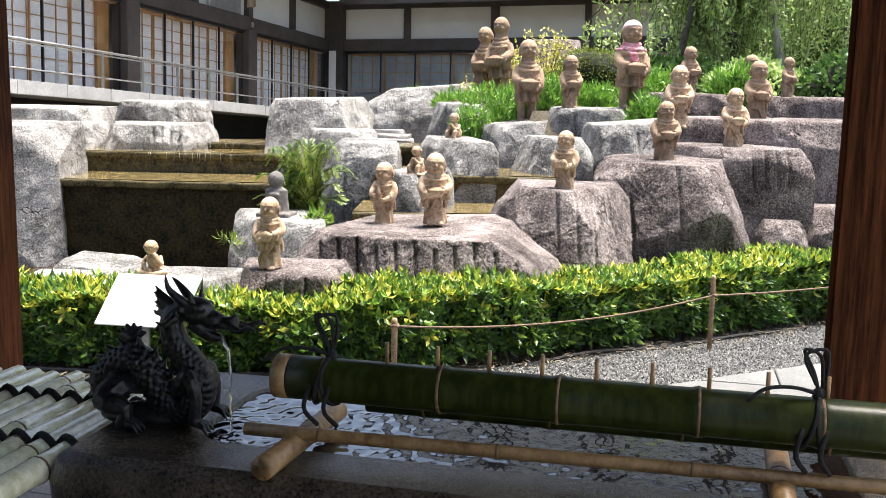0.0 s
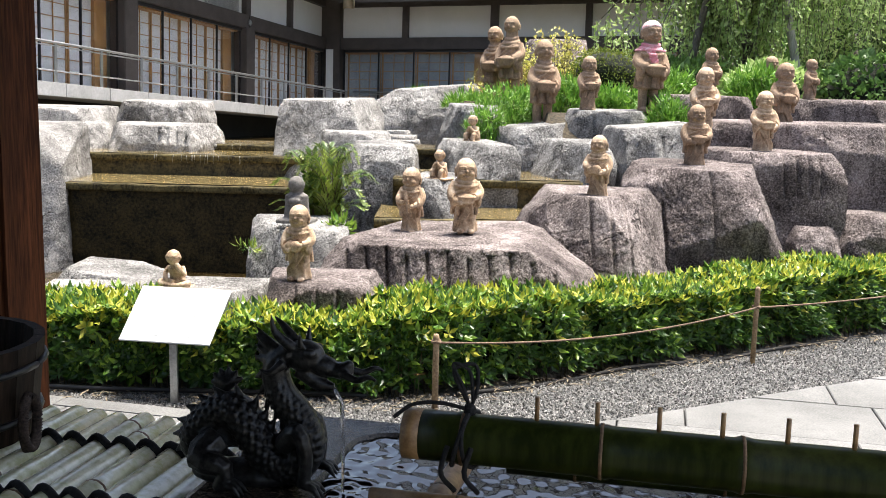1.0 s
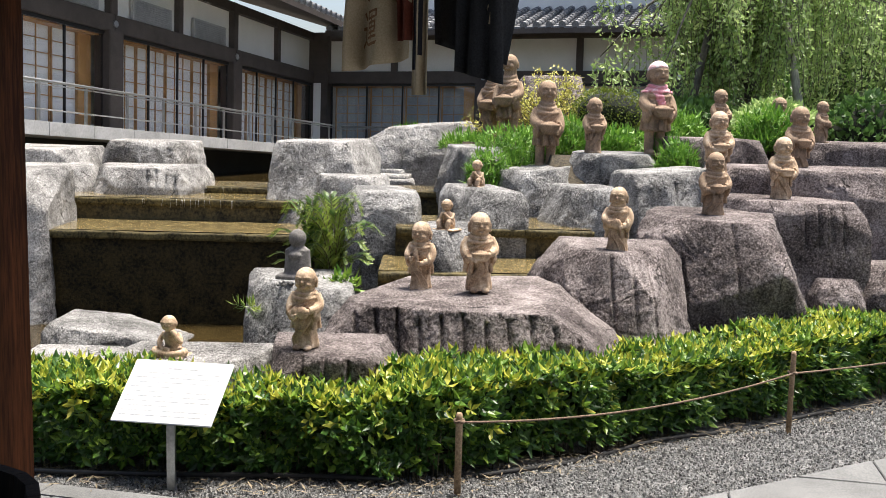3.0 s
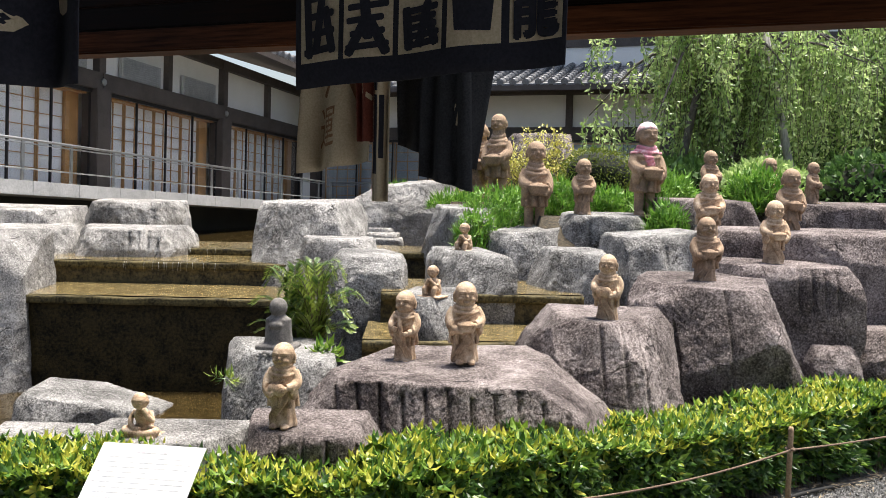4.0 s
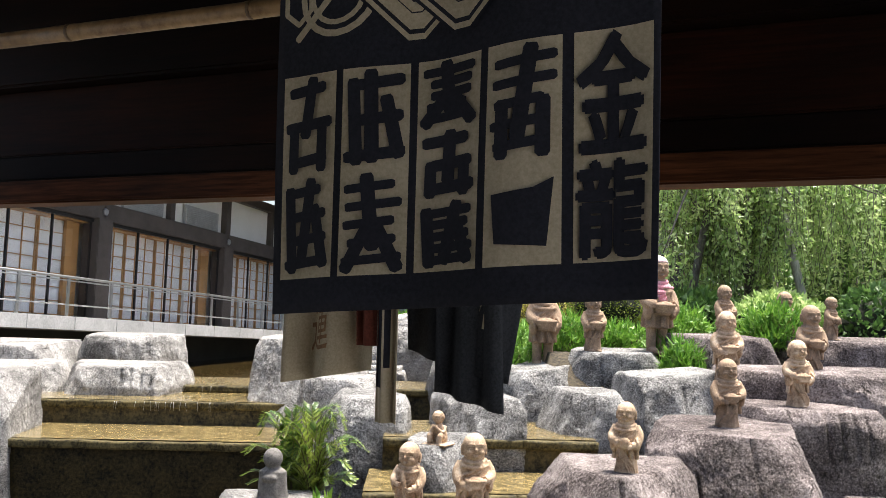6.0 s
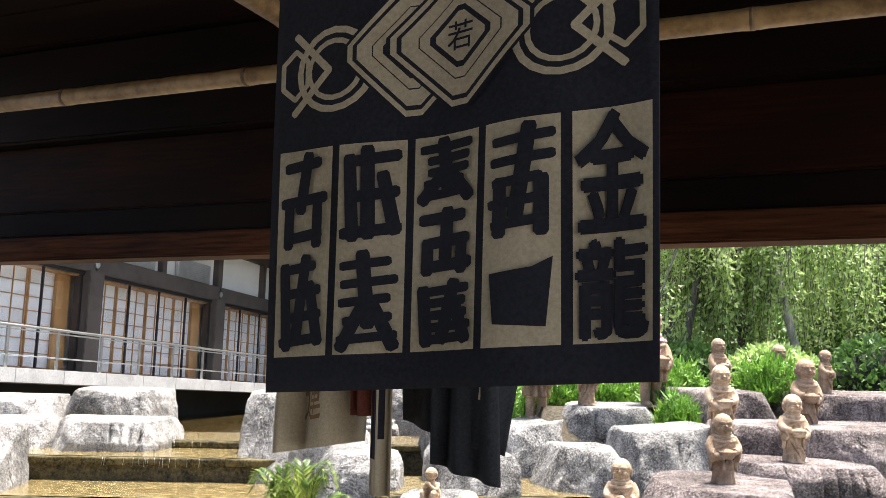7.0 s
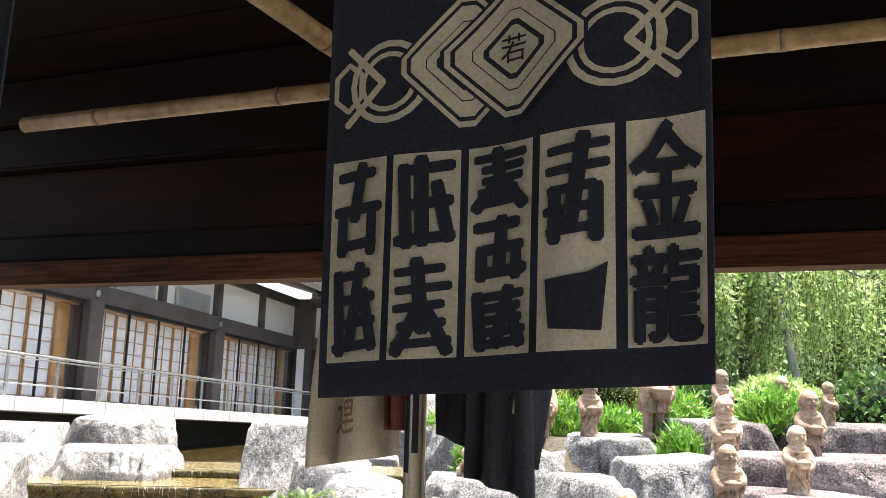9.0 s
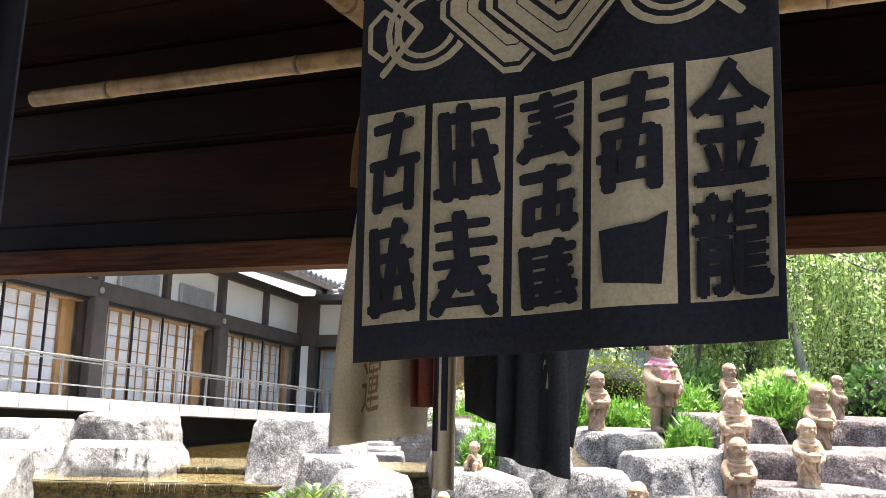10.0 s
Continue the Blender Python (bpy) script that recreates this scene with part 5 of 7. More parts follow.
def towel_rack():
    """Bamboo poles lashed under the beams for hanging hand towels."""
    rack = thing("towel_rack", "dried bamboo towel poles lashed under the pavilion beams", "towel rack")
    d = Vector((math.cos(AX), math.sin(AX), 0))
    n = Vector((-d.y, d.x, 0))
    c = Vector((-0.574, 2.527, 2.392))
    bamboo((c - d * 0.67, c + d * 1.85), 0.0135, BAMBOO_TAN, "pole", rack, 0.37)
    bamboo((c + Vector((0, 0.03, 0.035)), c + Vector((-0.02, 0, 0.045)) - n * 1.5), 0.0155, BAMBOO_TAN, "cross_pole", rack, 0.3)
    e = Vector((-0.60, 2.055, 2.572))
    bamboo((e - d * 0.5 + Vector((0, 0, 0)), e + d * 1.5), 0.015, BAMBOO_TAN, "pole", rack, 0.33)
    lash = bmesh.new()
    for k in range(4):
        ring = [c + Vector((0, 0.01, 0.02)) + 0.03 * (math.cos(a) * (d * 0.6 + n * 0.4) + math.sin(a) * Vector((0, 0, 1))) + d * 0.008 * k for a in (2 * math.pi * i / 14 for i in range(15))]
        add_tube(lash, ring, 0.004, 6)
    part("lashing", lash, ROPE_TAN, rack)
    for q in (c + d * 1.8, c - n * 1.45 + Vector((0, 0, 0.05)), e + d * 1.45):
        part("hanger", tube([q, Vector((q.x, q.y, 3.04))], 0.004, 6), ROPE_TAN, rack)


towel_rack()


def cloth(top_l, top_r, drop, label, mat, wave=0.012, seed=0, gather=0.0, n=28, taper=0.0, kind="hand towel", slant=0.0, lean=0.0):
    """A hanging cotton towel with soft folds; it has a thin hem's thickness."""
    a, b = Vector(top_l), Vector(top_r)
    d = (b - a)
    width = d.length
    d.normalize()
    out = Vector((d.y, -d.x, 0)).normalized()
    r = random.Random(seed)
    p1, p2, f1 = r.uniform(0, 6), r.uniform(0, 6), r.uniform(1.4, 2.4)
    rows = int(n * 1.4)

    def at(u, v):
        pinch = 1 - gather * (1 - v) ** 2
        uu = 0.5 + (u - 0.5) * pinch * (1 - taper * (1 - v))
        off = wave * (0.3 + v) * math.sin(f1 * 6.28 * u + p1 + 1.3 * v) + wave * 0.4 * math.sin(9.2 * u + p2 + 5 * v)
        sag = 0.012 * math.sin(math.pi * u) * (1 - v)
        return a + d * (uu * width + lean * v) + out * off + Vector((0, 0, -drop * v - sag - slant * (u - 0.5) * v))

    t = thing("hand_towel", label, kind)
    bm = bmesh.new()
    g = [[bm.verts.new(at(i / n, j / rows)) for i in range(n + 1)] for j in range(rows + 1)]
    for j in range(rows):
        for i in range(n):
            f = bm.faces.new((g[j + 1][i], g[j + 1][i + 1], g[j][i + 1], g[j][i]))
            f.smooth = True
    ob = part("cotton", bm, mat, t)
    mod = ob.modifiers.new("thickness", "SOLIDIFY")
    mod.thickness, mod.offset = 0.0012, 0
    return t, at, out


def dye(t, at, out, shapes, mat, name="dyed_figure", lift=0.0016):
    """Flat dyed figures lying on a towel: polygons in the towel's own (u, v), bent with it."""
    groups = []
    for poly in shapes:
        us, vs = [p[0] for p in poly], [p[1] for p in poly]
        area = (min(us) - 0.004, max(us) + 0.004, min(vs) - 0.003, max(vs) + 0.003)
        mine = [poly]
        keep = []
        for box_, polys in groups:
            if area[0] < box_[1] and box_[0] < area[1] and area[2] < box_[3] and box_[2] < area[3]:
                mine += polys
                area = (min(area[0], box_[0]), max(area[1], box_[1]), min(area[2], box_[2]), max(area[3], box_[3]))
            else:
                keep.append((box_, polys))
        groups = keep + [(area, mine)]
    for _, polys in groups:
        bm = bmesh.new()
        for poly in polys:
            bm.faces.new([bm.verts.new((u, v, 0)) for u, v in poly])
        bmesh.ops.triangulate(bm, faces=bm.faces)
        long_edges = [e for e in bm.edges if e.calc_length() > 0.05]
        if long_edges:
            bmesh.ops.subdivide_edges(bm, edges=long_edges, cuts=3, use_grid_fill=True)
            bmesh.ops.triangulate(bm, faces=bm.faces)
        for v in bm.verts:
            v.co = at(v.co.x, v.co.y) + out * lift
        part(name, bm, mat, t)


def bar(x0, y0, x1, y1, w, wy=None):
    """A thick stroke from one point to another with blunt ends, in (u, v); v is scaled so that strokes look even."""
    k = ASPECT
    d = Vector((x1 - x0, (y1 - y0) * k))
    d.normalize()
    s = Vector((-d.y, d.x)) * (w / 2)
    e = d * (w * 0.3)
    pts = [(x0 - e.x + s.x * 0.7, y0 * k - e.y + s.y * 0.7), (x0 + s.x, y0 * k + s.y), (x1 + s.x * 1.1, y1 * k + s.y * 1.1), (x1 + e.x + s.x * 0.6, y1 * k + e.y + s.y * 0.6), (x1 + e.x - s.x * 0.6, y1 * k + e.y - s.y * 0.6), (x1 - s.x, y1 * k - s.y), (x0 - s.x, y0 * k - s.y), (x0 - e.x - s.x * 0.7, y0 * k - e.y - s.y * 0.7)]
    return [(x, y / k) for x, y in pts]


ASPECT = 1.0


def glyph_shapes(text, u0, u1, v0, v1, bold=0.03):
    """The outlines of a character as faces in (u, v), from the built-in font, filled into a cell."""
    cu = bpy.data.curves.new("letter", "FONT")
    cu.body, cu.size, cu.offset, cu.resolution_u = text, 1.0, bold, 2
    ob = new("letter", cu)
    me = bpy.data.meshes.new_from_object(ob.evaluated_get(bpy.context.evaluated_depsgraph_get()))
    pts = [v.co.copy() for v in me.vertices]
    polys = [list(f.vertices) for f in me.polygons]
    bpy.data.objects.remove(ob)
    bpy.data.curves.remove(cu)
    bpy.data.meshes.remove(me)
    if not pts:
        return []
    x0, x1 = min(p.x for p in pts), max(p.x for p in pts)
    y0, y1 = min(p.y for p in pts), max(p.y for p in pts)
    q = [(u0 + (p.x - x0) / (x1 - x0) * (u1 - u0), v1 - (p.y - y0) / (y1 - y0) * (v1 - v0)) for p in pts]
    return [[q[i] for i in f] for f in polys]


def rect(u0, u1, v0, v1):
    return [(u0, v0), (u0, v1), (u1, v1), (u1, v0)]


def pseudo(u0, u1, v0, v1, seed):
    """A dense mark of thick bars standing for a brush-written name."""
    r = random.Random(seed)
    out = []
    w = u1 - u0
    h = v1 - v0
    n = r.choice((3, 4, 5))
    for k in range(n):
        v = v0 + h * (0.12 + 0.76 * k / (n - 1))
        a = u0 + w * r.uniform(0.02, 0.22)
        b = u1 - w * r.uniform(0.02, 0.22)
        out.append(bar(a, v + h * 0.02, b, v - h * 0.02, w * (0.275 - 0.023 * n)))
    out.append(bar(u0 + w * r.uniform(0.30, 0.70), v0 + h * 0.02, u0 + w * r.uniform(0.42, 0.58), v1 - h * r.uniform(0.05, 0.4), w * 0.24))
    style = seed % 3
    if style == 0:
        out.append(bar(u0 + w * 0.42, v0 + h * 0.55, u0 + w * 0.06, v1 - h * 0.02, w * 0.225))
        out.append(bar(u0 + w * 0.58, v0 + h * 0.55, u1 - w * 0.06, v1 - h * 0.02, w * 0.225))
    elif style == 1:
        out.append(bar(u0 + w * 0.18, v0 + h * 0.5, u0 + w * 0.18, v1 - h * 0.02, w * 0.215))
        out.append(bar(u1 - w * 0.18, v0 + h * 0.5, u1 - w * 0.18, v1 - h * 0.02, w * 0.215))
    else:
        out.append(bar(u0 + w * 0.12, v0 + h * 0.1, u0 + w * 0.2, v1 - h * 0.05, w * 0.225))
        out.append(bar(u1 - w * 0.3, v0 + h * 0.3, u1 - w * 0.08, v1 - h * 0.1, w * 0.225))
    return out


def hero_towel():
    """The near towel: five cream panels with bold black writing below a band with a lozenge crest."""
    global ASPECT
    drop = 0.612
    ASPECT = drop / 0.331
    t, at, out = cloth((-0.583, 2.043, 2.555), (-0.270, 1.887, 2.575), drop, "dark navy cotton towel with cream panels of bold writing", CLOTH_NAVY, 0.006, 5, n=36)
    v_top, v_bot = 0.65, 0.95
    cells = [(0.025, 0.195), (0.215, 0.39), (0.41, 0.585), (0.605, 0.785), (0.81, 0.985)]
    for a, b in cells:
        dye(t, at, out, [rect(a, b, v_top, v_bot)], CLOTH_CREAM, "cream_panel", 0.0014)
    h = v_bot - v_top
    ink = []
    a, b = cells[4]
    ink += glyph_shapes("金", a + 0.012, b - 0.012, v_top + 0.02 * h, v_top + 0.53 * h, 0.003)
    ink += glyph_shapes("龍", a + 0.012, b - 0.012, v_top + 0.57 * h, v_bot - 0.02 * h, 0.003)
    count_glyph = len(ink)
    rows = ((0, 2, 31), (1, 2, 32), (2, 3, 33), (3, 1, 34))
    for c, count, seed in rows:
        a, b = cells[c]
        if c == 3:
            ink += pseudo(a + 0.015, b - 0.012, v_top + 0.03 * h, v_top + 0.52 * h, seed)
            ink.append([(a + 0.02, v_top + 0.68 * h), (a + 0.03, v_top + 0.90 * h), (b - 0.03, v_top + 0.92 * h), (b - 0.015, v_top + 0.62 * h), (a + 0.12, v_top + 0.66 * h)])
            continue
        for k in range(count):
            ink += pseudo(a + 0.015, b - 0.012, v_top + h * (k / count + 0.025), v_top + h * ((k + 1) / count - 0.02), seed + 10 * k)
    dye(t, at, out, ink, CLOTH_NAVY, "writing", 0.0034)
    bold = ink[:count_glyph]
    for k, (du, dv) in enumerate(((0.006, 0.0), (-0.006, 0.0), (0.0, 0.003), (0.0, -0.003))):
        dye(t, at, out, [[(u + du, v + dv) for u, v in p] for p in bold], CLOTH_NAVY, "brush_edge", 0.0037 + 0.0003 * k)
    # two overlapping lozenges on a band of rings and angular links
    k = 1 / ASPECT

    def loop(cu, cv, hu, hv, n, width, start=0.0):
        out = []
        for j in range(n):
            a0, a1 = start + 6.283 * j / n, start + 6.283 * (j + 1) / n
            p, q = (cu + hu * math.cos(a0), cv + hv * math.sin(a0)), (cu + hu * math.cos(a1), cv + hv * math.sin(a1))
            if min(p[0], q[0]) > 0.008 and max(p[0], q[0]) < 0.992:
                out.append(bar(*p, *q, width))
        return out

    band = []
    for cu, r in ((0.19, 0.11), (0.785, 0.11)):
        band += loop(cu, 0.535, r, r * k, 20, 0.018) + loop(cu, 0.535, r * 0.72, r * 0.72 * k, 20, 0.014)
    for cu, r in ((0.065, 0.11), (0.925, 0.11)):
        band += loop(cu, 0.535, r, r * k, 4, 0.02) + loop(cu, 0.535, r * 0.42, r * 0.62 * k, 6, 0.014, 0.5)
    dye(t, at, out, band, CLOTH_CREAM, "chain_band", 0.0014)

    def loz(cu, cv, hu, hv, f):
        e = 0.12
        return [(cu - hu * f, cv - e * hv * f), (cu - hu * f, cv + e * hv * f), (cu - e * hu * f, cv + hv * f), (cu + e * hu * f, cv + hv * f), (cu + hu * f, cv + e * hv * f), (cu + hu * f, cv - e * hv * f), (cu + e * hu * f, cv - hv * f), (cu - e * hu * f, cv - hv * f)]

    lift = 0.0020
    for cu, cv, hu, hv in ((0.405, 0.517, 0.168, 0.096), (0.53, 0.513, 0.178, 0.096)):
        for f, m in ((1.10, CLOTH_NAVY), (1.04, CLOTH_CREAM), (0.95, CLOTH_NAVY), (0.88, CLOTH_CREAM), (0.64, CLOTH_NAVY), (0.62, CLOTH_CREAM), (0.47, CLOTH_NAVY), (0.38, CLOTH_CREAM)):
            dye(t, at, out, [loz(cu, cv, hu, hv, f)], m, "crest", lift)
            lift += 0.00022
    dye(t, at, out, glyph_shapes("若", 0.495, 0.565, 0.492, 0.534, 0.004), CLOTH_NAVY, "writing", lift + 0.001)


hero_towel()


def far_towels():
    """Older towels bunched at the crossing of the poles."""
    global ASPECT
    eye = Vector((-0.47, 1.195, 1.96))
    near = Matrix.Translation(eye) @ Matrix.Scale(0.8, 4) @ Matrix.Translation(-eye)

    def on_pole(x, front=0.0, low=0.0):
        return (x, 2.86 - 0.467 * (x + 0.60) - 0.018 - front, 2.50 - low)

    ASPECT = 0.66 / 0.2
    t, at, out = cloth(on_pole(-0.655, -0.02), on_pole(-0.535, -0.02), 0.24, "rust brown cotton towel bunched behind the others", CLOTH_BROWN, 0.012, 21, gather=0.6)
    t.matrix_basis = near
    t, at, out = cloth(on_pole(-0.655, 0.01), on_pole(-0.495, 0.01), 0.67, "cream cotton towel with brown writing, folded and slanting", CLOTH_CREAM, 0.016, 3, gather=0.72, slant=-0.03, lean=-0.02)
    t.matrix_basis = near
    ink = glyph_shapes("運", 0.22, 0.52, 0.80, 0.93, 0.003)
    ink += [bar(0.42, 0.44, 0.78, 0.66, 0.09), bar(0.70, 0.46, 0.45, 0.62, 0.09), bar(0.6, 0.66, 0.92, 0.88, 0.09), bar(0.45, 0.68, 0.3, 0.76, 0.06), bar(0.85, 0.50, 0.6, 0.56, 0.07)]
    dye(t, at, out, ink, CLOTH_BROWN, "writing")
    t, at, out = cloth(on_pole(-0.605, 0.03, -0.04), on_pole(-0.545, 0.05, -0.04), 0.43, "narrow folded black cotton towel", CLOTH_BLACK, 0.012, 6, slant=0.08, taper=0.5)
    t.matrix_basis = near
    dye(t, at, out, [bar(0.3 + 0.3 * (i % 2), 0.3 + 0.09 * i, 0.6 + 0.2 * (i % 2), 0.33 + 0.09 * i, 0.1) for i in range(6)], CLOTH_CREAM, "writing")
    t, at, out = cloth(on_pole(-0.556, 0.02), on_pole(-0.52, 0.03), 0.615, "narrow folded brick red cotton towel", CLOTH_RED, 0.006, 8, lean=0.015)
    t.matrix_basis = near
    dye(t, at, out, [bar(0.2, 0.4 + 0.1 * i, 0.8, 0.45 + 0.1 * i, 0.06) for i in range(5)], CLOTH_CREAM, "writing")
    ASPECT = 0.83 / 0.04
    t, at, out = cloth(on_pole(-0.512, 0.035, -0.09), on_pole(-0.472, 0.035, -0.09), 0.83, "narrow folded cream towel with a stepped navy edge", CLOTH_CREAM, 0.008, 9)
    t.matrix_basis = near
    steps = []
    for i in range(4):
        v = 0.1 + 0.21 * i
        steps += [rect(0.02, 0.6, v, v + 0.16), rect(0.02, 0.35, v + 0.16, v + 0.20)]
    dye(t, at, out, steps, CLOTH_NAVY, "stepped_border")
    ASPECT = 0.64 / 0.2
    t, at, out = cloth(on_pole(-0.415, 0.0, 0.01), on_pole(-0.255, 0.0, 0.01), 0.635, "worn black cotton towel with cream writing and a torn edge", CLOTH_BLACK, 0.012, 12, taper=-0.72, slant=0.05, lean=-0.052)
    t.matrix_basis = near
    ink = glyph_shapes("本", 0.12, 0.36, 0.30, 0.46, 0.003)
    ink += pseudo(0.12, 0.36, 0.50, 0.60, 51) + pseudo(0.12, 0.36, 0.62, 0.72, 52) + pseudo(0.54, 0.72, 0.42, 0.54, 53) + pseudo(0.54, 0.72, 0.56, 0.68, 54) + pseudo(0.54, 0.72, 0.70, 0.84, 55) + pseudo(0.46, 0.68, 0.10, 0.26, 56)
    for e in (rect(0.07, 0.09, 0.28, 0.75), rect(0.40, 0.42, 0.28, 0.75), rect(0.09, 0.40, 0.28, 0.29), rect(0.09, 0.40, 0.74, 0.75), rect(0.75, 0.77, 0.40, 0.88)):
        ink.append(e)
    dye(t, at, out, ink, CLOTH_CREAM, "writing")
    t, at, out = cloth(on_pole(-0.415, 0.02), on_pole(-0.31, 0.02), 0.70, "black cotton towel corner hanging low", CLOTH_BLACK, 0.010, 13, slant=0.03, taper=0.3, lean=0.005)
    t.matrix_basis = near
    ASPECT = 0.6 / 0.1
    t, at, out = cloth((-0.84, 1.64, 2.50), (-0.685, 1.61, 2.50), 0.60, "dark towel with cream brush strokes hung from cords", CLOTH_NAVY, 0.010, 15)
    dye(t, at, out, [bar(0.2, 0.62, 0.6, 0.72, 0.14), bar(0.55, 0.72, 0.3, 0.86, 0.16), bar(0.7, 0.55, 0.85, 0.9, 0.1), bar(0.25, 0.88, 0.6, 0.92, 0.14)], CLOTH_CREAM, "writing")
    for q in ((-0.84, 1.64), (-0.685, 1.61)):
        part("cord", tube([(q[0], q[1], 2.49), (q[0], q[1], 3.035)], 0.002, 5), ROPE_TAN, t)


far_towels()

# ---- the hedge and its rope fence ----


def hedge_front(s):
    """The hedge's foot line: level along the near strip, then running off beside the gravel. s in metres from the bend."""
    if s < 0:
        return Vector((-0.45 + s * 0.985, 5.22 - s * 0.03, 0)), Vector((0.0, -1.0, 0))
    return Vector((-0.45 + s * 0.875, 5.22 + s * 0.478, 0)), Vector((0.48, -0.877, 0))


def hedge():
    r = random.Random(21)
    h = thing("hedge", "dense clipped evergreen hedge with yellow-green young shoots", "hedge", kind="stuff")
    places = []
    depth = 0.62
    for _ in range(9800):
        s = r.uniform(-2.5, 6.2)
        foot, out = hedge_front(s)
        top = 0.425 + 0.03 * math.sin(s * 2.3) + 0.02 * math.sin(s * 7.1)
        if s < -0.3:
            top -= 0.03
        if r.random() < 0.55:
            z = top - abs(r.gauss(0, 0.045)) + r.uniform(0, 0.045)
            back = r.uniform(0.02, depth)
            way = Vector((r.uniform(-0.5, 0.5), r.uniform(-0.6, 0.4), 1.0)).normalized()
            young = r.random() < 0.48 and z > top - 0.06
        else:
            z = r.uniform(0.05, top)
            back = 0.02 + 0.10 * r.random() + 0.03 * math.sin(9 * s + 7 * z) + (0.05 if z > top - 0.06 else 0)
            way = (out + Vector((r.uniform(-0.6, 0.6), 0, r.uniform(0.1, 0.9)))).normalized()
            young = r.random() < 0.14 and z > 0.22
        p = foot - out * back + Vector((0, 0, z))
        n = r.choice((3, 4, 5))
        spin = r.uniform(0, 6.3)
        a1 = way.orthogonal().normalized()
        a2 = way.cross(a1)
        for k in range(n):
            ang = spin + 6.283 * k / n + r.uniform(-0.3, 0.3)
            d = (way * r.uniform(0.25, 0.8) + a1 * math.cos(ang) + a2 * math.sin(ang)).normalized()
            side = d.cross(way)
            if side.length < 0.05:
                continue
            slot = 2 if young and r.random() < 0.8 else 1 if r.random() < 0.32 + 1.1 * max(0, z - 0.2) else 0
            places.append((p, d, side.normalized(), r.uniform(0.045, 0.085), slot))
    leaves("foliage", places, (LEAF_DARK, LEAF_MID, LEAF_YOUNG), h, 0.44, 0.15, 0.2)
    # added near-black core: stands in for the shade deep between the leaves
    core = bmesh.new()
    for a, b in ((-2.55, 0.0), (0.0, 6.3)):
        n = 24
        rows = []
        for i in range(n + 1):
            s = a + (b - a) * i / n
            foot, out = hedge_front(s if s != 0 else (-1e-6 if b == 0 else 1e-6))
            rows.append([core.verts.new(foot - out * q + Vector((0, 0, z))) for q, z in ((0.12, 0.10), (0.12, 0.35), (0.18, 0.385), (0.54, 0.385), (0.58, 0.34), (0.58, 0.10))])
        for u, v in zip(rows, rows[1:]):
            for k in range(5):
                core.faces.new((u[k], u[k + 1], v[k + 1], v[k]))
    part("shade_core", core, HEDGE_CORE, h)
    stems = bmesh.new()
    for _ in range(420):
        s = r.uniform(-2.5, 6.0)
        foot, out = hedge_front(s)
        p = foot - out * r.uniform(0.05, 0.16)
        add_tube(stems, [p + Vector((0, 0, -0.03)), p + Vector((r.uniform(-0.03, 0.03), 0, 0.24))], 0.0035, 4)
    part("stem", stems, STEM, h)
    litter = []
    for _ in range(1500):
        s = r.uniform(-2.3, 6.0)
        foot, out = hedge_front(s)
        p = foot + out * (r.random() ** 2 * 0.28 - 0.05) + Vector((0, 0, 0.004 + r.random() * 0.012))
        a = r.uniform(0, 6.3)
        litter.append((p, Vector((math.cos(a), math.sin(a), r.uniform(-0.05, 0.2))).normalized(), Vector((-math.sin(a), math.cos(a), 0)), r.uniform(0.03, 0.09), 0))
    ob = leaves("dry_litter", litter, (LITTER,), None, 0.13, 0.1, 0.0)
    tagged(ob, "dry fallen leaves and straw along the hedge foot", "leaf litter", kind="stuff")
    hose = tube([hedge_front(s)[0] + hedge_front(s)[1] * (0.02 + 0.02 * math.sin(3 * s)) + Vector((0, 0, 0.022)) for s in [-2.4 + 0.1 * i for i in range(23)]], 0.014, 8)
    solid("hose", hose, ALUMINIUM, "black watering pipe lying along the hedge foot", "hose")
    hose = tube([hedge_front(s)[0] + hedge_front(s)[1] * (0.05 + 0.02 * math.sin(3 * s)) + Vector((0, 0, 0.0 + 0.012 * math.sin(5 * s))) for s in [0.3 + 0.1 * i for i in range(34)]], 0.012, 8)
    solid("hose", hose, ROPE_BLACK, "dark watering pipe half buried in gravel", "hose")


hedge()


def rope_fence():
    f = thing("rope_fence", "low rope strung between thin wooden stakes", "rope fence")
    stakes = [(-0.275, 5.10, 0.40), (1.766, 6.19, 0.49), (3.75, 7.28, 0.49)]
    for x, y, h in stakes:
        bm = bmesh.new()
        add_tube(bm, [(x, y, -0.05), (x, y, h - 0.02), (x, y, h)], [0.017, 0.017, 0.013], 8)
        part("stake", bm, STAKE, f)
    for (ax, ay, ah), (bx, by, bh) in zip(stakes, stakes[1:]):
        pts = []
        for i in range(31):
            t = i / 30
            z = 0.36 - (0.30 if ax < 0 else 0.1) * t * (1 - t)
            pts.append((ax + (bx - ax) * t - 0.005, ay + (by - ay) * t - 0.02, z))
        part("rope", tube(pts, 0.006, 8), ROPE_TAN, f)
    for x, y, z in ((-0.275, 5.10, 0.36), (1.766, 6.19, 0.36)):
        ring = [(x + 0.022 * math.cos(a), y + 0.022 * math.sin(a), z + 0.004 * math.sin(3 * a)) for a in (6.283 * i / 12 for i in range(13))]
        part("knot", tube(ring, 0.008, 6), ROPE_TAN, f)


rope_fence()


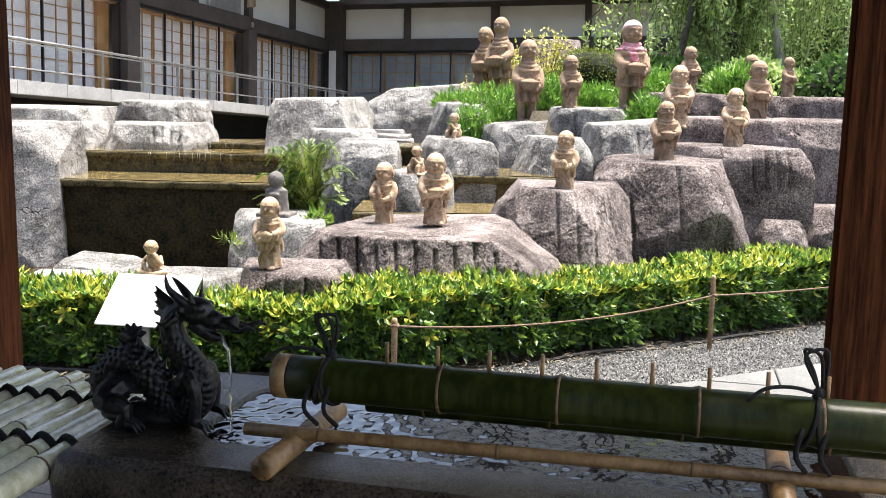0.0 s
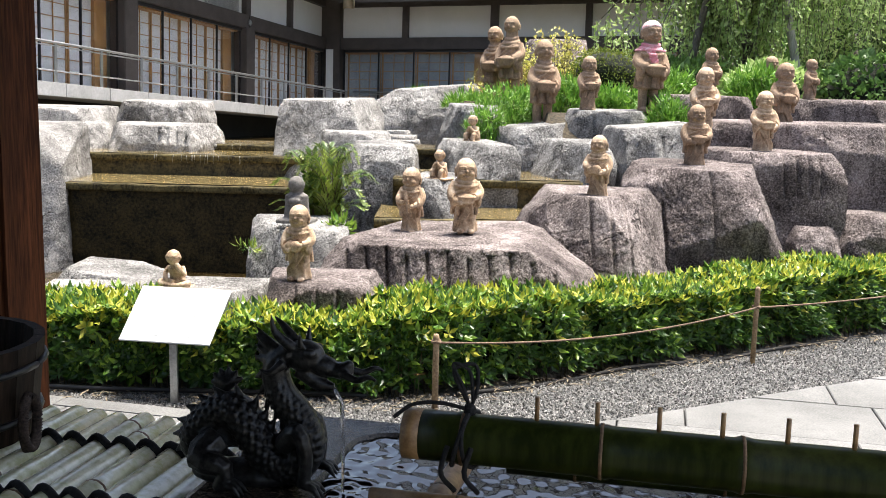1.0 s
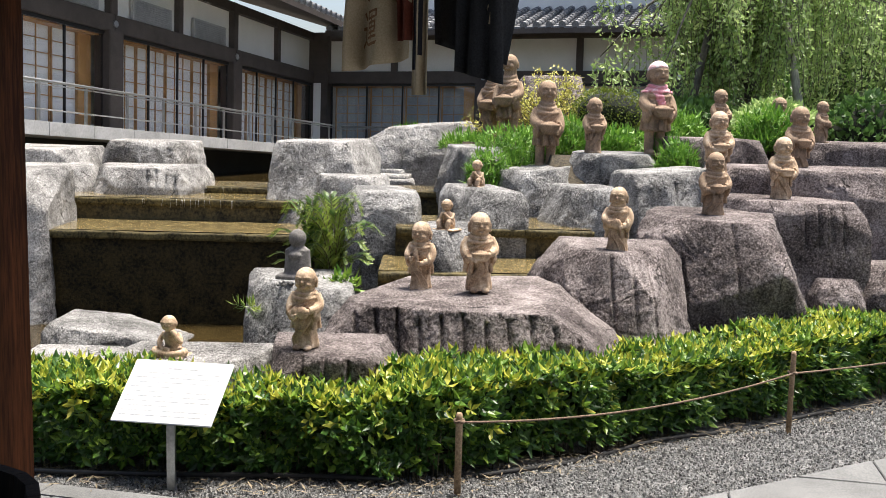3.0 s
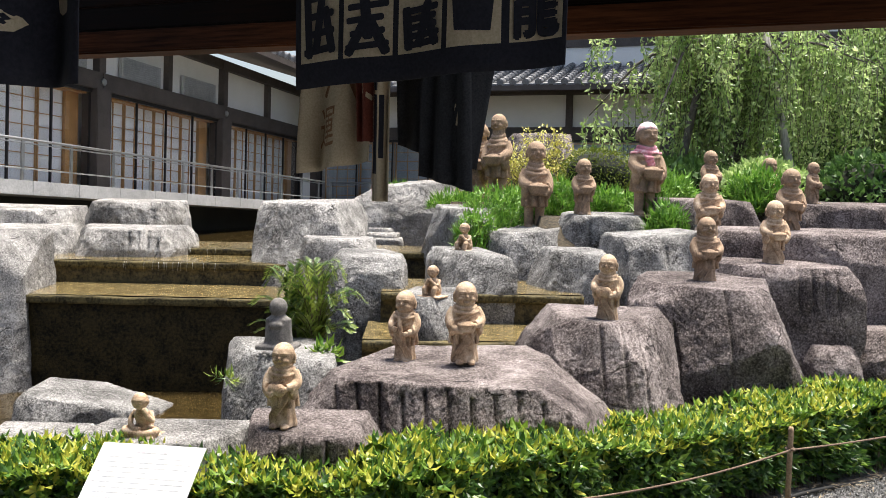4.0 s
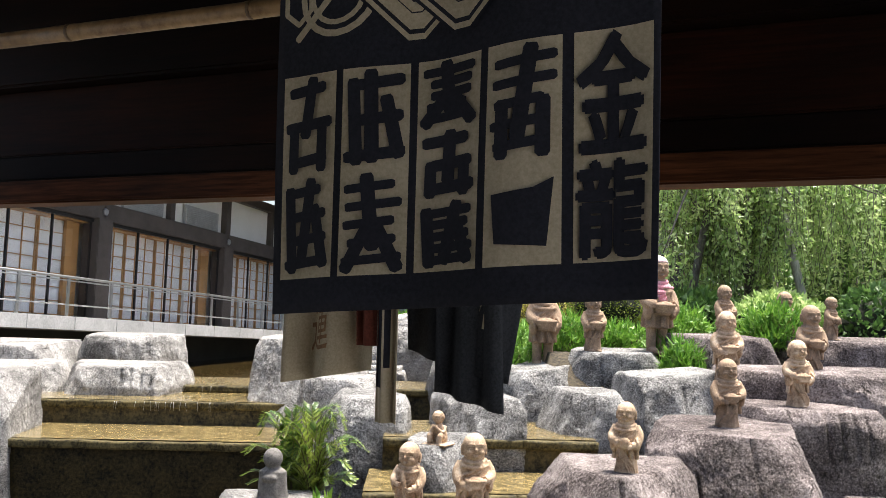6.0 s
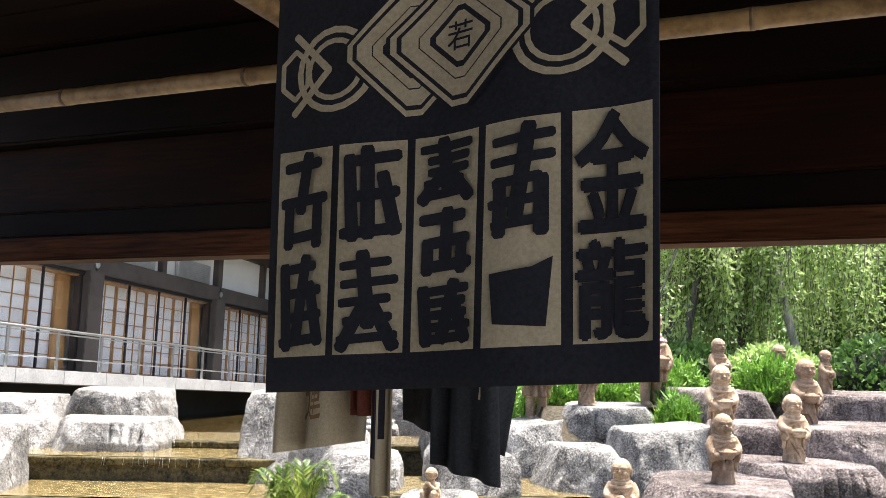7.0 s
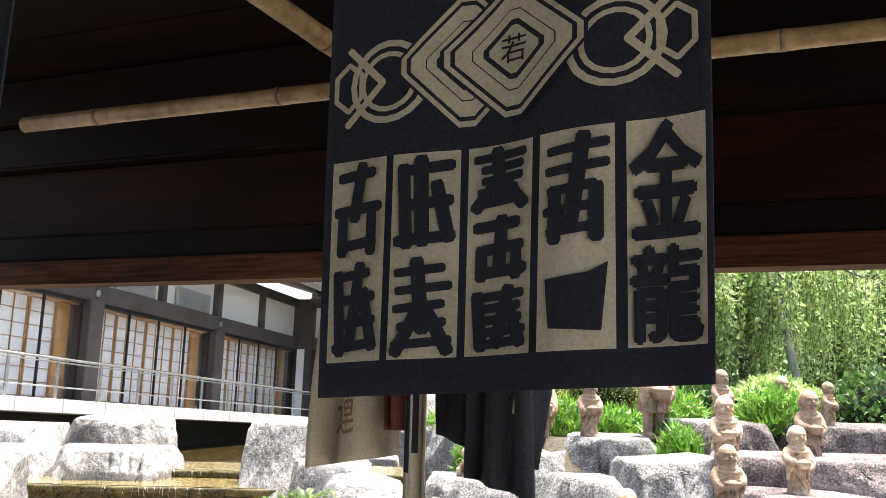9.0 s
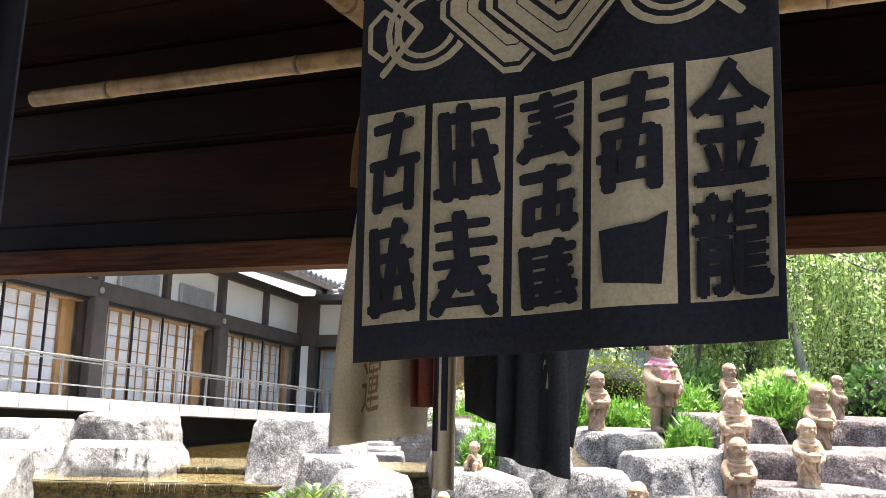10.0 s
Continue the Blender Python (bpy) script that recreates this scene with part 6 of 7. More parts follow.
def sign_board():
    """A tilted enamel notice on a steel post; its small print stands as bars."""
    s = thing("notice_board", "white tilted notice board with small grey print on a steel post", "sign")
    o = Vector((-1.956, 5.134, 0.322))
    ex, ey = Vector((0.50, -0.078, 0.0)), Vector((0.072, 0.211, 0.253))
    x, y = ex.normalized(), ey.normalized()
    z = x.cross(y).normalized()
    m = Matrix(((x.x, y.x, z.x, o.x), (x.y, y.y, z.y, o.y), (x.z, y.z, z.z, o.z), (0, 0, 0, 1)))
    w, h = ex.length, ey.length
    b = part("board", add_box(bmesh.new(), 0, w, 0, h, -0.012, 0.0, 0.003, m), SIGN_WHITE, s)
    r = random.Random(5)
    for k in range(11):
        v = h * (0.86 - 0.075 * k)
        u = 0.05 * w
        end = w * (0.92 if k % 4 else 0.55)
        if k == 0:
            u, end = 0.36 * w, 0.66 * w
        bm = bmesh.new()
        while u < end:
            n = r.uniform(0.006, 0.028)
            tall = 0.007 if k == 0 else 0.0032
            add_box(bm, u, min(u + n, end), v, v + tall, 0.0005, 0.0012, 0, m)
            u += n + 0.004
        part("print_line", bm, INK, b)
    part("post", box(-1.675, -1.635, 5.09, 5.12, -0.02, 0.316, 0.003), STEEL, s)
    part("bracket", add_box(bmesh.new(), w * 0.35, w * 0.75, h * 0.02, h * 0.8, -0.03, -0.012, 0.003, m), STEEL, s)


sign_board()

# ---- planting ----


def clump(name, label, category, centre, size, count, length, mat, seed, width=0.14, up=0.6, droop=0.35, group="", stalks=True):
    """A mound of narrow leaves on thin canes."""
    r = random.Random(seed)
    t = thing(name, label, category, group=group)
    places = []
    c = Vector(centre)
    cane = bmesh.new()
    for _ in range(count):
        v = random_way(r)
        v.z = abs(v.z)
        q = Vector((v.x * size[0], v.y * size[1], v.z * size[2])) * (r.random() ** 0.35)
        p = c + q
        if stalks and r.random() < 0.06:
            add_tube(cane, [(c.x + q.x * 0.5, c.y + q.y * 0.5, c.z - 0.03), tuple(p)], 0.004, 4)
        for _k in range(6):
            d = (Vector((v.x, v.y, 0)) * 0.7 + random_way(r) * 0.8 + Vector((0, 0, up * r.random()))).normalized()
            s = d.cross(Vector((0, 0, 1)))
            if s.length < 0.1:
                continue
            places.append((p, d, (s.normalized() + 0.6 * random_way(r)).normalized(), length * r.uniform(0.6, 1.2), 0))
    if len(cane.verts):
        part("cane", cane, STEM, t)
    else:
        cane.free()
    leaves("foliage", places, (mat,), t, width, 0.1, droop)
    return t


LS = "bright green bamboo grass clump between boulders"
GS = "bamboo grass clumps"
for i, (c, s, n) in enumerate((
        ((0.45, 11.35, 1.25), (0.42, 0.35, 0.60), 420), ((0.22, 10.85, 1.05), (0.25, 0.3, 0.55), 260), ((1.15, 11.5, 1.5), (0.40, 0.35, 0.42), 330), ((0.85, 12.3, 1.5), (0.4, 0.4, 0.34), 240), ((0.1, 12.7, 1.55), (0.36, 0.35, 0.20), 200),
        ((1.72, 11.55, 1.55), (0.42, 0.3, 0.30), 260), ((2.12, 10.95, 1.50), (0.22, 0.3, 0.42), 240), ((2.05, 10.1, 1.30), (0.20, 0.22, 0.42), 230), ((2.35, 11.2, 1.7), (0.30, 0.3, 0.34), 220),
        ((3.22, 10.95, 1.62), (0.36, 0.3, 0.48), 360), ((-0.75, 17.0, 1.55), (0.36, 0.3, 0.30), 200), ((1.95, 9.85, 1.12), (0.16, 0.12, 0.22), 60))):
    clump("bamboo_grass", LS, "bamboo grass", c, s, n, 0.115, SASA, 100 + i, 0.2, 0.35, 0.4, GS)


def ball_shrub(centre, size, count, mat, label, seed, leaf=0.03, name="round_shrub", core_mat=HEDGE_CORE):
    r = random.Random(seed)
    t = thing(name, label, "shrub")
    c = Vector(centre)
    places = []
    for _ in range(count):
        v = random_way(r)
        lump = 0.9 + 0.1 * math.sin(5 * v.x + seed) * math.sin(6 * v.z + 2 * v.y)
        p = c + Vector((v.x * size[0], v.y * size[1], v.z * size[2])) * lump * r.uniform(0.86, 1.03)
        d = (v + 0.9 * random_way(r)).normalized()
        s = d.cross(random_way(r))
        if s.length > 0.1:
            places.append((p, d, s.normalized(), leaf * r.uniform(0.7, 1.4), 0))
    leaves("foliage", places, (mat,), t, 0.5, 0.1, 0.1)
    # added dark ball that stands for the shade inside the leaves
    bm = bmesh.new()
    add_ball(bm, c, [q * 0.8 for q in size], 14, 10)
    part("shade_core", bm, core_mat, t)
    part("trunk", tube([(c.x, c.y, c.z - size[2] - 0.25), tuple(c)], [0.04, 0.03], 6), BARK, t)


ball_shrub((1.75, 12.2, 2.02), (0.48, 0.45, 0.33), 3600, AZALEA, "clipped round evergreen shrub with yellow-green top", 1)


def open_shrub(centre, size, label, mat, seed, twigs=60, leaf=0.05):
    r = random.Random(seed)
    t = thing("leafy_shrub", label, "shrub")
    c = Vector(centre)
    wood, places = bmesh.new(), []
    for _ in range(twigs):
        v = random_way(r, 0.5)
        tip = c + Vector((v.x * size[0], v.y * size[1], abs(v.z) * size[2]))
        base = Vector((c.x + v.x * 0.08, c.y + v.y * 0.08, c.z - 0.05))
        mid = base.lerp(tip, 0.5) + Vector((0, 0, 0.08))
        pts = curve_points([base, mid, tip], 7)
        add_tube(wood, pts, [0.008, 0.007, 0.006, 0.005, 0.004, 0.003, 0.002], 4)
        for p in pts[2:]:
            for _k in range(7):
                d = random_way(r)
                q = Vector(p) + random_way(r) * 0.07
                s = d.cross(Vector((0, 0, 1)))
                if s.length > 0.1:
                    places.append((q, d, s.normalized(), leaf * r.uniform(0.7, 1.3), 0))
    part("twig", wood, BARK, t)
    leaves("foliage", places, (mat,), t, 0.5, 0.1, 0.15)


open_shrub((1.25, 13.6, 1.65), (0.75, 0.5, 0.95), "feathery yellow-green maple shrub", MAPLE, 2, 110, 0.055)
open_shrub((0.75, 14.6, 1.65), (0.7, 0.5, 0.75), "feathery yellow-green maple shrub", MAPLE, 4, 70, 0.05)


def fern(centre, seed):
    """Arching fronds of paired leaflets springing from one root."""
    r = random.Random(seed)
    t = thing("fern", "large fern with arching yellow-green fronds behind a figure", "fern")
    c = Vector(centre)
    for k in range(30):
        a = r.uniform(0, 6.283)
        reach, rise = r.uniform(0.06, 0.34), r.uniform(0.16, 0.68)
        out = Vector((math.cos(a), math.sin(a) * 0.6, 0))
        pts = curve_points([c, c + out * reach * 0.35 + Vector((0, 0, rise * 0.75)), c + out * reach * 0.85 + Vector((0, 0, rise)), c + out * reach * 1.15 + Vector((0, 0, rise * 0.86))], 24)
        bm = bmesh.new()
        add_tube(bm, pts, [0.004 - 0.00013 * i for i in range(24)], 4)
        fr = part("frond", bm, STEM, t)
        places = []
        for i in range(3, 24):
            d = (pts[min(i + 1, 23)] - pts[i - 1]).normalized()
            s = d.cross(Vector((0, 0, 1)))
            if s.length < 0.05:
                s = Vector((1, 0, 0))
            s.normalize()
            for sg in (-1, 1):
                w = (s * sg + d * 0.75 + Vector((0, 0, r.uniform(-0.1, 0.15)))).normalized()
                places.append((pts[i], w, d, 0.095 * (1 - 0.8 * abs(i / 23 - 0.35)) * r.uniform(0.9, 1.1), 0))
        leaves("foliage", places, (FERN,), fr, 0.30, 0.1, 0.1)
    return t


fern((-1.14, 7.80, 0.58), 3)
fern((-1.30, 7.95, 0.58), 8)
clump("fern_sprig", "small fern sprig hanging over the pool", "fern", (-1.66, 7.15, 0.50), (0.12, 0.08, 0.05), 8, 0.09, FERN, 55, 0.2, 0.2, 0.2)
clump("leafy_seedling", "small broad-leaved seedling beside the fern", "plant", (-1.02, 7.35, 0.62), (0.10, 0.1, 0.10), 16, 0.10, LEAF_MID, 56, 0.35, 0.3, 0.3)


def weeping_tree(base, height, spread, strands, seed, label, lean=(0, 0)):
    """Trunk, arching limbs and hanging strands of small leaves."""
    r = random.Random(seed)
    t = thing("weeping_tree", label, "tree")
    b = Vector(base)
    top = b + Vector((lean[0], lean[1], height * 0.72))
    bm = bmesh.new()
    add_tube(bm, curve_points([b - Vector((0, 0, 0.1)), b + Vector((0.1, 0, height * 0.3)), b.lerp(top, 0.6) + Vector((-0.08, 0, 0)), top], 12), [0.13 - 0.007 * i for i in range(12)], 10)
    part("trunk", bm, BARK, t)
    places = []
    ends = []
    for k in range(26):
        a = 6.283 * k / 26 + r.uniform(-0.2, 0.2)
        reach = spread * r.uniform(0.25, 1.0)
        out = Vector((math.cos(a), math.sin(a) * 0.75, 0))
        start = b.lerp(top, r.uniform(0.55, 1.0))
        apex = start + out * reach * 0.5 + Vector((0, 0, height * r.uniform(0.12, 0.30)))
        end = start + out * reach + Vector((0, 0, height * r.uniform(-0.05, 0.12)))
        pts = curve_points([start, apex, end], 10)
        bm = bmesh.new()
        add_tube(bm, pts, [0.04 - 0.0036 * i for i in range(10)], 6)
        part("limb", bm, BARK, t)
        ends += pts[2:]
    twig = bmesh.new()
    for k in range(strands):
        if k % 4 == 0:
            hold = r.choice(ends)
            hold_fall, hold_sway = r.uniform(0.5, 2.2) * height / 4.5, Vector((r.uniform(-0.22, 0.22), r.uniform(-0.2, 0.2), 0))
        p = hold + Vector((r.gauss(0, 0.09), r.gauss(0, 0.12), r.uniform(-0.08, 0.05)))
        fall = hold_fall * r.uniform(0.6, 1.1)
        sway = hold_sway + Vector((r.uniform(-0.08, 0.08), r.uniform(-0.08, 0.08), 0))
        pts = [p + sway * (i / 7) ** 2 + Vector((0, 0, -fall * i / 7)) for i in range(8)]
        add_tube(twig, pts, 0.004, 3)
        n = int(fall / 0.034)
        for i in range(n):
            q = p + sway * (i / n) ** 2 + Vector((0, 0, -fall * i / n))
            d = (random_way(r) + Vector((0, 0, -0.7))).normalized()
            s = d.cross(random_way(r))
            if s.length > 0.1:
                places.append((q, d, s.normalized(), r.uniform(0.06, 0.115), 0))
    part("twig", twig, BARK, t)
    leaves("crown", places, (WILLOW,), t, 0.42, 0.1, 0.25)
    return t


weeping_tree((3.95, 13.9, 1.4), 3.5, 2.15, 900, 5, "weeping tree with hanging strands of small green leaves", (-0.2, 0))
weeping_tree((6.9, 14.8, 1.4), 4.2, 2.7, 900, 6, "broad weeping tree with hanging strands of green leaves", (0.1, 0))
pole = thing("tree_prop", "pale slanting wooden prop under a weeping tree", "prop")
part("pole", tube([(4.62, 13.2, 1.5), (4.02, 13.3, 4.2)], [0.06, 0.045], 10), PALE_BARK, pole)
pole = thing("tree_prop", "dark slanting bough prop under a weeping tree", "prop")
part("pole", tube([(3.0, 13.5, 1.6), (3.45, 13.8, 3.6)], [0.06, 0.045], 8), BARK, pole)


def backing_tree(base, size, count, seed, label, leaf=0.13, mat=TREE_DARK):
    r = random.Random(seed)
    t = thing("broadleaf_tree", label, "tree", group="trees behind the garden")
    b = Vector(base)
    part("trunk", tube([tuple(b - Vector((0, 0, 0.2))), tuple(b + Vector((0.1, 0, size[2] * 0.5))), tuple(b + Vector((0, 0, size[2] * 0.9)))], [0.16, 0.11, 0.05], 8), BARK, t)
    places = []
    blobs = []
    for _ in range(26):
        v = random_way(r)
        blobs.append((b + Vector((v.x * size[0] * 0.75, v.y * size[1] * 0.75, size[2] * (0.55 + 0.42 * v.z))), r.uniform(0.35, 0.75)))
    for _ in range(count):
        c, q = r.choice(blobs)
        v = random_way(r)
        p = c + v * q * r.uniform(0.55, 1.05)
        d = (v + random_way(r)).normalized()
        s = d.cross(random_way(r))
        if s.length > 0.1:
            places.append((p, d, s.normalized(), leaf * r.uniform(0.6, 1.3), 0))
    wood = bmesh.new()
    for c, q in blobs[:14]:
        add_tube(wood, [tuple(b + Vector((0, 0, size[2] * 0.35))), tuple(c)], [0.05, 0.015], 5)
    part("limb", wood, BARK, t)
    leaves("crown", places, (mat,), t, 0.5, 0.1, 0.15)


for i, (x, y, s, h) in enumerate(((6.2, 18.0, 1.7, 2.0), (7.8, 17.6, 1.9, 2.4), (10.2, 17.2, 2.2, 3.4), (6.4, 16.2, 1.5, 1.9), (8.9, 15.9, 1.7, 2.6), (5.0, 15.9, 1.3, 1.6), (12.5, 17.5, 2.3, 4.4))):
    backing_tree((x, y, 1.4), (s, 1.2, h), 3400, 60 + i, "dark broadleaf tree closing the garden behind", 0.12)
for i, (x, y, sx, sz) in enumerate(((3.9, 12.6, 0.8, 0.5), (5.2, 12.4, 1.0, 0.6), (6.6, 12.6, 1.1, 0.7), (2.9, 13.0, 0.7, 0.55))):
    ball_shrub((x, y, 1.75), (sx, 0.6, sz), 3600, TREE_DARK if i % 2 else WILLOW, "loose green shrub under the weeping trees", 30 + i, 0.10, "garden_shrub")

# ---- the basin ----
BAS = pose(-0.80, 1.80, 0, 0, 0, -12)


def basin():
    """A hollowed granite block, broad-rimmed and wet."""
    b = thing("stone_basin", "dark wet granite water basin brimming with water", "basin", BAS)
    L, D, H, z0 = 1.78, 0.70, 0.85, 0.79
    bm = bmesh.new()
    ring = lambda pts, z: [bm.verts.new((x, y, z)) for x, y in pts]

    def rounded(x0, x1, y0, y1, rad, n=8):
        out = []
        for cx, cy, a in ((x1 - rad, y0 + rad, -90), (x1 - rad, y1 - rad, 0), (x0 + rad, y1 - rad, 90), (x0 + rad, y0 + rad, 180)):
            for k in range(n + 1):
                t = radians(a + 90 * k / n)
                out.append((cx + rad * math.cos(t), cy + rad * math.sin(t)))
        return out

    loops = [ring(rounded(0.04, L - 0.04, 0.04, D - 0.04, 0.06), 0.0), ring(rounded(0, L, 0, D, 0.07), H - 0.06), ring(rounded(0.012, L - 0.012, 0.012, D - 0.012, 0.07), H - 0.018), ring(rounded(0.04, L - 0.04, 0.04, D - 0.04, 0.06), H),
             ring(rounded(0.235, L - 0.16, 0.19, D - 0.085, 0.10), H - 0.006), ring(rounded(0.25, L - 0.175, 0.205, D - 0.10, 0.09), H - 0.03), ring(rounded(0.275, L - 0.2, 0.23, D - 0.125, 0.08), 0.45)]
    for lo, hi in zip(loops, loops[1:]):
        for k in range(len(lo)):
            j = (k + 1) % len(lo)
            bm.faces.new((lo[k], lo[j], hi[j], hi[k]))
    bm.faces.new(loops[-1])
    bm.faces.new(loops[0][::-1])
    part("block", bm, BASIN, b)
    part("foot", box(0.15, L - 0.15, 0.10, D - 0.10, -0.03, 0.05, 0.01), BASIN, b)
    n = 240
    w = bmesh.new()
    cx, cy = 0.30, 0.275
    x0, x1, y0, y1 = 0.247, L - 0.17, 0.202, D - 0.097
    rp = random.Random(9)
    waves = [(105 * rp.uniform(0.7, 1.8), rp.uniform(0, 6.283), rp.uniform(0, 6.283)) for _ in range(14)]
    grid = []
    for j in range(110):
        row = []
        for i in range(n):
            x, y = x0 + (x1 - x0) * i / (n - 1), y0 + (y1 - y0) * j / 109
            q = math.hypot(x - cx, y - cy)
            row.append(w.verts.new((x, y, H - 0.014 + 0.0007 * math.sin(q * 190 + 2 * math.sin(9 * x)) * math.exp(-q * 6) + (0.0009 * math.exp(-q * 3.2) + 0.00008) * sum(math.sin(f * (x * math.cos(a) + y * math.sin(a)) + ph) for f, a, ph in waves) * 0.5)))
        grid.append(row)
    for j in range(109):
        for i in range(n - 1):
            w.faces.new((grid[j][i], grid[j][i + 1], grid[j + 1][i + 1], grid[j + 1][i]))
    solid("water", w, WATER_BASIN, "dark rippled water filling the stone basin", "water", kind="structure", m=BAS, smooth=True)


basin()


def dragon():
    """A bronze dragon rearing over the water: coiled back, arched neck, horned head, tail fan and clawed feet, cast as one piece."""
    bm = bmesh.new()
    # body: from the tail up over the humped back, down to the chest, up the neck to the head
    spine = [(-0.005, 0.02, 0.03), (-0.015, 0.0, 0.085), (0.02, 0.0, 0.14), (0.08, 0.0, 0.160), (0.125, 0.0, 0.11), (0.165, 0.0, 0.055), (0.215, 0.0, 0.045), (0.245, 0.0, 0.095), (0.222, 0.0, 0.155), (0.183, 0.0, 0.205), (0.172, 0.0, 0.265), (0.215, 0.0, 0.305)]
    pts = curve_points(spine, 60)
    rad = []
    for i in range(60):
        t = i / 59
        rad.append(0.022 + 0.020 * math.sin(min(1, t * 2.6) * math.pi * 0.5) - 0.018 * max(0, (t - 0.5) / 0.5))
    add_tube(bm, pts, rad, 16)
    # back fin
    for i in range(4, 57, 2):
        d = (pts[i + 1] - pts[i - 1]).normalized()
        out = Vector((-d.z, 0, d.x))
        p = pts[i] + out * rad[i] * 0.9
        add_tube(bm, [p - d * 0.0, p + out * 0.022 - d * 0.012], [0.012, 0.002], 6)
    # belly plates
    for i in range(34, 56):
        d = (pts[min(i + 1, 59)] - pts[i - 1]).normalized()
        out = Vector((d.z, 0, -d.x))
        add_ball(bm, pts[i] + out * rad[i] * 0.75, (0.010, rad[i] * 0.8, 0.010), 8, 6)
    # scales along the flank
    for i in range(6, 50):
        for k in range(5):
            a = -0.9 + 0.45 * k + 0.2 * (i % 2)
            d = (pts[i + 1] - pts[i - 1]).normalized()
            out = Vector((-d.z, 0, d.x))
            q = pts[i] + (out * math.sin(a) - Vector((0, 1, 0)) * math.cos(a)) * rad[i]
            add_ball(bm, q, (0.006, 0.0045, 0.006), 6, 4)
    # head, muzzle, jaw, brow
    add_ball(bm, (0.235, 0, 0.29), (0.045, 0.036, 0.034))
    add_ball(bm, (0.275, 0, 0.272), (0.045, 0.026, 0.022), turn=Euler((0, 0.35, 0)))
    add_ball(bm, (0.315, 0, 0.262), (0.028, 0.024, 0.018))
    add_ball(bm, (0.33, 0, 0.275), (0.012, 0.016, 0.010))
    add_tube(bm, curve_points([(0.225, 0, 0.262), (0.265, 0, 0.232), (0.30, 0, 0.225)], 8), [0.022, 0.02, 0.018, 0.017, 0.016, 0.014, 0.011, 0.008], 10)
    for sy in (-1, 1):
        add_ball(bm, (0.255, sy * 0.028, 0.302), (0.014, 0.010, 0.010))
        add_tube(bm, curve_points([(0.215, sy * 0.02, 0.31), (0.18, sy * 0.03, 0.345), (0.165 - 0.008 * sy, sy * 0.035, 0.375 - 0.01 * sy)], 10), [0.012, 0.012, 0.011, 0.01, 0.009, 0.007, 0.006, 0.005, 0.003, 0.001], 8)
        add_tube(bm, [(0.235, sy * 0.03, 0.315), (0.235, sy * 0.04, 0.352)], [0.009, 0.001], 6)
        add_tube(bm, curve_points([(0.32, sy * 0.02, 0.262), (0.355, sy * 0.03, 0.252), (0.38, sy * 0.035, 0.262), (0.40, sy * 0.04, 0.255)], 10), [0.009, 0.009, 0.009, 0.008, 0.008, 0.007, 0.006, 0.005, 0.004, 0.002], 6)
        add_tube(bm, curve_points([(0.20, sy * 0.034, 0.28), (0.175, sy * 0.05, 0.262), (0.15, sy * 0.05, 0.27)], 8), [0.014, 0.013, 0.011, 0.009, 0.007, 0.005, 0.003, 0.001], 6)
        # fore and hind legs with claws
        add_tube(bm, curve_points([(0.20, sy * 0.03, 0.10), (0.235, sy * 0.055, 0.14), (0.255, sy * 0.06, 0.09), (0.25, sy * 0.06, 0.025)], 10), [0.024, 0.023, 0.022, 0.02, 0.018, 0.017, 0.016, 0.015, 0.015, 0.016], 8)
        add_tube(bm, curve_points([(0.05, sy * 0.03, 0.10), (0.03, sy * 0.075, 0.075), (0.09, sy * 0.085, 0.06), (0.075, sy * 0.085, 0.015)], 10), [0.038, 0.036, 0.034, 0.03, 0.027, 0.024, 0.02, 0.018, 0.017, 0.016], 8)
        for fx, fy in ((0.25, sy * 0.06), (0.085, sy * 0.085)):
            for k in (-1, 0, 1):
                add_tube(bm, curve_points([(fx, fy, 0.025), (fx + 0.025, fy + 0.014 * k, 0.026), (fx + 0.045, fy + 0.02 * k, 0.004)], 6), [0.010, 0.010, 0.009, 0.007, 0.005, 0.002], 6)
    # tail fan
    add_tube(bm, curve_points([(0.0, 0.03, 0.10), (0.035, 0.05, 0.16), (0.045, 0.05, 0.20)], 8), [0.018, 0.017, 0.016, 0.015, 0.013, 0.012, 0.011, 0.01], 8)
    for k in range(7):
        a = radians(20 + 32 * k)
        add_tube(bm, [(0.045, 0.05, 0.20), (0.045 + 0.038 * math.cos(a), 0.05, 0.205 + 0.034 * math.sin(a))], [0.016, 0.004], 6)
    # mane tufts
    for k in range(6):
        add_tube(bm, [(0.17, 0.0, 0.27 + 0.007 * k), (0.125, 0.01 * (k % 2), 0.285 + 0.012 * k)], [0.012, 0.002], 6)
    add_ball(bm, (0.10, 0.0, 0.02), (0.12, 0.05, 0.03))
    me = remeshed(bm, 0.0034, "dragon")
    me.materials.append(BRONZE)
    ob = new("dragon_spout", me)
    ob.matrix_basis = pose(-0.737, 2.05, 0.843, 0, 0, -8) @ Matrix.Scale(0.91, 4)
    tagged(ob, "dark bronze dragon water spout rearing on the basin rim", "fountain figure")
    fall = tube([(-0.468, 2.012, 1.046), (-0.452, 2.008, 1.02), (-0.448, 2.006, 0.95), (-0.448, 2.006, 0.838)], [0.0045, 0.004, 0.0035, 0.003], 8)
    solid("water_jet", fall, WATER_JET, "thin clear stream falling from the dragon's mouth", "water")


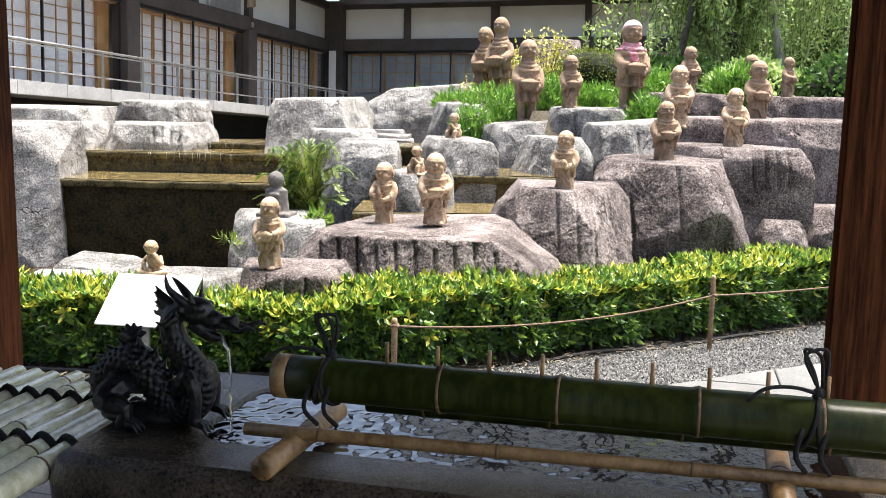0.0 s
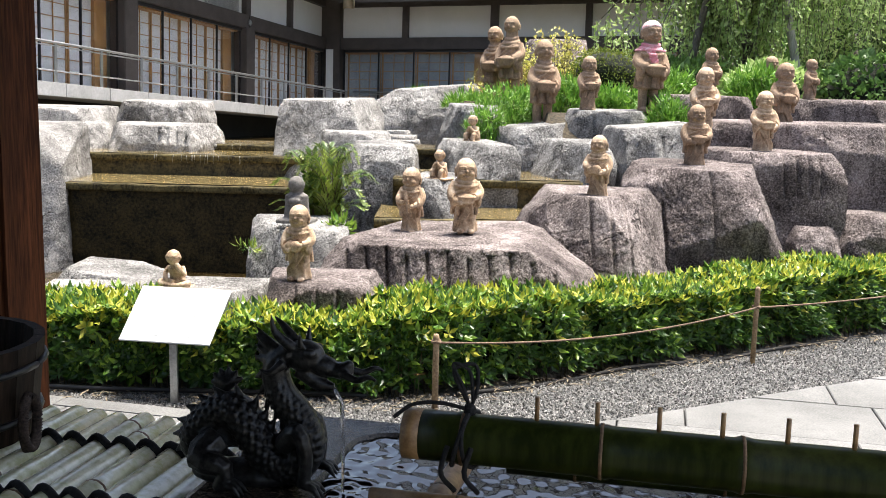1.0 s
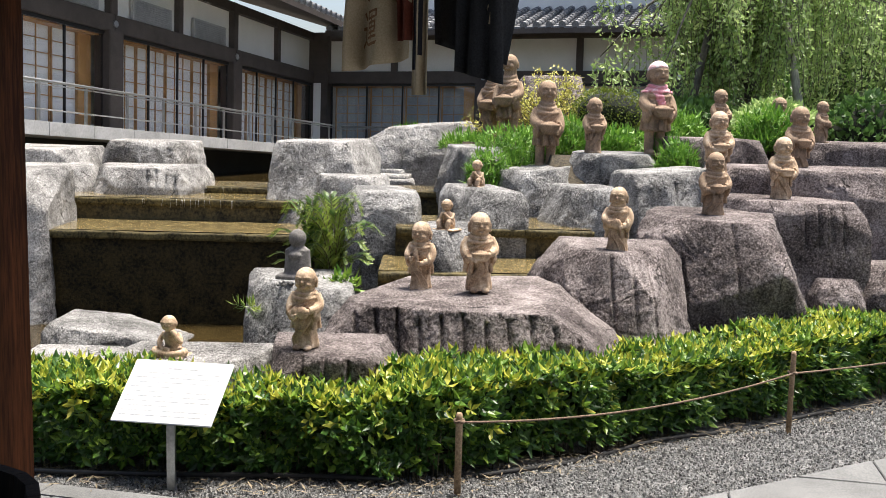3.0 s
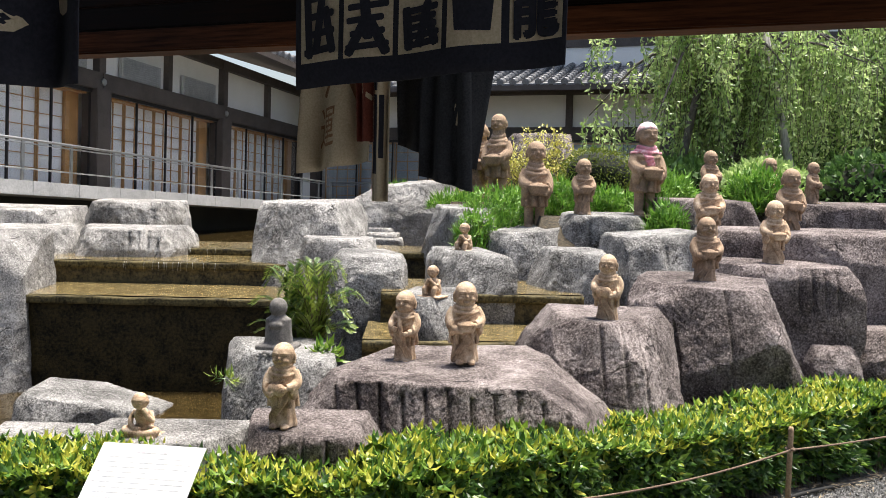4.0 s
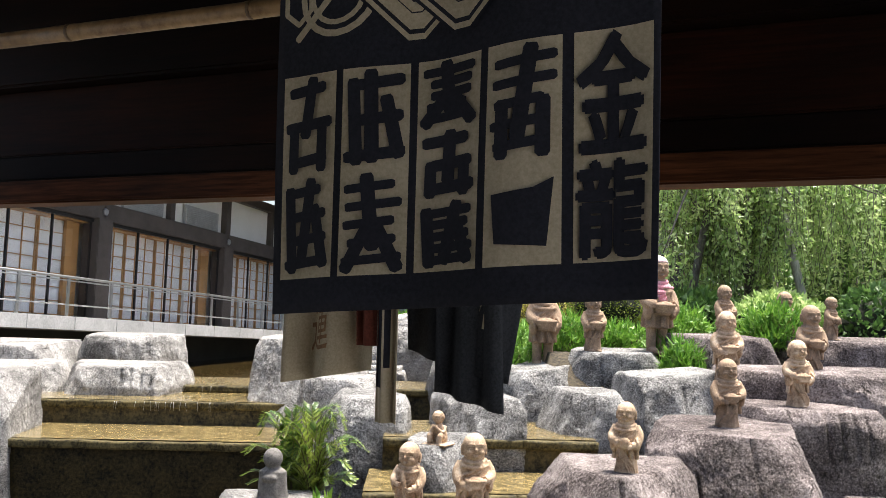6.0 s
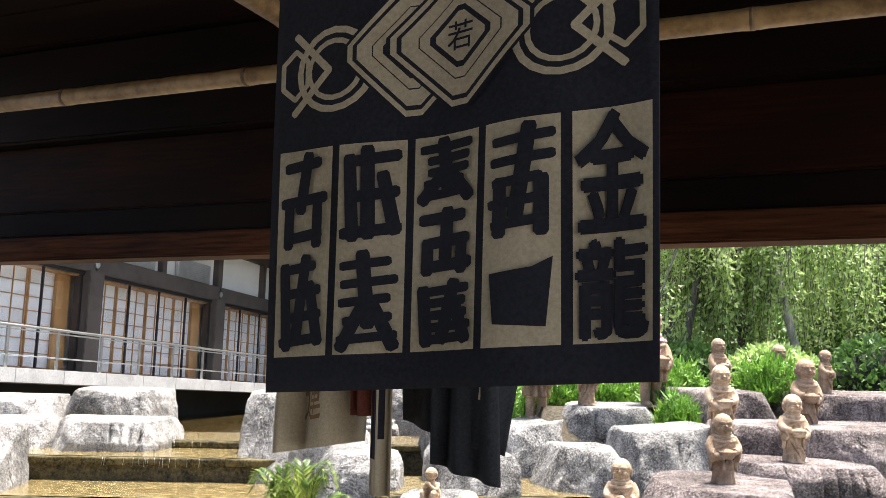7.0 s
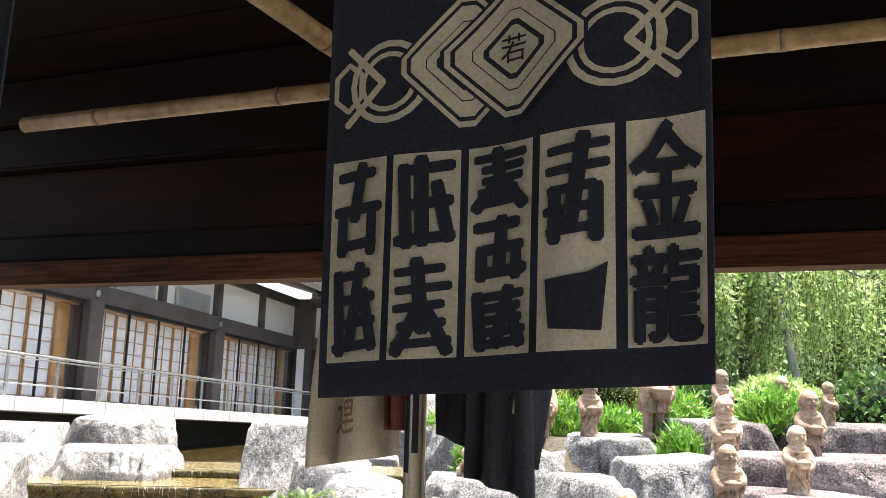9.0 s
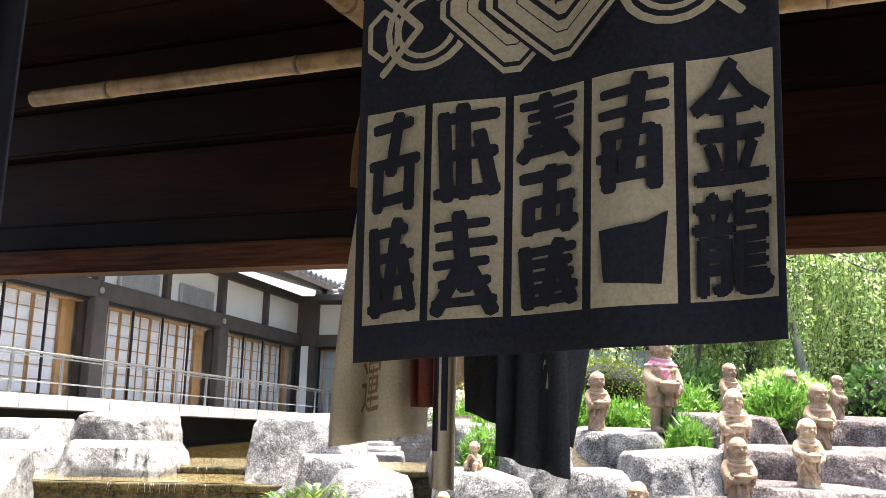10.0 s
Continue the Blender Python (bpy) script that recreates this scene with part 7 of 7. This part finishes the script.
WATER_JET = bpy.data.materials.new("clear_stream")
WATER_JET.use_nodes = True
WATER_JET.node_tree.nodes["Principled BSDF"].inputs["Transmission Weight"].default_value = 0.85
WATER_JET.node_tree.nodes["Principled BSDF"].inputs["Roughness"].default_value = 0.05
WATER_JET.node_tree.nodes["Principled BSDF"].inputs["IOR"].default_value = 1.33
dragon()


def dipper_rest():
    """Bamboo laid over the basin: a thick green pipe with pegs, a dark one under it, a slim rail before it, and short cross pieces, tied with black rope."""
    t = thing("dipper_rest", "green bamboo dipper rest tied with black rope across the basin", "dipper rest")
    d = Vector((1, -0.215, 0)).normalized()
    n = Vector((-d.y, d.x, 0))
    a = Vector((-0.322, 1.90, 1.0))
    p = bamboo((a, a + d * 1.5), 0.0455, BAMBOO_GREEN, "thick_pole", t, 0.24, sides=24)
    cut = bmesh.new()
    add_tube(cut, [a - d * 0.002, a + d * 0.03], 0.0461, 24)
    part("cut_end", cut, BAMBOO_TAN, p)
    for k in range(11):
        q = a + d * (0.235 + 0.105 * k) + Vector((0, 0, 0.038))
        part("peg", tube([q, q + Vector((0, 0, 0.05))], 0.0042, 6), BAMBOO_TAN, p)
    b = a + d * 0.18 + n * 0.05 + Vector((0, 0, -0.055))
    bamboo((b, b + d * 1.3), 0.022, BAMBOO_GREEN, "under_pole", t, 0.28)
    c = Vector((-0.385, 1.865, 0.895))
    bamboo((c, c + Vector((1, -0.19, 0)).normalized() * 1.55), 0.0135, BAMBOO_TAN, "slim_rail", t, 0.36)
    for u in (0.0, 0.95):
        e = Vector((-0.318, 1.705, 0.872)) + d * u
        bamboo((e, e + Vector((0.10, 0.36, 0.0))), 0.024, BAMBOO_TAN, "cross_piece", t, 0.5, hollow=True)
    for u, seed in ((0.115, 1), (1.06, 2)):
        r = random.Random(seed)
        o = a + d * u
        rope = bmesh.new()
        for k in range(2):
            ring = [o + d * (0.022 * k - 0.014 + 0.014 * math.sin(x + 2 * k)) + 0.0495 * (math.cos(x) * n + math.sin(x) * Vector((0, 0, 1))) for x in (6.283 * i / 20 for i in range(21))]
            add_tube(rope, ring, 0.0046, 6)
        part("binding", rope, ROPE_BLACK, t)
        knot = bmesh.new()
        add_ball(knot, o + Vector((0, 0, 0.053)), (0.012, 0.012, 0.014), 10, 8)
        part("knot", knot, ROPE_BLACK, t)
        top = o + Vector((0, 0, 0.053))
        for s in (-1, 1):
            loop = curve_points([top, top + Vector((s * 0.012, 0, 0.04)), top + Vector((-0.012 + s * 0.020, 0, 0.083)), top + Vector((-0.016 - s * 0.014, 0, 0.072)), top + Vector((-s * 0.006, 0, 0.018))], 20)
            part("loop", tube(loop, 0.0036, 6), ROPE_BLACK, t)
        tail = curve_points([top, top + Vector((-0.05, -0.01, 0.015)), top + Vector((-0.10, -0.01, 0.012)), top + Vector((-0.135, -0.012, -0.012))], 14)
        part("tail", tube(tail, 0.004, 6), ROPE_BLACK, t)
        for s in (-0.03, 0.012):
            down = curve_points([o + d * s - n * 0.044, o + d * (s - 0.01) - n * 0.05 + Vector((0, 0, -0.05)), o + d * (s + 0.012) - n * 0.03 + Vector((0, 0, -0.088))], 8)
            part("tail", tube(down, 0.005, 6), ROPE_BLACK, t)


dipper_rest()


def bamboo_grate():
    """A rack of pale green canes beside the basin, lashed with black rope on two bearers and four legs."""
    t = thing("bamboo_grate", "rack of pale green bamboo canes lashed with black rope", "bamboo rack")
    d = Vector((0.22, 0.975, 0)).normalized()
    n = Vector((-d.y, d.x, 0))
    o = Vector((-0.865, 1.62, 0.80))
    for k in range(11):
        s = o + n * (0.061 * k)
        bamboo((s - d * 0.35, s + d * (0.80 + 0.01 * (k % 3))), 0.0285, BAMBOO_PALE, "cane", t, 0.42 + 0.03 * (k % 4), sides=14)
    for u in (0.34, 0.62):
        for k in range(11):
            c = o + n * (0.061 * k) + d * u
            ring = []
            for i in range(15):
                x = 6.283 * i / 14
                ring.append(c + d * (0.010 * math.sin(2 * x)) + 0.033 * (math.cos(x) * n + math.sin(x) * Vector((0, 0, 1))))
            part("lashing", tube(ring, 0.009, 6), ROPE_BLACK, t)
    for u in (-0.2, 0.5):
        c = o + d * u + Vector((0, 0, -0.055))
        part("bearer", tube([c - n * 0.03, c + n * 0.66], 0.026, 10), BAMBOO_GREEN, t)
        for v in (0.02, 0.60):
            e = c + n * v
            part("leg", tube([(e.x, e.y, 0.0), (e.x, e.y, e.z)], 0.03, 10), BAMBOO_GREEN, t)


bamboo_grate()


ROPE_DARK = material("dark_braided_rope", (0.02, 0.013, 0.009), (0.09, 0.06, 0.045), 30, 0.9, bump=0.8, fine=160, dist=0.004)


def tub():
    """A blackened stave tub standing on the rack, with hoops."""
    t = thing("wooden_tub", "blackened wooden stave tub standing on the bamboo rack", "tub", pose(-1.41, 2.30, 0.832))
    n, r0, r1, h = 22, 0.225, 0.25, 0.215
    for k in range(n):
        a0, a1 = 6.283 * k / n, 6.283 * (k + 0.985) / n
        bm = bmesh.new()
        vs = []
        for z, ro in ((0.0, r0), (h, r1)):
            for a, q in ((a0, ro), (a1, ro), (a1, ro - 0.024), (a0, ro - 0.024)):
                vs.append(bm.verts.new((q * math.cos(a), q * math.sin(a), z)))
        for f in ((0, 1, 5, 4), (1, 2, 6, 5), (2, 3, 7, 6), (3, 0, 4, 7), (4, 5, 6, 7), (3, 2, 1, 0)):
            bm.faces.new([vs[i] for i in f])
        part("stave", bm, TUB_WOOD, t)
    part("bottom", tube([(0, 0, 0.02), (0, 0, 0.04)], r0 - 0.02, 22), TUB_WOOD, t)
    for z in (0.05, 0.165):
        q = r0 + (r1 - r0) * z / h + 0.003
        part("hoop", tube([(q * math.cos(a), q * math.sin(a), z) for a in (6.283 * i / 32 for i in range(33))], 0.008, 6), ALUMINIUM, t)
    for s in range(3):
        pts = []
        for i in range(60):
            a = 6.283 * i / 59
            w = 2.1 * i + 2.1 * s
            pts.append((0.232 + 0.028 + 0.006 * math.cos(w), -0.075 + 0.036 * math.cos(a), 0.055 + (0.058 + 0.006 * math.sin(w)) * math.sin(a)))
        part("rope_handle", tube(pts, 0.008, 6), ROPE_DARK, t, "dark braided rope handle")


tub()
paving()
